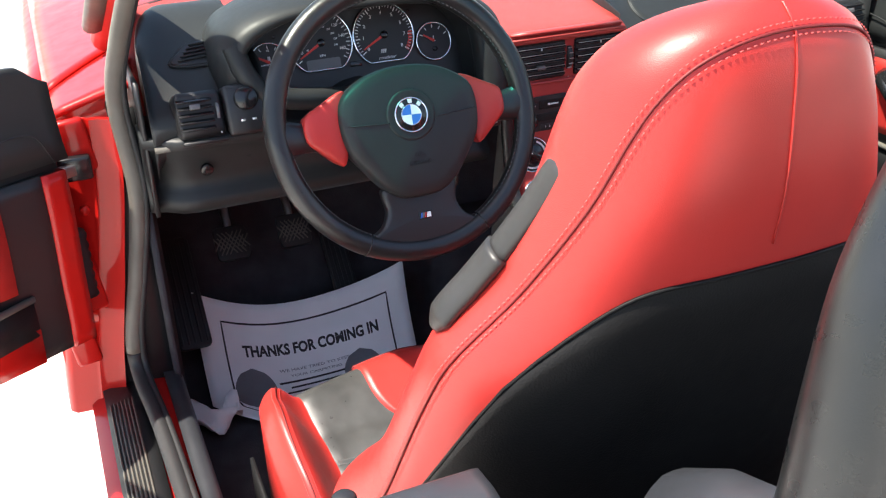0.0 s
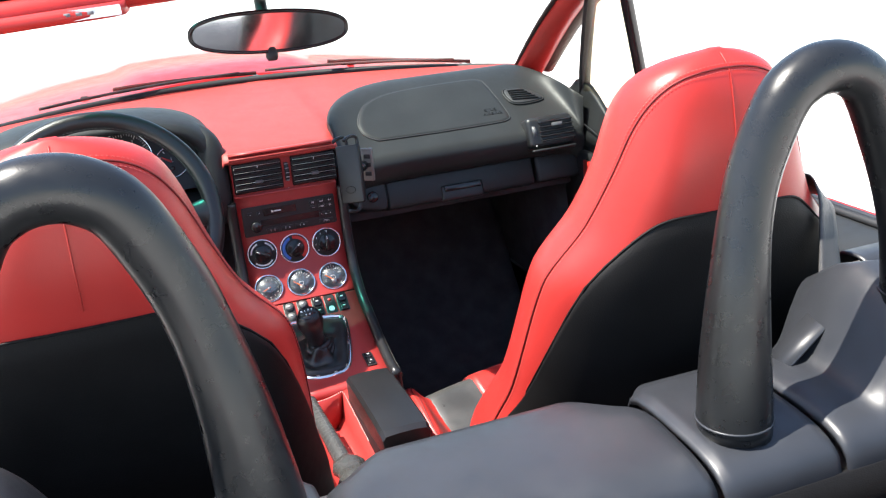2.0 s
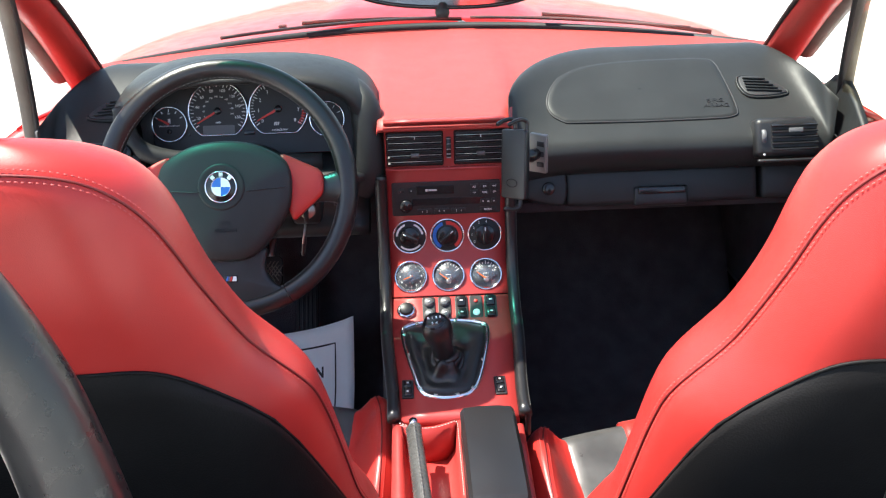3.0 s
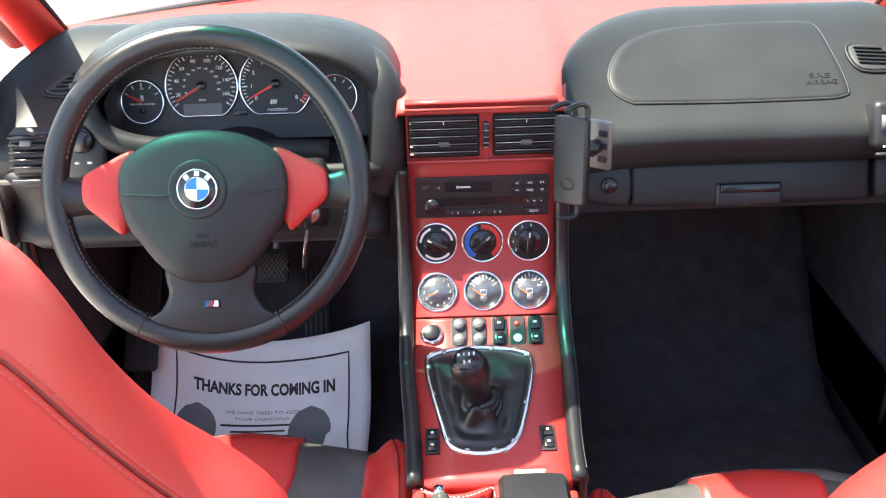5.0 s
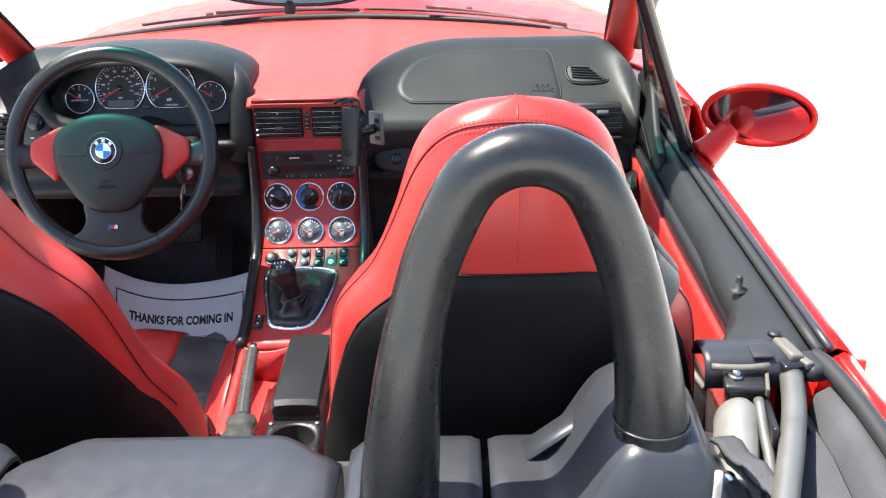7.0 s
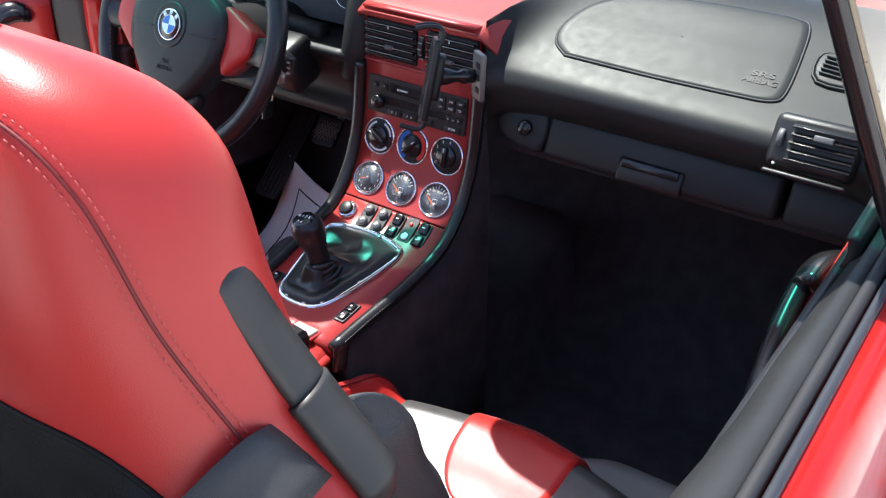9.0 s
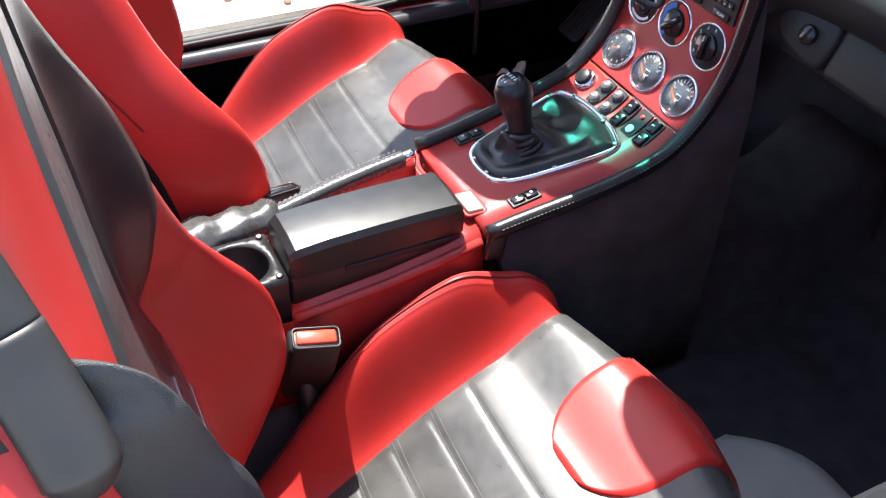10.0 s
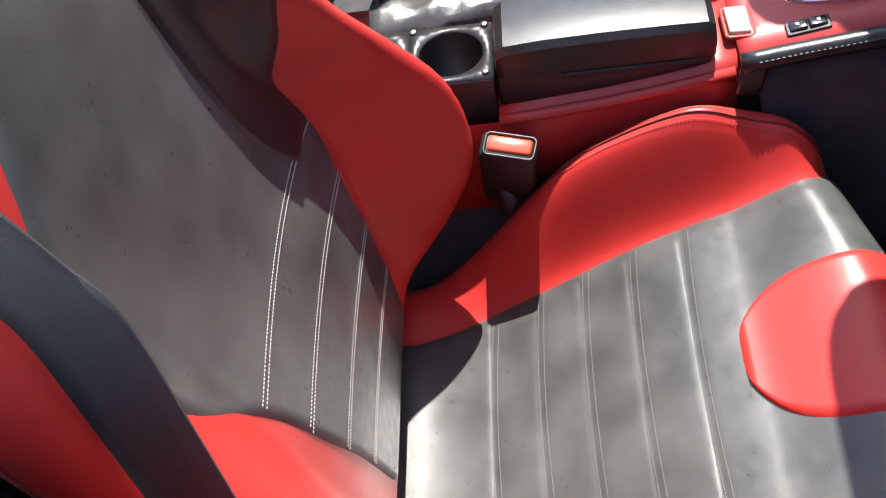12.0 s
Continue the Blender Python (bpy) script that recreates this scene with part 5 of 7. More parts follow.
for k in range(14):
    a = k / 13
    r = 0.018 + 0.014 * a + 0.003 * math.sin(k * 1.9)
    c = Vector((-0.053 + 0.01 * a, -0.50 - 0.16 * a, 0.527 - 0.006 * a))
    gait.append([c + Vector((r * 1.15 * math.cos(t), 0.0, r * 0.8 * math.sin(t) * (1 if math.sin(t) > 0 else 1.2) + 0.002 * math.sin(5 * t + k))) for t in [2 * math.pi * j / 22 for j in range(22)]])
piece("gaiter", surface(gait, closed=True, caps=True), GAITER, brake, "creased black leather gaiter")
piece("lever_stitching", dashes([p + Vector((0.0, 0, 0.0162)) for p in path[4:26]], 0.004, 0.003, 0.0012), THREAD_GREY, brake)
k = thing("console_button", (0.036, -0.306, 0.54), "beige push button ahead of the armrest", "switch")
piece("button", box((0.036, 0.021, 0.006), 0.002, pose(0.038, -0.292, 0.5435, -3)), BEIGE_PLASTIC, k)
piece("button_frame", tube([(0.038 + x, -0.292 + y, 0.5415) for x, y in rounded(0.042, 0.026, 0.004)], 0.0022, 6, closed=True), RED_TRIM, k)

# ---- steering wheel ----
WHEEL = frame_at((-0.326, -0.128, 0.842), (1, 0, 0), (0, -0.933, 0.36))
wheel = thing("steering_wheel", WHEEL.translation, "black leather three-spoke steering wheel with red inserts", "steering wheel")
R = 0.1765


def wp(x, y, z=0.0):
    return WHEEL @ Vector((x, y, z))


ring = [wp(R * math.cos(2 * math.pi * k / 80), R * math.sin(2 * math.pi * k / 80)) for k in range(80)]
rim = piece("rim", tube(ring, 0.0152, 16, closed=True), BLACK_LEATHER, wheel, "black leather rim")
for a0, a1 in ((-68, -10), (15, 165), (190, 248)):
    pts = [wp((R - 0.0138) * math.cos(radians(a0 + (a1 - a0) * k / 60)), (R - 0.0138) * math.sin(radians(a0 + (a1 - a0) * k / 60)), 0.0075) for k in range(61)]
    piece("rim_stitching", dashes(pts, 0.0035, 0.003, 0.0011, [WHEEL.to_3x3() @ Vector((0, 0, 1))] * 61), THREAD_GREY, rim)
for a in (-62, 242):
    c, s = math.cos(radians(a)), math.sin(radians(a))
    piece("rim_joint", tube([wp(R * c + 0.0156 * math.cos(t) * c, R * s + 0.0156 * math.cos(t) * s, 0.0156 * math.sin(t)) for t in [2 * math.pi * k / 16 for k in range(16)]], 0.0008, 5, closed=True), GLOSS_BLACK, rim)


def padded(outline, height, edge, dome, material, name, label="", parent=None, at=0.0):
    """A padded cover of the given outline on the wheel."""
    line = smooth2(outline, 5)
    cx, cy = sum(p[0] for p in line) / len(line), sum(p[1] for p in line) / len(line)
    rows = []
    for size, z in ((0.94, -0.02), (1.0, 0.0), (1.0, height * 0.55), (0.985, height * 0.85), (0.95, height), (0.8, height + dome * 0.5), (0.55, height + dome * 0.8), (0.3, height + dome * 0.95), (0.02, height + dome)):
        rows.append([wp(cx + (x - cx) * size, cy + (y - cy) * size, at + z) for x, y in line])
    return piece(name, surface(rows, closed=True, caps=True), material, parent or wheel, label)


pad = padded([(0.0, 0.070), (0.045, 0.064), (0.080, 0.046), (0.094, 0.028), (0.097, 0.0), (0.091, -0.032), (0.074, -0.058), (0.052, -0.086), (0.028, -0.102), (0, -0.105), (-0.028, -0.102), (-0.052, -0.086), (-0.074, -0.058), (-0.091, -0.032), (-0.097, 0.0), (-0.094, 0.028), (-0.080, 0.046), (-0.045, 0.064)], 0.026, 0.01, 0.006, DASH_BLACK, "airbag_pad", "black grained airbag pad")
for s in (-1, 1):
    wing = [(s * 0.080, 0.046), (s * 0.089, 0.047), (s * 0.112, 0.036), (s * 0.134, 0.025), (s * 0.1405, 0.016), (s * 0.1415, -0.004), (s * 0.137, -0.015), (s * 0.120, -0.030), (s * 0.103, -0.045), (s * 0.095, -0.047), (s * 0.089, -0.03), (s * 0.086, 0.0), (s * 0.080, 0.03)]
    padded(wing if s > 0 else wing[::-1], 0.013, 0.005, 0.003, RED_LEATHER, "spoke_insert", "red leather spoke insert")
    arm = [wp(s * x, y, z) for x, y, z in ((0.120, -0.004, -0.004), (0.138, -0.004, -0.003), (0.158, -0.003, -0.001), (R - 0.006, -0.002, 0.0))]
    piece("spoke", tube(smooth_path(arm, 4), [0.024, 0.022, 0.021, 0.020, 0.020, 0.020, 0.021, 0.022, 0.023, 0.024, 0.026, 0.027, 0.028], 14, 0.45, up=WHEEL.to_3x3() @ Vector((0, 1, 0))), BLACK_LEATHER, wheel)
    piece("pad_split", tube([wp(s * (0.034 + 0.055 * k / 6), -0.004 + 0.004 * (k / 6) - 0.0 * k, 0.0325 - 0.0045 * (k / 6) ** 2) for k in range(7)], 0.0009, 5), INK, pad)
    piece("horn_line", tube([wp(s * (0.086 + 0.003 * math.sin(k)), 0.04 - 0.014 * k, 0.016) for k in range(6)], 0.0008, 5), INK, pad)
low = smooth2([(-0.052, -0.088), (-0.02, -0.094), (0.02, -0.094), (0.052, -0.088), (0.050, -0.118), (0.060, -0.138), (0.078, -0.152), (0.05, -0.166), (0, -0.172), (-0.05, -0.166), (-0.078, -0.152), (-0.060, -0.138), (-0.050, -0.118)], 5)
piece("lower_spoke", surface([[wp(x * k, -0.13 + (y + 0.13) * k, z) for x, y in low] for k, z in ((0.96, -0.012), (1.0, -0.006), (1.0, 0.004), (0.97, 0.008), (0.85, 0.009), (0.02, 0.009))], closed=True, caps=True), BLACK_PLASTIC, wheel, "black lower spoke")
badge = piece("spoke_badge", plate([(-0.0085, -0.005), (0.0105, -0.005), (0.0105, 0.005), (-0.0085, 0.005)], 0.0015, WHEEL @ pose(0, -0.131, 0.0085), 0.0005), GLOSS_BLACK, wheel, "small striped badge")
for k, c in enumerate((BLUE_MARK, GREY_PLASTIC, RED_MARK)):
    piece("stripe", plate([(-0.007 + 0.0028 * k, -0.0035), (-0.0048 + 0.0028 * k, -0.0035), (-0.0028 + 0.0028 * k, 0.0035), (-0.005 + 0.0028 * k, 0.0035)], 0.0006, WHEEL @ pose(0, -0.131, 0.0099)), c, badge, smooth=False)
piece("badge_mark", plate([(0.002, -0.0035), (0.0085, -0.0035), (0.0085, 0.0035), (0.004, 0.0035)], 0.0006, WHEEL @ pose(0, -0.131, 0.0099)), WHITE_MARK, badge, smooth=False)
# round emblem: plain quarters in blue and white
em = WHEEL @ pose(-0.003, 0.003, 0.0305, 0, 0, -2)
piece("emblem_recess", turned([(0.034, -0.001), (0.0335, 0.0018), (0.031, 0.0026), (0.026, 0.0012), (0.0, 0.0012)], em), DASH_BLACK, pad)
emb = piece("emblem", disc(0.0225, 0.003, em, 40, 0.001), GLOSS_BLACK, wheel, "round blue, white and black emblem")
piece("emblem_ring", tube([em @ Vector((0.0222 * math.cos(2 * math.pi * k / 48), 0.0222 * math.sin(2 * math.pi * k / 48), 0.0026)) for k in range(48)], 0.0012, 6, closed=True), CHROME, emb)
piece("emblem_inner_ring", tube([em @ Vector((0.0135 * math.cos(2 * math.pi * k / 40), 0.0135 * math.sin(2 * math.pi * k / 40), 0.0034)) for k in range(40)], 0.0007, 5, closed=True), CHROME, emb)
for q in range(4):
    fan = [(0, 0)] + [(0.0132 * math.cos(radians(90 * q + 90 * k / 8)), 0.0132 * math.sin(radians(90 * q + 90 * k / 8))) for k in range(9)]
    piece("quarter", plate(fan, 0.0008, em @ pose(0, 0, 0.003)), WHITE_MARK if q % 2 == 0 else BLUE_MARK, emb, smooth=False)
for a in (-42, 0, 42):
    piece("emblem_mark", box((0.0055, 0.0055, 0.0006), 0.0002, em @ pose(0, 0, 0, 0, 0, -a) @ pose(0, 0.0178, 0.0032)), WHITE_MARK, emb)
for dy, w in ((-0.050, 0.018), (-0.060, 0.026)):
    text("SRS" if dy > -0.055 else "AIRBAG", 0.0095, WHEEL @ pose(0.0, dy, 0.0315), DASH_BLACK, pad, depth=0.0008)

# stalks and ignition by the column
for s, y in ((-1, 0.01), (1, 0.0)):
    st = thing("column_stalk", (-0.326 + s * 0.08, -0.05, 0.84), "black steering column stalk with white symbols", "stalk", "column stalks")
    line = smooth_path([(-0.326 + s * 0.05, -0.045, 0.815), (-0.326 + s * 0.10, -0.062, 0.822), (-0.326 + s * 0.155, -0.075, 0.828 - 0.02 * (s > 0))], 6)
    piece("stalk", tube(line, [0.008 + 0.006 * k / 12 for k in range(13)], 12, 0.7), BLACK_PLASTIC, st)
    piece("stalk_end", box((0.018, 0.010, 0.030), 0.003, pose(-0.326 + s * 0.158, -0.076, 0.826 - 0.02 * (s > 0))), BLACK_PLASTIC, st)
    piece("stalk_marks", merge(*(box((0.006, 0.001, 0.0025), 0, pose(-0.326 + s * 0.157, -0.0815, 0.834 - 0.008 * k - 0.02 * (s > 0))) for k in range(3))), WHITE_MARK, st)
ign = thing("ignition_lock", (-0.235, -0.03, 0.775), "black ignition lock with steel barrel", "ignition lock")
piece("lock_housing", box((0.05, 0.06, 0.08), 0.01, pose(-0.226, -0.01, 0.785, 20)), BLACK_PLASTIC, ign)
piece("lock_barrel", disc(0.013, 0.008, frame_at((-0.222, -0.042, 0.772), (1, 0, 0), (0, -1, 0.2)), 20, 0.002), STEEL, ign)
piece("lock_symbols", merge(*(box((0.005, 0.001, 0.004), 0, pose(-0.247 + 0.009 * k, -0.0415, 0.803)) for k in range(3))), WHITE_MARK, ign)

key = thing("car_key", (-0.222, -0.05, 0.77), "car key with a ring and steel frame fob in the ignition", "key")
piece("key_blade", box((0.004, 0.022, 0.012), 0.001, pose(-0.222, -0.056, 0.774)), STEEL, key)
piece("key_head", disc(0.012, 0.006, frame_at((-0.219, -0.070, 0.774), (0, 1, 0), (-1, 0, 0)), 20, 0.002), BLACK_PLASTIC, key)
fob = [(-0.228 + 0.003 * math.sin(t), -0.068 + 0.011 * math.cos(t), 0.740 + 0.017 * math.sin(t)) for t in [2 * math.pi * k / 20 for k in range(20)]]
piece("key_ring", tube(fob, 0.0016, 8, closed=True), STEEL, key, "steel key ring")
piece("fob", box((0.006, 0.020, 0.028), 0.003, pose(-0.230, -0.068, 0.722, 0, 8, 0)), BLACK_PLASTIC, key, "small black fob")

# phone holder clipped into the centre vent
ph = thing("phone_holder", (0.10, -0.06, 0.84), "black plastic phone holder clipped to the vent", "phone holder")
pm = frame_at((0.100, -0.104, 0.856), (0.61, -0.79, 0.17), (-0.78, -0.60, 0.17))
piece("cradle", plate(rounded(0.050, 0.104, 0.005), 0.009, pm @ pose(0, 0, -0.0045), 0.002), BLACK_PLASTIC, ph)
piece("cradle_back", plate(rounded(0.034, 0.06, 0.008), 0.010, pm @ pose(0, 0.004, -0.014), 0.002), BLACK_PLASTIC, ph)
piece("cradle_mark", tube([pm @ Vector((0.011 * math.cos(2 * math.pi * k / 20), -0.028 + 0.006 * math.sin(2 * math.pi * k / 20), 0.0062)) for k in range(20)], 0.0006, 5, closed=True), GLOSS_BLACK, ph)
for x in (-0.004, 0.020):
    piece("top_claw", tube(smooth_path([pm @ Vector(p) for p in ((x, 0.046, -0.004), (x, 0.062, -0.004), (x - 0.001, 0.067, 0.004), (x - 0.002, 0.065, 0.018), (x - 0.003, 0.060, 0.030))], 5), 0.0032, 8), BLACK_PLASTIC, ph)
piece("foot_claw", tube(smooth_path([pm @ Vector(p) for p in ((0.010, -0.048, -0.003), (0.010, -0.062, -0.001), (0.009, -0.066, 0.010), (0.008, -0.064, 0.028))], 5), 0.0036, 8), BLACK_PLASTIC, ph)
clip = piece("clip_plate", box((0.030, 0.008, 0.062), 0.002, pose(0.143, -0.054, 0.856, 0, 0, -35)), COVER_METAL, ph, "worn metal clip")
for z in (0.835, 0.852, 0.868):
    piece("clip_slot", box((0.012, 0.0105, 0.008), 0.001, pose(0.147, -0.0568, z + 0.004, 0, 0, -35)), INK, clip)
piece("ball_joint", tube([(0.107, -0.096, 0.858), (0.114, -0.088, 0.858), (0.124, -0.076, 0.857), (0.128, -0.071, 0.857), (0.138, -0.058, 0.856)], [0.012, 0.011, 0.0065, 0.010, 0.009], 14), GLOSS_BLACK, ph)

# ---- sills, jambs and doors ----
def bonnet_z(x, y):
    mid = lerp_table([(0.2, 0.945), (0.8, 0.945), (1.2, 0.928), (1.5, 0.900), (1.8, 0.85), (2.05, 0.77), (2.2, 0.66)], y)
    bulge = 0.014 * step(0.26, 0.20, abs(x)) * step(0.6, 0.8, y)
    return mid - 0.155 * x * x - 0.35 * max(0.0, abs(x) - 0.62) ** 2 + bulge



for s in (-1, 1):
    piece("sill", surface([[(s * x, y, z) for x, z in ((0.655, 0.18), (0.655, 0.375), (0.665, 0.396), (0.70, 0.400), (0.765, 0.392), (0.795, 0.37), (0.80, 0.28), (0.78, 0.2))] for y in (-1.0, -0.6, -0.2, 0.08, 0.16)], closed=True, caps=True), RED_PAINT, car, "red painted door sill", sharp=40)
    kick = piece("kick_plate", slab([[(s * x, y, z) for x, z in ((0.715, 0.4045), (0.74, 0.4025), (0.775, 0.3955))] for y in [-0.95 + 1.05 * k / 12 for k in range(13)]], 0.004, (0, 0, -0.003)), BLACK_PLASTIC, car, "ribbed black kick plate on the sill")
    for k in range(7):
        piece("rib", tube([(s * (0.735 + 0.0055 * k), y, 0.4045 - 0.0012 * k) for y in (-0.9, -0.4, 0.05)], 0.0016, 5), SEAL_GREY, kick)
    seal_line = smooth_path([(s * 0.690, -0.92, 0.405), (s * 0.694, -0.5, 0.412), (s * 0.704, -0.1, 0.414), (s * 0.716, 0.060, 0.430), (s * 0.714, 0.084, 0.49), (s * 0.690, 0.086, 0.60), (s * 0.670, 0.086, 0.72), (s * 0.676, 0.080, 0.86), (s * 0.660, 0.045, 0.95), (s * 0.622, -0.05, 1.09), (s * 0.602, -0.12, 1.17)], 6)
    seal = piece("door_seal", tube(seal_line[22:], 0.0125, 12), SEAL_GREY, car, "worn grey rubber door seal")
    piece("sill_seal", tube(seal_line[:23], 0.0120, 12), RUBBER, car, "black rubber seal along the sill")
    piece("seal_lip", tube([q + Vector((-s * 0.012, -0.006, 0.004)) for q in seal_line], 0.005, 8), RUBBER, seal)
    piece("sill_trim", slab([[(s * x, y, z) for x, z in ((0.652, 0.25), (0.652, 0.395), (0.660, 0.407), (0.680, 0.408))] for y in (-0.92, -0.5, -0.1, 0.10, 0.35, 0.55)], 0.005, (0, 0, -0.004)), COVER_PLASTIC, car, "dark grey inner sill trim")
    piece("kick_wall", slab([[(s * 0.654, y, z) for z in (0.2, 0.33, 0.5, 0.70)] for y in (0.08, 0.3, 0.66)], 0.012, (s * 0.01, 0, 0)), CARPET, car)
    piece("rear_side_wall", slab([[(s * 0.640, y, z) for z in (0.2, 0.40, 0.6, 0.80)] for y in (-0.80, -0.86, -0.93)], 0.012, (s * 0.01, 0, 0)), BLACK_PLASTIC, car)
    # red hinge pillar, stepped
    jamb = lambda z: lerp_table([(0.36, 0.748), (0.45, 0.738), (0.62, 0.708), (0.76, 0.687), (0.90, 0.680)], z)
    piece("hinge_pillar", slab([[(s * (jamb(z) + d), y, z) for d, y in ((-0.004, 0.085), (0.02, 0.100), (0.032, 0.100), (0.038, 0.108), (0.070, 0.110), (0.080, 0.122), (0.083, 0.2))] for z in [0.36 + 0.475 * k / 20 for k in range(21)]], 0.01, (0, 0.01, 0)), RED_PAINT, car, "red hinge pillar", sharp=50)
    piece("jamb_liner", slab([[(s * (0.648 + (jamb(z) - 0.644) * a), 0.092 + 0.004 * a, z) for a in (0, 0.5, 1)] for z in [0.30 + 0.545 * k / 12 for k in range(13)]], 0.008, (0, 0.008, 0)), BLACK_PLASTIC, car, "black liner between seal and hinge pillar")
    for z, h in ((0.80, 0.08), (0.60, 0.12), (0.48, 0.06)):
        piece("pillar_step", box((0.038, 0.016, h), 0.006, pose(s * (jamb(z) + 0.052), 0.102, z, 0, s * 7, 0)), RED_PAINT, car)
    for z in (0.70, 0.53):
        piece("pillar_bolt", disc(0.008, 0.005, frame_at((s * (jamb(z) + 0.05), 0.108, z), (1, 0, 0), (0, -1, 0)), 6, 0.001), RED_PAINT, car)
    piece("cowl_side", slab([[(s * x, 0.12 + (glass_foot(x) + 0.10 - 0.12) * k / 6, bonnet_z(x, 0.3) - 0.004) for k in range(7)] for x in (0.638, 0.66, 0.70, 0.74, 0.768)], 0.01, (0, 0, -0.008)), RED_PAINT, car, "red cowl beside the windscreen foot")
    # rear wing behind the door
    piece("cowl_filler", box((0.10, 0.20, 0.008), 0.002, pose(s * 0.598, 0.35, 0.745)), BLACK_PLASTIC, car)
    piece("rear_wing", slab([[(s * x, y, z) for x, z in ((0.692, 0.79), (0.697, 0.826), (0.706, 0.835), (0.717, 0.830), (0.732, 0.79), (0.748, 0.68), (0.80, 0.56), (0.81, 0.45))] for y in (-0.835, -0.95, -1.15, -1.5, -1.9)], 0.01, (-s * 0.008, 0, -0.004)), RED_PAINT, car, "red rear wing")
    piece("front_wing", slab([[(s * x, y, z) for x, z in ((0.767, bonnet_z(0.765, y) - 0.003), (0.785, bonnet_z(0.765, y) - 0.016), (0.806, bonnet_z(0.765, y) - 0.07), (0.82, 0.6), (0.82, 0.4))] for y in (0.13, 0.45, 0.9, 1.4, 1.75)], 0.01, (-s * 0.008, 0, -0.004)), RED_PAINT, car, "red front wing")


def door(name, label, swing, at_hinge):
    """A door as it hangs on the right-hand side, hinged at its front edge; swing: degrees it is opened."""
    root = tagged(thing(name, at_hinge, label, "car door"), kind="structure")
    hinge = Vector((0.755, 0.10, 0))
    if at_hinge[0] > 0:
        m = Matrix.Identity(4)
    else:
        m = Matrix.Translation((-0.818, 0.150, 0)) @ Matrix.Rotation(radians(-swing), 4, "Z") @ Matrix.Diagonal((-1, 1, 1, 1)) @ Matrix.Translation(-hinge)

    def add(name, bm, material, lab="", sharp=None, parent=None):
        if name in ("mirror_case", "mirror_rim", "mirror_face"):
            bm.transform(Matrix.Translation((0.812, -0.150, 0)) @ Matrix.Rotation(radians(-21), 4, "Z") @ Matrix.Translation((-0.812, 0.150, 0)))
        bm.transform(m)
        if m.determinant() < 0:
            bmesh.ops.reverse_faces(bm, faces=bm.faces)
        return piece(name, bm, material, parent or root, lab, sharp=sharp)

    ys = [0.10 - 0.93 * k / 18 for k in range(19)]
    foot = 0.52 if at_hinge[0] < 0 else 0.42
    ledge = lambda y: 0.638 + 0.008 * step(-0.4, -0.1, y) - 0.010 * step(-0.45, -0.62, y) - 0.045 * step(-0.68, -0.79, y)
    add("outer_skin", slab([[(x, y, z) for x, z in ((0.693, 0.832), (0.704, 0.838), (0.715, 0.834), (0.726, 0.820), (0.735, 0.785), (0.742, 0.70), (0.746, 0.60), (0.742, foot))] for y in ys], 0.006, (-0.006, 0, -0.002)), RED_PAINT, "glossy red outer skin")
    add("door_end", slab([[(x, -0.832, z) for x in (0.625, 0.68, 0.735)] for z in (foot, 0.6, 0.82)], 0.006, (0, 0.006, 0)), RED_PAINT)
    add("door_front", slab([[(x, 0.102, z) for x in (0.65, 0.69, 0.735)] for z in (foot, 0.6, 0.80)], 0.006, (0, -0.006, 0)), RED_PAINT)
    top = add("belt_trim", slab([[(x, y, z) for x, z in ((ledge(y) + 0.012, 0.765), (ledge(y), 0.790), (ledge(y) + 0.003, 0.808), (ledge(y) + 0.014, 0.822), (0.661, 0.8315), (0.672, 0.832))] for y in ys], 0.008, (0.006, 0, -0.004)), DASH_BLACK, "black padded door top")
    add("window_seal", tube([(0.681, y, 0.834) for y in ys], 0.0065, 8), RUBBER, "black window seal")
    add("window_seal", tube([(0.6935, y, 0.836) for y in ys], 0.005, 8), COVER_PLASTIC, "grey window seal")
    add("lock_pin", turned([(0.011, 0), (0.010, 0.003), (0.0045, 0.004), (0.0045, 0.018), (0.003, 0.021), (0, 0.0215)], pose(0.640, -0.665, 0.824)), RUBBER, "black lock pin", parent=top)
    inner = lambda y, z: 0.632 + 0.010 * step(0.74, 0.60, z) + 0.012 * step(0.60, 0.45, z)
    zs = [foot + (0.79 - foot) * k / 14 for k in range(15)]
    panel = add("door_panel", slab([[(inner(y, z), y, z) for z in zs] for y in ys], 0.012, (0.012, 0, 0)), BLACK_PLASTIC, "black moulded door panel")
    if at_hinge[0] < 0:
        add("panel_border", slab([[(inner(y, z) - 0.004, y, z) for z in zs] for y in (0.066, 0.078, 0.09, 0.101)], 0.008, (0.008, 0, 0)), RED_PAINT, "red painted door edge")
    if at_hinge[0] < 0:
        add("panel_border", slab([[(inner(y, z) - 0.004, y, z) for z in (foot - 0.002, foot + 0.02, foot + 0.04, foot + 0.055)] for y in [0.020 - 0.85 * k / 12 for k in range(13)]], 0.008, (0.008, 0, 0)), RED_PAINT, "red painted door edge")
    insert = [[(inner(y, z) - 0.006, y, z) for z in [0.64 + (0.115 + 0.02 * step(-0.4, 0, y)) * k / 8 for k in range(9)]] for y in [0.0 - 0.71 * k / 20 for k in range(21)]]
    red = add("door_insert", slab(insert, 0.006, (0.008, 0, 0)), RED_LEATHER, "red leather door insert", parent=panel)
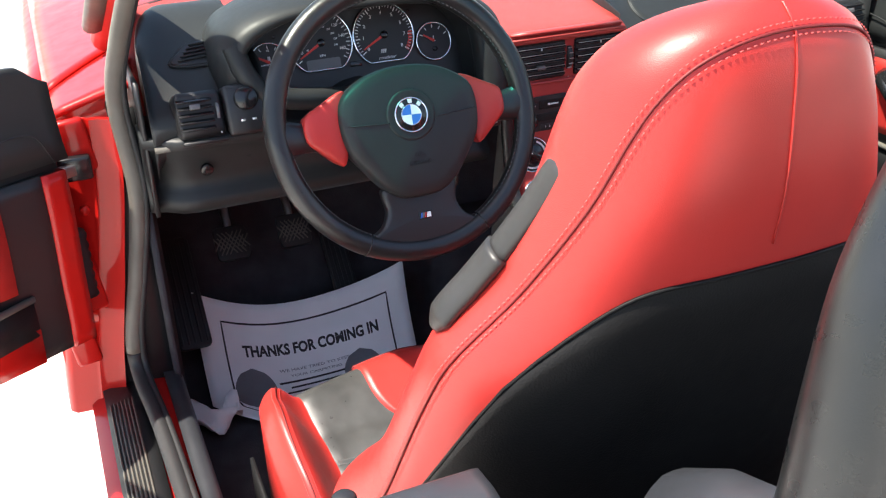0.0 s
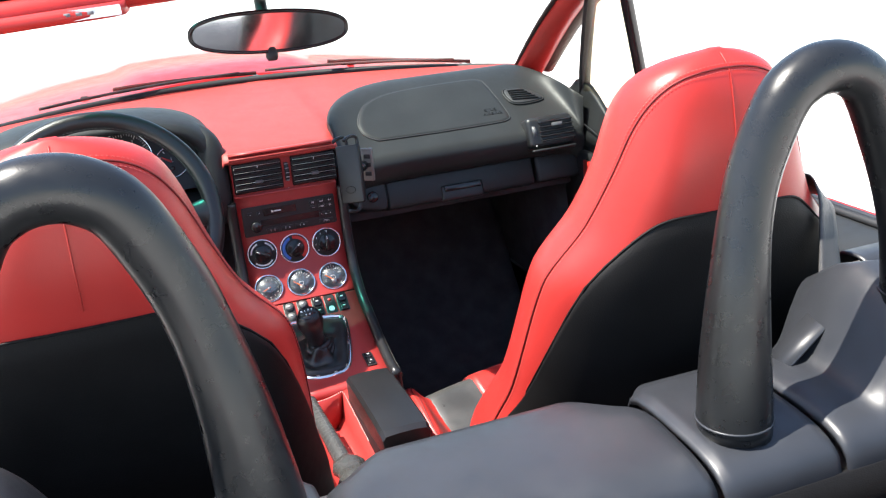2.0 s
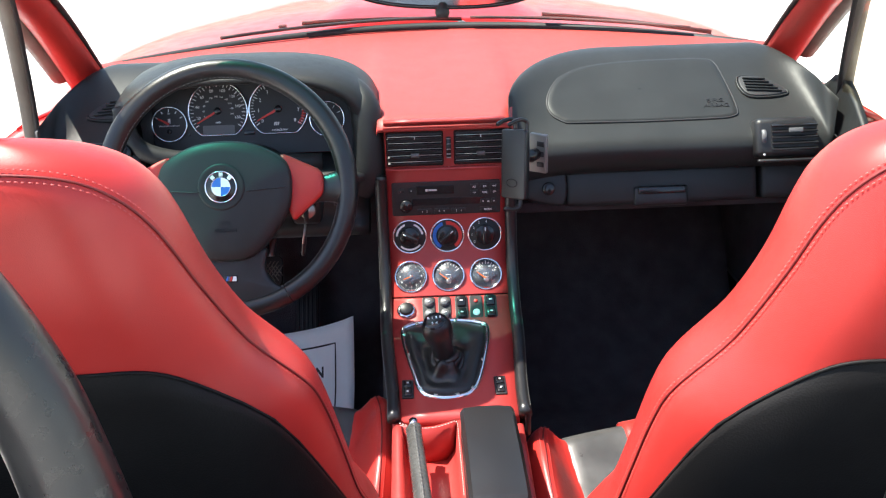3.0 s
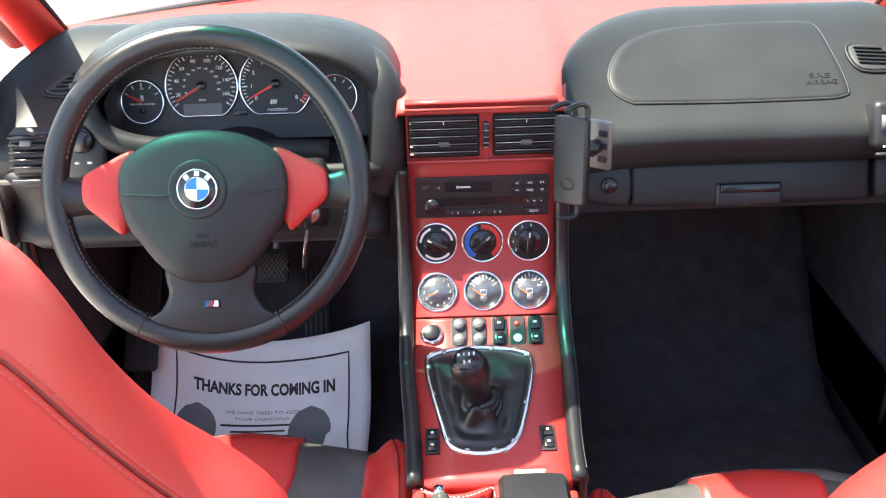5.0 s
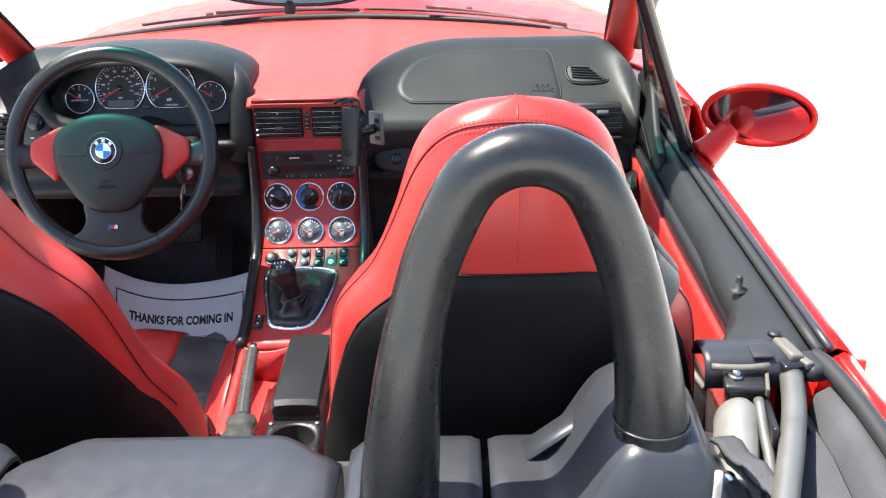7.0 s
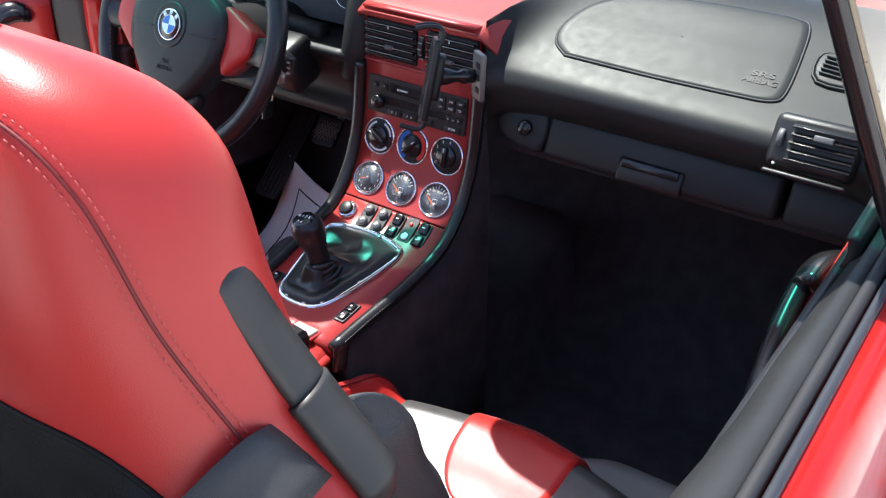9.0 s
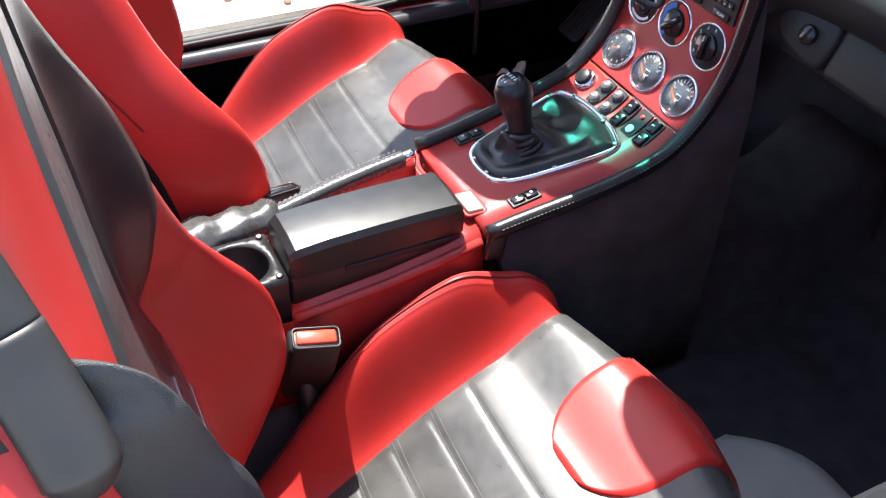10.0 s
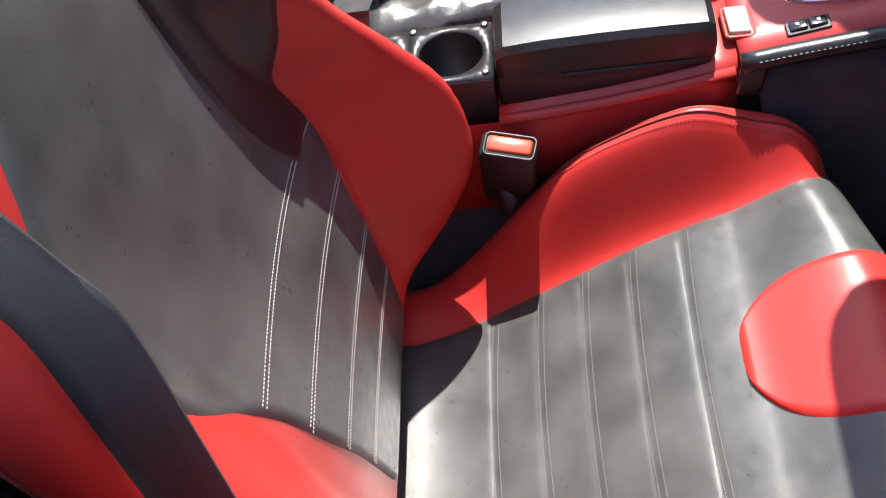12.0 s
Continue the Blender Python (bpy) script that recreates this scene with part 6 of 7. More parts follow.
    add("pull_handle", tube(smooth_path([(0.628, -0.045, 0.742), (0.606, -0.070, 0.744), (0.598, -0.115, 0.716), (0.600, -0.19, 0.668), (0.612, -0.25, 0.632), (0.632, -0.275, 0.620)], 6), 0.0135, 12), GLOSS_BLACK, "black pull handle", parent=panel)
    add("handle_pad", tube(smooth_path([(0.624, -0.05, 0.748), (0.610, -0.075, 0.752), (0.603, -0.108, 0.738)], 5), 0.020, 12, 0.6), GLOSS_BLACK, parent=panel)
    add("release_cup", box((0.012, 0.085, 0.042), 0.006, pose(0.628, -0.34, 0.705)), BLACK_PLASTIC, parent=panel)
    add("release_lever", box((0.010, 0.06, 0.018), 0.004, pose(0.622, -0.335, 0.707)), CHROME, "chrome door release", parent=panel)
    add("map_pocket", slab([[(0.640 - 0.03 * math.sin(math.pi * k / 8), 0.02 - 0.6 * k / 8, z) for z in (foot + 0.045, 0.59, 0.62)] for k in range(9)], 0.006, (0.01, 0, 0)), BLACK_PLASTIC, "black map pocket", parent=panel)
    add("pocket_edge", tube([(0.638 - 0.03 * math.sin(math.pi * k / 8), 0.02 - 0.6 * k / 8, 0.623) for k in range(9)], 0.005, 8), SEAL_GREY, parent=panel)
    # fixed quarter light at the front of the window
    bar = smooth_path([(0.688, -0.172, 0.838), (0.655, -0.199, 0.92), (0.615, -0.231, 1.02), (0.575, -0.263, 1.12), (0.556, -0.278, 1.165)], 5)
    post = add("window_bar", tube(bar, 0.0075, 10, 1.5, up=(0.3, 1, 0.3)), GLOSS_BLACK, "black window bar")
    add("bar_lip", tube([p + Vector((0.010, 0.004, 0.002)) for p in bar], 0.0045, 8), BRONZE_TRIM, "worn bronze edge of the window bar", parent=post)
    rake = [Vector((0.668, 0.09, 0.85)), Vector((0.652, 0.035, 0.93)), Vector((0.622, -0.05, 1.04)), Vector((0.592, -0.14, 1.15))]
    add("quarter_glass", surface([[a.lerp(b, k / 4) for k in range(5)] for a, b in zip(rake, (bar[0], bar[6], bar[12], bar[18]))]), SIDE_GLASS, "bronze tinted quarter glass").visible_shadow = False
    rise = lambda y: 0.100 * step(-0.175, 0.085, y) - 0.03 * step(0.07, 0.115, y)
    sail_y = [-0.165 + 0.28 * k / 16 for k in range(17)]
    sail = add("sail_trim", slab([[(0.640 + 0.018 * a * rise(y) / 0.1 + 0.004 * math.sin(math.pi * a), y, 0.800 + (0.034 + rise(y)) * a) for a in (0, 0.25, 0.5, 0.75, 0.93, 1.0)] for y in sail_y], 0.010, (0.012, 0, 0)), DASH_BLACK, "black corner panel below the quarter glass", parent=top)
    add("sail_groove", tube(smooth_path([(0.6385, 0.095, 0.80), (0.641, 0.070, 0.845), (0.642, 0.01, 0.843), (0.640, -0.06, 0.826), (0.638, -0.12, 0.806)], 5), 0.0012, 6), BLACK_PLASTIC, parent=sail)
    # outside mirror
    arm = add("mirror_arm", tube(smooth_path([(0.712, -0.185, 0.836), (0.728, -0.180, 0.848), (0.760, -0.160, 0.872)], 5), [0.030, 0.029, 0.028, 0.027, 0.026, 0.025, 0.024, 0.023, 0.022, 0.022, 0.022], 12), RED_PAINT)
    shell = []
    for k in range(10):
        a = math.pi / 2 * k / 9
        shell.append([(0.812 + 0.094 * math.cos(a) ** 0.6 * math.cos(t), -0.150 + 0.075 * math.sin(a), 0.895 + 0.053 * math.cos(a) ** 0.6 * math.sin(t)) for t in [2 * math.pi * j / 36 for j in range(36)]])
    case = add("mirror_case", surface(shell, closed=True), RED_PAINT, "red oval mirror case")
    rimline = [(0.812 + 0.091 * math.cos(t), -0.153, 0.895 + 0.050 * math.sin(t)) for t in [2 * math.pi * j / 48 for j in range(48)]]
    add("mirror_rim", tube(rimline, 0.0062, 10, closed=True), RED_PAINT, parent=case)
    add("mirror_face", plate([(0.086 * math.cos(2 * math.pi * j / 40), 0.045 * math.sin(2 * math.pi * j / 40)) for j in range(40)], 0.003, frame_at((0.812, -0.150, 0.895), (1, -0.24, 0), (-0.24, -1, -0.05))), MIRROR, "oval mirror glass", sharp=30, parent=case)
    return root


door("door_1", "closed passenger door with black top and red outside", 0, (0.755, 0.10, 0.42))
door("door_2", "open driver's door with black and red lining", 62, (-0.775, 0.115, 0.42))
strap = thing("door_strap", (-0.76, 0.08, 0.77), "steel door check strap at the hinge pillar", "door strap")
piece("strap", box((0.10, 0.012, 0.018), 0.003, pose(-0.79, 0.065, 0.772, 0, 0, 25)), STEEL, strap)
piece("strap_bracket", box((0.045, 0.025, 0.035), 0.004, pose(-0.745, 0.093, 0.772)), GLOSS_BLACK, strap)
piece("cable_boot", tube([(-0.765, 0.085, 0.68 - 0.008 * k) for k in range(14)], [0.014 + 0.003 * (k % 2) for k in range(14)], 12), RUBBER, strap, "ribbed rubber cable boot")

# ---- windscreen ----
screen = thing("windscreen", (0, 0.3, 0.9), "raked windscreen with red frame and green sun band", "windscreen")


def ws(x, a):
    """The windscreen's glass: a from its foot to its top, which sweeps back to the sides."""
    foot = Vector((x, glass_foot(x) + 0.03, 0.945 - 0.012 * (abs(x) / 0.62) ** 2))
    top = Vector((x * 0.92, lerp_table([(0, -0.030), (0.10, -0.038), (0.20, -0.064), (0.32, -0.103), (0.50, -0.136), (0.66, -0.168)], abs(x)), 1.208 - 0.02 * (abs(x) / 0.62) ** 2))
    return foot.lerp(top, a) + Vector((0, 0, 0.022 * math.sin(math.pi * a)))


xs = [-0.635 + 1.27 * k / 30 for k in range(31)]
piece("windscreen_glass", surface([[ws(x, 0.89 * a / 10) for x in xs] for a in range(11)]), WIND_GLASS, screen)
piece("sun_band", surface([[ws(x, 0.89 + 0.11 * a / 3) for x in xs] for a in range(4)]), BAND_GLASS, screen, "green sun band at the top of the glass")
ring = ((0.006, 0.004), (-0.004, 0.013), (-0.030, 0.017), (-0.060, 0.010), (-0.074, -0.004), (-0.070, -0.016), (-0.045, -0.022), (-0.012, -0.016), (0.004, -0.006))
piece("header", surface([[ws(x, 1.0) + Vector((0, dy, dz)) for dy, dz in ring] for x in xs], closed=True, caps=True), RED_LEATHER, screen, "red padded windscreen header")
piece("header_top", tube([ws(x, 1.0) + Vector((0, -0.02, 0.020)) for x in xs], 0.008, 10, 3.0, up=(0, 0, 1)), RUBBER, screen, "black rubber header seal")
piece("foot_seal", tube([ws(x, 0.0) + Vector((0, -0.006, 0.0)) for x in xs], 0.009, 8), RUBBER, screen)
for s in (-1, 1):
    line = [ws(s * 0.640, a / 10) + Vector((s * 0.004, -0.014, 0)) for a in range(-1, 11)]
    piece("pillar", tube(line, [0.034, 0.034, 0.033, 0.032, 0.031, 0.030, 0.029, 0.028, 0.027, 0.026, 0.025, 0.025], 16, 0.8, up=(0.7 * s, -0.7, 0)), RED_LEATHER, screen, "red padded windscreen pillar")
    piece("pillar_seal", tube([p + Vector((s * 0.020, -0.010, -0.004)) for p in line], 0.006, 8), RUBBER, screen)
    piece("pillar_cover", tube([p + Vector((s * 0.030, -0.022, 0.002)) for p in line[1:]], 0.021, 12, 0.7, up=(0.7 * s, -0.7, 0)), SEAL_GREY, screen, "worn beige-grey weather strip on the pillar")
    piece("inner_seal", tube([p + Vector((-s * 0.030, 0.012, 0.004)) for p in line[1:]], 0.005, 8), RUBBER, screen)
    # a sun visor folded up under the header
    board = []
    for k in range(29):
        x = (-0.058 if s > 0 else -0.225) + s * (0.56 if s > 0 else 0.30) * k / 28
        y0, z0 = -0.098 - 0.20 * x * x, 1.190 - 0.055 * x * x
        deep = 0.108 * math.sqrt(max(0.0, 1 - (abs(2 * k / 28 - 1)) ** 9)) + 0.002
        board.append([(x, y0 + 0.004, z0), (x, y0, z0 + 0.008), (x, y0 - deep * 0.5, z0 + 0.010), (x, y0 - deep + 0.006, z0 + 0.010), (x, y0 - deep, z0 + 0.003), (x, y0 - deep, z0 - 0.003), (x, y0 - deep + 0.006, z0 - 0.009), (x, y0 - deep * 0.5, z0 - 0.009), (x, y0, z0 - 0.007)])
    visor = piece("sun_visor", surface(board, closed=True, caps=True), RED_LEATHER, screen, "folded red sun visor")
    piece("visor_clip", box((0.022, 0.03, 0.014), 0.004, pose(-0.040 if s > 0 else -0.245, -0.088, 1.187)), RED_TRIM, visor)
    if s < 0:
        tag = piece("sticker", plate(rounded(0.085, 0.015, 0.002), 0.0015, frame_at((-0.285, -0.222, 1.187), (1, 0.11, 0.03), (0, -1, 0.1))), PAPER, visor, "worn pale sticker", smooth=False)
        for k in range(5):
            piece("printed_bar", box((0.009, 0.0006, 0.005), 0, pose(-0.317 + 0.016 * k, -0.2245 - (0.032 - 0.016 * k) * 0.11, 1.188)), GREY_INK, tag)

rear_mirror = thing("rear_view_mirror", (0, -0.04, 1.2), "oval black rear-view mirror on a stalk", "rear-view mirror")
mm = frame_at((0.002, -0.040, 1.114), (1, 0.05, -0.05), (0.05, -1.0, -0.07))
oval = [(0.138 * math.copysign(abs(math.cos(t)) ** 0.9, math.cos(t)), 0.034 * math.copysign(abs(math.sin(t)) ** 0.8, math.sin(t))) for t in [2 * math.pi * k / 64 for k in range(64)]]
piece("mirror_back", surface([[mm @ Vector((x * k, y * k, z)) for x, y in oval] for k, z in ((1.0, 0.0), (0.99, -0.012), (0.9, -0.028), (0.6, -0.036), (0.05, -0.038))], closed=True, caps=True), GLOSS_BLACK, rear_mirror)
piece("mirror_rim", tube([mm @ Vector((x, y, 0.0)) for x, y in oval], 0.0038, 8, closed=True), GLOSS_BLACK, rear_mirror)
piece("mirror_face", plate([(x * 0.97, y * 0.95) for x, y in oval], 0.002, mm), MIRROR, rear_mirror, "oval mirror glass", sharp=30)
piece("stalk", tube(smooth_path([mm @ Vector((0, 0.0, -0.03)), (0.0, 0.015, 1.165), (0.0, -0.02, 1.20)], 6), 0.011, 10), BLACK_PLASTIC, rear_mirror)
piece("dip_lever", tube([mm @ Vector((0.0, -0.030, -0.006)), mm @ Vector((0.0, -0.044, 0.0)), mm @ Vector((0, -0.050, 0.002))], [0.010, 0.011, 0.008], 12), RUBBER, rear_mirror)

# ---- bonnet and wipers ----
rows = []
for j in range(41):
    a = j / 40
    rows.append([])
    for k in range(57):
        x = -0.765 + 1.53 * k / 56
        y0 = glass_foot(x) + 0.085
        y = y0 + (2.22 - 0.45 * (x / 0.765) ** 2 - y0) * a
        rows[-1].append((x, y, bonnet_z(x, y)))
bonnet = tagged(obj("bonnet", slab(rows, 0.008, (0, 0, -0.008)), RED_PAINT), "glossy red bonnet reflecting the sky", "bonnet")
scuttle = [[(x, glass_foot(x) + d, 0.905 + 0.01 * k) for k, d in enumerate((0.02, 0.05, 0.095))] for x in xs]
piece("scuttle", slab(scuttle, 0.006, (0, 0, -0.006)), RUBBER, car, "black scuttle panel below the windscreen")
for x0, x1 in ((-0.42, 0.02), (0.08, 0.50)):
    wiper = thing("wiper", (x0, glass_foot(x0) + 0.05, 0.95), "dark wiper lying along the foot of the windscreen", "wiper", "wipers")
    line = [ws(x0 + (x1 - x0) * k / 12, 0.05) + Vector((0, 0.012, 0.004)) for k in range(13)]
    piece("blade", tube(line, 0.0035, 8), RUBBER, wiper)
    arm_line = [ws(x0 + (x1 - x0) * (1.1 - 0.75 * k / 8), 0.01 + 0.05 * k / 8) + Vector((0, 0.024, 0.008)) for k in range(9)]
    piece("arm", tube(arm_line, 0.0035, 8, 1.6), BLACK_PLASTIC, wiper)
    piece("pivot", disc(0.012, 0.014, Matrix.Translation(arm_line[0] + Vector((0, 0.01, -0.02))), 18, 0.006), GREY_PLASTIC, wiper)
for x in (-0.33, 0.33):
    j = thing("washer_jet", (x, 0.70, bonnet_z(x, 0.70)), "small dark washer jet on the bonnet", "washer jet", "washer jets")
    piece("jet", box((0.018, 0.012, 0.008), 0.003, pose(x, 0.70, bonnet_z(x, 0.70) + 0.003)), RUBBER, j)
piece("nose", slab([[(x, 2.16 - 0.45 * (x / 0.765) ** 2 + 0.05 * math.sin(math.pi * k / 4), 0.66 - 0.11 * k) for x in [-0.765 + 1.53 * i / 20 for i in range(21)]] for k in range(5)], 0.01, (0, -0.01, 0)), RED_PAINT, car, "red nose below the bonnet")

# ---- lowered soft top and its linkage ----
rows = []
for k in range(33):
    x = -0.60 + 1.20 * k / 32
    edge = step(0.60, 0.50, abs(x))
    rows.append([(x, -1.195 - 0.02 * math.sin(5 * x), 0.66), (x, -1.205, 0.74 + 0.02 * edge), (x, -1.225, 0.775 + 0.022 * edge + 0.003 * math.sin(14 * x)), (x, -1.30, 0.80 + 0.02 * edge + 0.004 * math.sin(9 * x + 1)), (x, -1.42, 0.805 + 0.015 * edge), (x, -1.55, 0.78), (x, -1.62, 0.72)])
piece("folded_cloth", slab(rows, 0.006, (0, 0, -0.006)), CLOTH, car, "folded dark soft top cloth")
piece("well", box((1.22, 0.5, 0.02), 0.004, pose(0, -1.36, 0.60)), CARPET, car)
for s in (-1, 1):
    link = thing("roof_hinge", (s * 0.60, -0.88, 0.8), "black soft top hinge with grey steel tube, links and bolts", "hinge", "soft top hinges")
    face = [[(s * x, y, z) for y, z in ((-0.806, 0.822), (-0.812, 0.838), (-0.822, 0.846), (-0.845, 0.848), (-0.864 - 0.006 * math.sin(9 * x), 0.846), (-0.872 - 0.006 * math.sin(9 * x), 0.838), (-0.872, 0.815))] for x in [0.548 + 0.088 * k / 12 for k in range(13)]]
    bracket = piece("bracket", slab(face, 0.004), COVER_PLASTIC, link, "black smooth bracket")
    piece("bracket_slot", box((0.022, 0.026, 0.004), 0.001, pose(s * 0.609, -0.852, 0.8475)), INK, bracket)
    piece("bracket_edge", tube([(s * (0.552 + 0.010 * k), -0.873 - 0.004 * math.sin(k * 0.5), 0.843) for k in range(7)], 0.004, 8), SEAL_GREY, bracket)
    ear = piece("ear", merge(box((0.042, 0.030, 0.010), 0.003, pose(s * 0.584, -0.884, 0.829, 4, 0, s * -8)), box((0.036, 0.024, 0.022), 0.002, pose(s * 0.586, -0.884, 0.815, 4, 0, s * -8))), BLACK_PLASTIC, link, "black pivot block")
    piece("bolt", merge(disc(0.008, 0.003, pose(s * 0.576, -0.880, 0.834), 6), disc(0.005, 0.009, pose(s * 0.576, -0.880, 0.834), 14, 0.002)), STEEL, ear, "steel bolt")
    piece("ear_lip", box((0.004, 0.034, 0.010), 0.001, pose(s * 0.606, -0.890, 0.832, 4, 0, s * -14)), SEAL_GREY, ear)
    piece("bulge_cover", tube(smooth_path([(s * 0.574, -0.893, 0.804), (s * 0.570, -0.912, 0.806), (s * 0.562, -0.945, 0.799), (s * 0.555, -0.978, 0.784), (s * 0.551, -0.998, 0.768)], 5), [0.004 + 0.020 * math.sin(math.pi / 2 * min(1.0, k / 6)) ** 0.7 for k in range(21)], 20, 0.8), COVER_METAL, link, "smooth grey metal hinge cover")
    clamp = piece("clamp", box((0.034, 0.050, 0.024), 0.003, pose(s * 0.640, -0.850, 0.832, 0, 0, s * 10)), GLOSS_BLACK, link)
    piece("clamp_skin", merge(box((0.016, 0.040, 0.010), 0.003, pose(s * 0.640, -0.846, 0.846, 0, s * 10, s * 12)), box((0.010, 0.018, 0.008), 0.002, pose(s * 0.652, -0.866, 0.842, 0, 0, s * 24))), SEAL_GREY, clamp)
    piece("clamp_screw", disc(0.008, 0.005, pose(s * 0.636, -0.815, 0.846), 16, 0.002), BLACK_PLASTIC, clamp)
    piece("tube_link", tube(smooth_path([(s * 0.638, -0.872, 0.828), (s * 0.624, -0.925, 0.822), (s * 0.602, -0.985, 0.815), (s * 0.574, -1.055, 0.806), (s * 0.548, -1.13, 0.795), (s * 0.53, -1.22, 0.785)], 6), 0.0125, 16), LIGHT_STEEL, link, "grey steel tube")
    piece("second_link", tube(smooth_path([(s * 0.594, -0.905, 0.822), (s * 0.588, -0.95, 0.810), (s * 0.583, -0.99, 0.80), (s * 0.56, -1.08, 0.79)], 6), 0.0055, 10), LIGHT_STEEL, link)
    piece("link_plate", box((0.006, 0.085, 0.022), 0.002, pose(s * 0.600, -0.925, 0.812, -8, 0, s * -10)), BLACK_PLASTIC, link)
    piece("link_foot", box((0.020, 0.03, 0.030), 0.004, pose(s * 0.543, -0.995, 0.780, 10, 0, s * 20)), SEAL_GREY, link)
    piece("foot_screw", disc(0.007, 0.006, pose(s * 0.541, -0.997, 0.795), 14, 0.002), CHROME, link)
    piece("guide_pin", tube(smooth_path([(s * 0.545, -1.135, 0.796), (s * 0.500, -1.148, 0.812), (s * 0.482, -1.150, 0.86), (s * 0.479, -1.150, 0.924)], 6), 0.0032, 10), BEIGE_PLASTIC, link, "pale upright guide pin")
    piece("cloth_strap", slab([[(s * (0.530 + 0.05 * a / 10 + d), -0.962 - 0.10 * a / 10 + 0.12 * d, 0.818 - 0.014 * a / 10 + 0.003 * math.sin(2 * a)) for d in (0, 0.008, 0.018, 0.024)] for a in range(11)], 0.005), CLOTH, link, "dark cloth strap")
    piece("cloth_side", slab([[(s * (x - 0.05 * (-0.86 - y)), y, z - (0.05 if k == 0 else 0) + 0.003 * math.sin(30 * y)) for k, (x, z) in enumerate(((0.648, 0.815), (0.662, 0.818), (0.674, 0.826), (0.688, 0.828)))] for y in [-0.885 - 0.07 * j for j in range(11)]], 0.006, (0, 0, -0.006)), CLOTH, link, "dark cloth edge along the rear wing")
    piece("cloth_well", slab([[(s * (x - 0.05 * (-0.86 - y)), y, z + 0.006 * math.sin(25 * y + 60 * x)) for x, z in ((0.54, 0.74), (0.58, 0.755), (0.62, 0.765), (0.652, 0.80))] for y in [-0.90 - 0.08 * j for j in range(9)]], 0.004), CLOTH, link, "folded cloth below the links")
    seal = piece("wing_seal", tube(smooth_path([(s * 0.672, -0.842, 0.834), (s * 0.678, -0.87, 0.836), (s * 0.684, -0.95, 0.836), (s * 0.684, -1.1, 0.834), (s * 0.68, -1.4, 0.83)], 5), 0.010, 10), RUBBER, link)
    piece("seal_end", box((0.030, 0.040, 0.020), 0.007, pose(s * 0.664, -0.858, 0.832, 0, 0, s * 14)), RUBBER, seal)

# ---- belts and buckles ----
def ribbon(path, across, width, thick=0.0022):
    """A strap along a path; across: its width's direction at each key point."""
    n = len(path)
    line = smooth_path(path, 8)
    dirs = smooth_path(across, 8)
    rows = [[p + d.normalized() * width * (k / 4 - 0.5) for k in range(5)] for p, d in zip(line, dirs)]
    return slab(rows, thick)


belt = thing("seat_belt", (0.6, -0.8, 0.8), "black webbing seat belt threaded through the seat's guide", "seat belt")
up_run = [(0.500, -0.773, 0.924), (0.510, -0.803, 0.937), (0.505, -0.834, 0.926), (0.488, -0.861, 0.900), (0.455, -0.905, 0.858), (0.430, -0.95, 0.818)]
piece("webbing", ribbon(up_run, [(0.36, 0.42, -0.72), (0.55, 0.42, -0.7), (0.78, 0.45, -0.42), (0.88, 0.45, 0.1), (0.9, 0.30, 0.2), (0.9, 0.2, 0.2)], 0.047), WEBBING, belt)
down_run = [(0.494, -0.768, 0.917), (0.504, -0.750, 0.917), (0.514, -0.733, 0.912), (0.519, -0.727, 0.902), (0.523, -0.718, 0.87), (0.529, -0.705, 0.84), (0.552, -0.694, 0.76), (0.578, -0.684, 0.66), (0.600, -0.675, 0.55), (0.616, -0.67, 0.40)]
piece("webbing", ribbon(down_run, [(0.1, 0.5, 0.85), (0.08, 0.6, 0.78), (0.0, 0.95, 0.0), (-0.1, 0.98, -0.12), (-0.2, 0.97, 0.0), (-0.2, 0.97, 0.0), (-0.1, 0.98, 0), (0, 1, -0.1), (0, 1, -0.1), (0, 1, 0)], 0.047), WEBBING, belt)
for s, dy in ((1, 0.0), (-1, 0.03)):
    buckle = thing("belt_buckle", (s * 0.115, -0.50 + dy, 0.40), "black belt buckle with a red button between seat and console" if s > 0 else "black belt buckle with a ribbed end beside the console", "belt buckle", "belt buckles")
    lean = frame_at((s * 0.117, -0.525 + dy * 1.6, 0.457), (0.25 * s, 0.97, 0), (0.28 * s, 0.05, 0.95))
    piece("buckle_body", box((0.056, 0.030, 0.112), 0.006, lean @ pose(0, 0, -0.0135)), BLACK_PLASTIC, buckle)
    piece("release_button", box((0.044, 0.017, 0.010), 0.003, lean @ pose(0.002, 0.001, 0.0405)), ORANGE_BUTTON if s > 0 else GLOSS_BLACK, buckle, "red release button" if s > 0 else "ribbed black buckle end")
    piece("button_rim", tube([lean @ Vector((0.002 + x, y, 0.0435)) for x, y in rounded(0.050, 0.024, 0.005)], 0.0016, 6, closed=True), BLACK_PLASTIC, buckle)
    piece("buckle_stem", tube([lean @ Vector((0, 0, -0.04)), (s * 0.112, -0.52 + dy, 0.34), (s * 0.108, -0.54 + dy, 0.26)], 0.012, 10, 1.6), BLACK_PLASTIC, buckle)

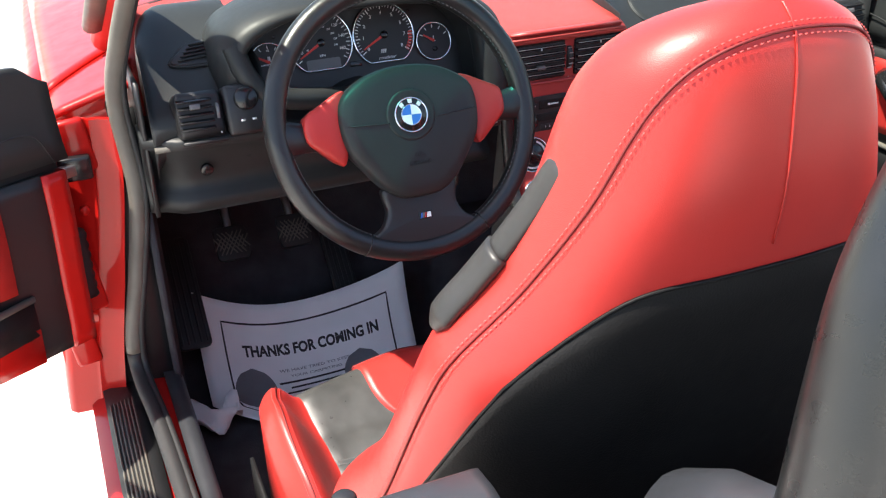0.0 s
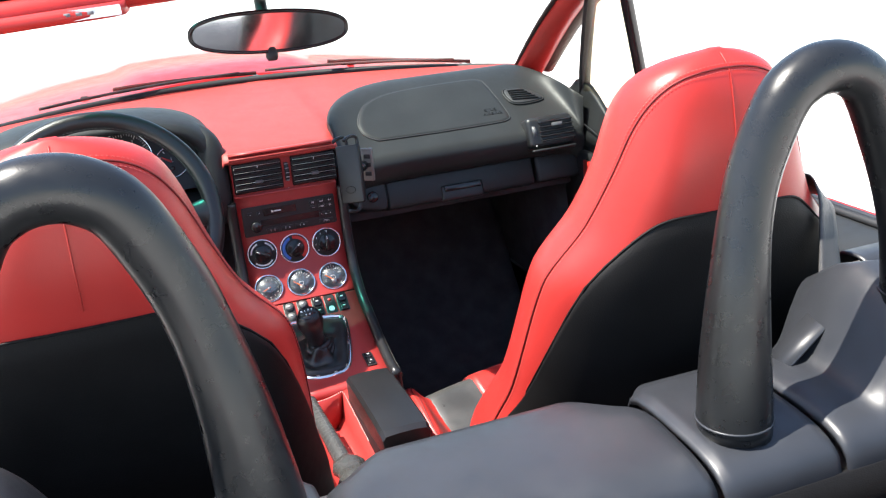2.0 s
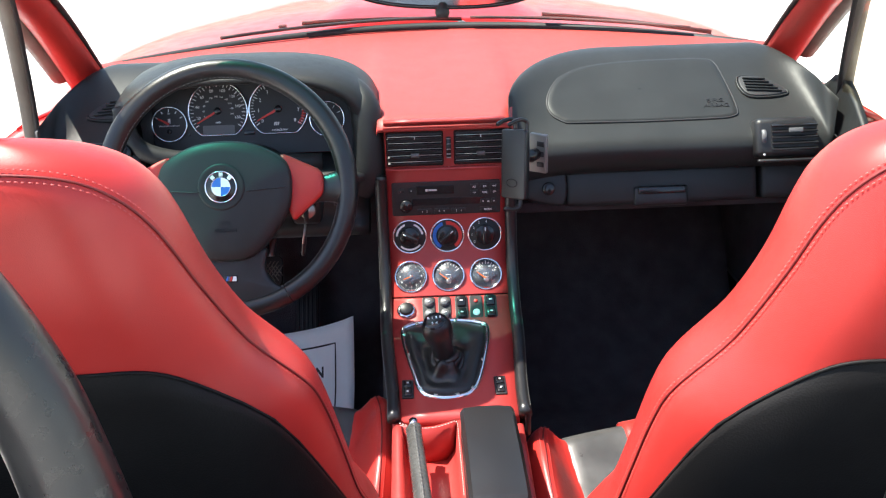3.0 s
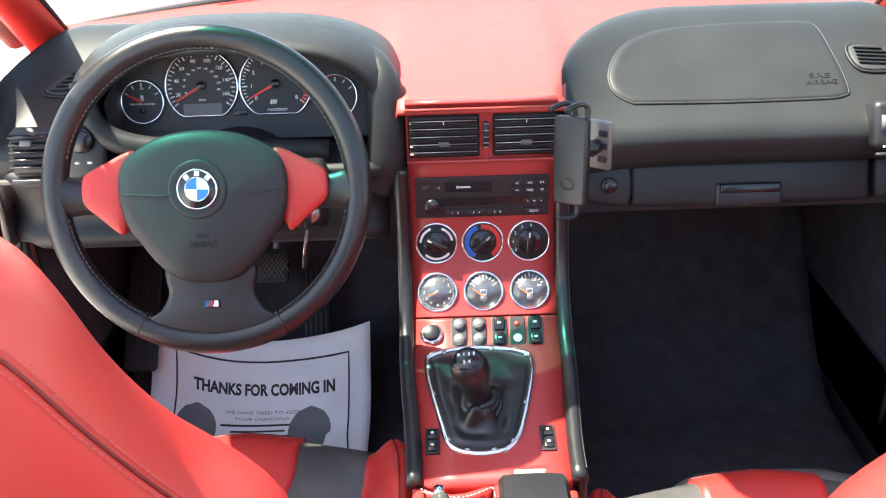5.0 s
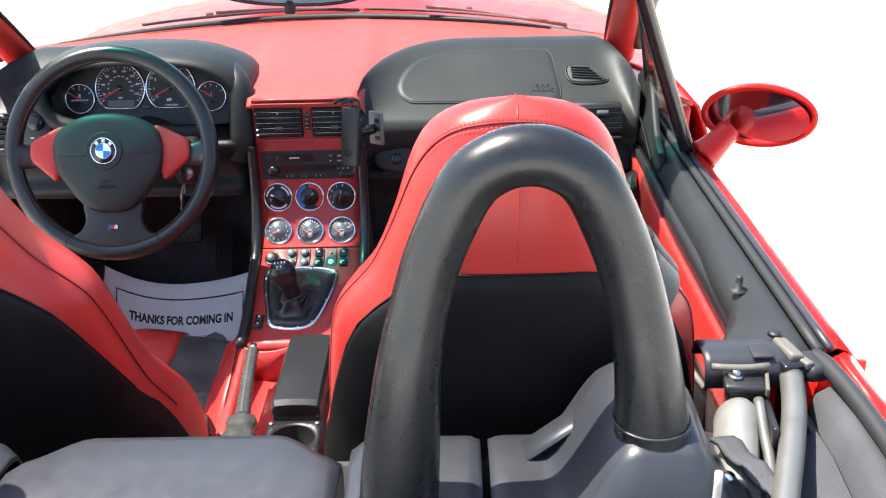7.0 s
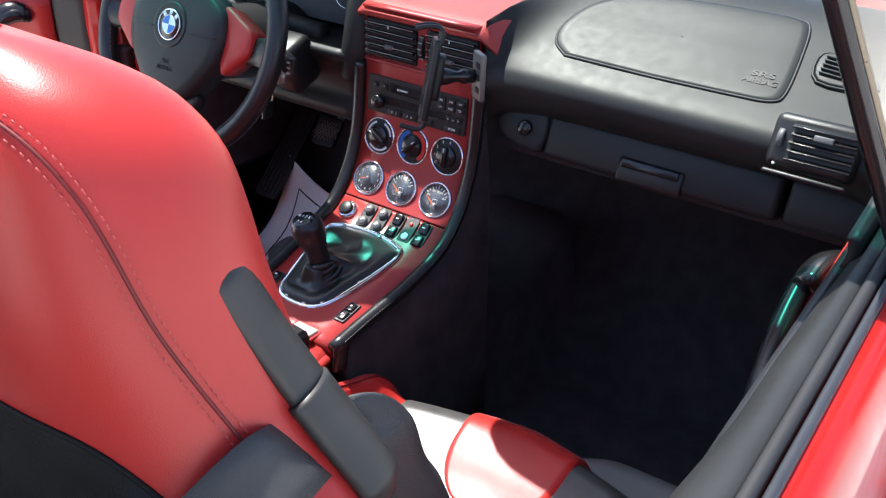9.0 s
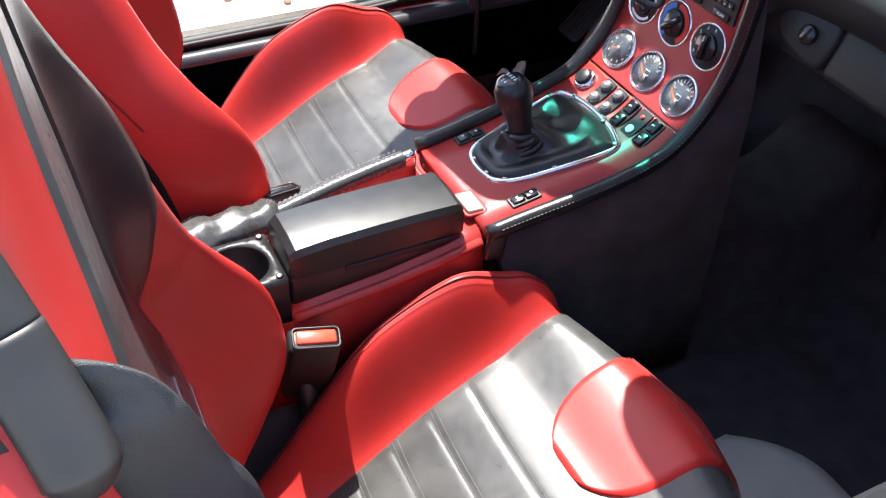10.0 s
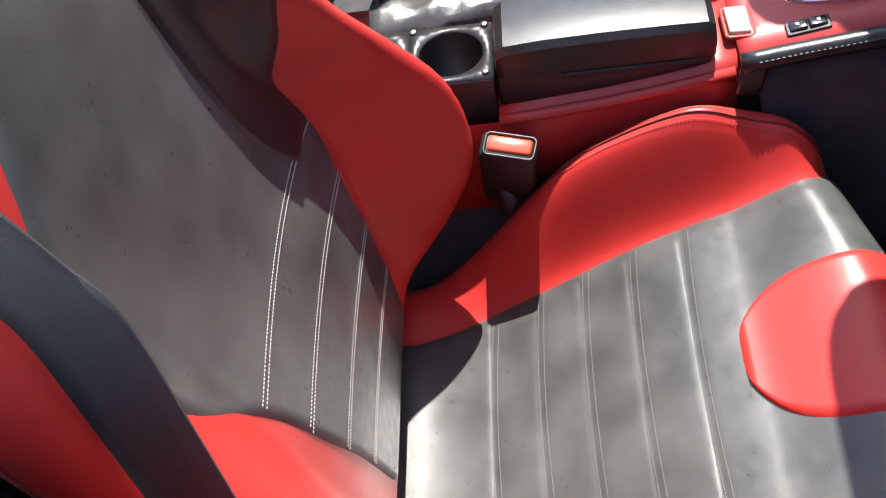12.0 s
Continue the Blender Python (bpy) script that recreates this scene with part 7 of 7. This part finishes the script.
# ---- pedals ----
def pedal(label, at, w, h, tilt, ribs):
    root = thing("pedal", at, label, "pedal", "pedals")
    m = frame_at(at, (1, 0, 0), (0, -math.cos(radians(tilt)), math.sin(radians(tilt))))
    pad = piece("pedal_pad", plate(rounded(w, h, 0.010), 0.010, m, 0.003), RUBBER, root, "worn rubber pad")
    if ribs == "cross":
        for k in range(-3, 4):
            for a in (35, -35):
                piece("tread", box((0.0022, h * 0.8 if abs(k) < 2 else h * 0.45, 0.002), 0.0006, m @ pose(k * w * 0.13, 0, 0.0108, 0, 0, a)), SEAL_GREY, pad)
    else:
        for k in range(-2, 3):
            piece("tread", box((0.004, h * 0.92, 0.004), 0.001, m @ pose(k * w * 0.19, 0, 0.0108)), RUBBER, pad)
    if ribs == "cross":
        piece("pedal_arm", tube([m @ Vector((0, 0.0, -0.004)), m @ Vector((0.005, 0.08, -0.03)), m @ Vector((0.01, 0.20, -0.02))], 0.008, 8), STEEL, root)
    return root


pedal("worn black rubber clutch pedal", (-0.501, 0.380, 0.473), 0.062, 0.066, 38, "cross")
pedal("worn black rubber brake pedal", (-0.372, 0.415, 0.458), 0.062, 0.066, 38, "cross")
pedal("ribbed black accelerator pedal", (-0.292, 0.385, 0.372), 0.048, 0.19, 42, "long")
pedal("ribbed black footrest beside the clutch", (-0.605, 0.36, 0.40), 0.06, 0.22, 45, "long")

# ---- paper floor mat ----
mat_thing = thing("paper_floor_mat", (-0.4, 0.15, 0.22), "white paper floor mat with printed words, curled up", "floor mat")


def sheet(u, v):
    """u across from left to right, v from the near edge to the far one."""
    x = -0.605 + 0.405 * u + 0.012 * v + 0.22 * (1 - u) * max(0.0, 0.45 - v) * 2
    y = lerp_table([(0, 0.05), (0.25, 0.145), (0.5, 0.235), (0.7, 0.292), (0.784, 0.314), (0.914, 0.337), (1.0, 0.350)], v) - 0.05 * u * step(0.3, 0.8, v)
    z = 0.2085 + lerp_table([(0, 0.0), (0.3, 0.002), (0.5, 0.008), (0.6, 0.018), (0.7, 0.034), (0.784, 0.059), (0.914, 0.106), (1.0, 0.142)], v)
    z += 0.055 * (2 * u - 1) ** 2 * v**1.5 + 0.004 * math.sin(7 * u + 3) * v + 0.05 * max(0.0, 0.3 - v) * step(0.35, 0.0, u)
    return Vector((x, y, max(z, tub_z(-0.4, y) + 0.006)))


paper = piece("paper", slab([[sheet(u / 24, v / 24) for u in range(25)] for v in range(25)], 0.0006), PAPER, mat_thing, "white printed paper")


def lay(p, u0, v0, lift=0.0012):
    """Lay a drawing of the mat's own metres on the sheet."""
    u, v = u0 + p[0] / 0.405, v0 + p[1] / 0.37
    e = 0.01
    n = (sheet(u + e, v) - sheet(u - e, v)).cross(sheet(u, v + e) - sheet(u, v - e)).normalized()
    return sheet(u, v) + n * lift


def line_on(points, w, name):
    rows = []
    dense = []
    for (a, b), (c, d) in zip(points, points[1:]):
        dense += [(a + (c - a) * k / 12, b + (d - b) * k / 12) for k in range(12)]
    dense.append(points[-1])
    for k, (a, b) in enumerate(dense):
        c, d = dense[min(k + 1, len(dense) - 1)]
        a0, b0 = dense[max(k - 1, 0)]
        t = Vector((c - a0, d - b0, 0)).normalized()
        rows.append([lay((a - t.y * w, b + t.x * w), 0, 0), lay((a + t.y * w, b - t.x * w), 0, 0)])
    return piece(name, slab(rows, 0.0002), INK, paper, smooth=False)


line_on([(0.045, 0.03), (0.045, 0.338), (0.365, 0.338), (0.365, 0.03)], 0.0016, "printed_border")
text("THANKS FOR COMING IN", 0.0225, None, INK, paper, depth=0.0, bold=0.0009, bend=lambda c: lay((0.208 + c.x * 1.0, 0.290 + c.y * 1.2), 0, 0, 0.0014))
for k, words in enumerate(("WE HAVE TRIED TO KEEP", "YOUR CARPETING")):
    text(words, 0.011, None, GREY_INK, paper, depth=0.0, bend=lambda c: lay((0.205 + c.x * 1.1, 0.247 - 0.017 * k + c.y), 0, 0, 0.0014))
for k, (a, b) in enumerate(((0.13, 0.27), (0.15, 0.25), (0.14, 0.26))):
    line_on([(a, 0.212 - 0.018 * k), (b, 0.212 - 0.018 * k)], 0.003, "printed_line")
for cx in (0.085, 0.295):
    rows = []
    for k in range(13):
        a = k / 12
        half = 0.038 * math.sqrt(max(0.0, 1 - (2 * a - 1) ** 2)) * (1.0 if a > 0.4 else 0.85) + 0.001
        rows.append([lay((cx + half * (j / 4 - 1), 0.125 + 0.135 * a), 0, 0, 0.0013) for j in range(9)])
    piece("shoe_print", slab(rows, 0.0002), GREY_INK, paper, "grey printed shoe sole", smooth=False)
piece("torn_curl", slab([[Vector((-0.655 + 0.10 * a / 10, 0.155 + 0.045 * b / 5 + 0.012 * math.sin(a * 0.9), 0.235 + 0.016 * math.sin(1.3 * b + a * 0.8) + 0.016 * b / 5)) for a in range(11)] for b in range(6)], 0.0006), PAPER, mat_thing, "crumpled torn paper edge")

spare = thing("paper_floor_mat", (0.43, -0.02, 0.21), "plain pale grey paper floor mat before the passenger seat", "floor mat")
rows = []
for i in range(25):
    a = i / 24
    x = 0.27 + 0.34 * a
    far = 0.088 - 0.085 * max(0.0, 1 - a / 0.34) ** 2.2 - 0.015 * step(0.85, 1.0, a)
    rows.append([Vector((x, -0.20 + (far + 0.20) * k / 14, 0.2075 + 0.010 * (k / 14) ** 4 + 0.0015 * math.sin(9 * a + 0.6 * k))) for k in range(15)])
piece("paper", slab(rows, 0.0006, (0, 0, -0.0006)), GREY_PAPER, spare, "plain grey paper")
piece("printed_line", box((0.018, 0.003, 0.0004), 0, pose(0.575, 0.045, 0.2135, 4, 0, 8)), INK, spare)

# ---- leaves on the ground ----
rng = random.Random(4)
for k in range(22):
    x, y = -1.45 - 0.9 * rng.random(), -0.25 + 1.1 * rng.random()
    z = 0.012 * math.sin(x * 0.3) * math.cos(y * 0.23) + 0.012
    a = 360 * rng.random()
    pts = [(0.0, -0.03), (0.012, -0.012), (0.022, 0.0), (0.012, 0.012), (0.006, 0.03), (-0.008, 0.016), (-0.02, 0.002), (-0.011, -0.014)]
    leaf = obj("dry_leaf", plate([(px * (0.45 + 0.5 * rng.random()), py * (0.5 + 0.6 * rng.random())) for px, py in pts], 0.0012, pose(x, y, z - 0.008, 4, 3, a)), LEAF)
    tagged(leaf, "dry brown leaf on the pale concrete", "leaf", "dry leaves")
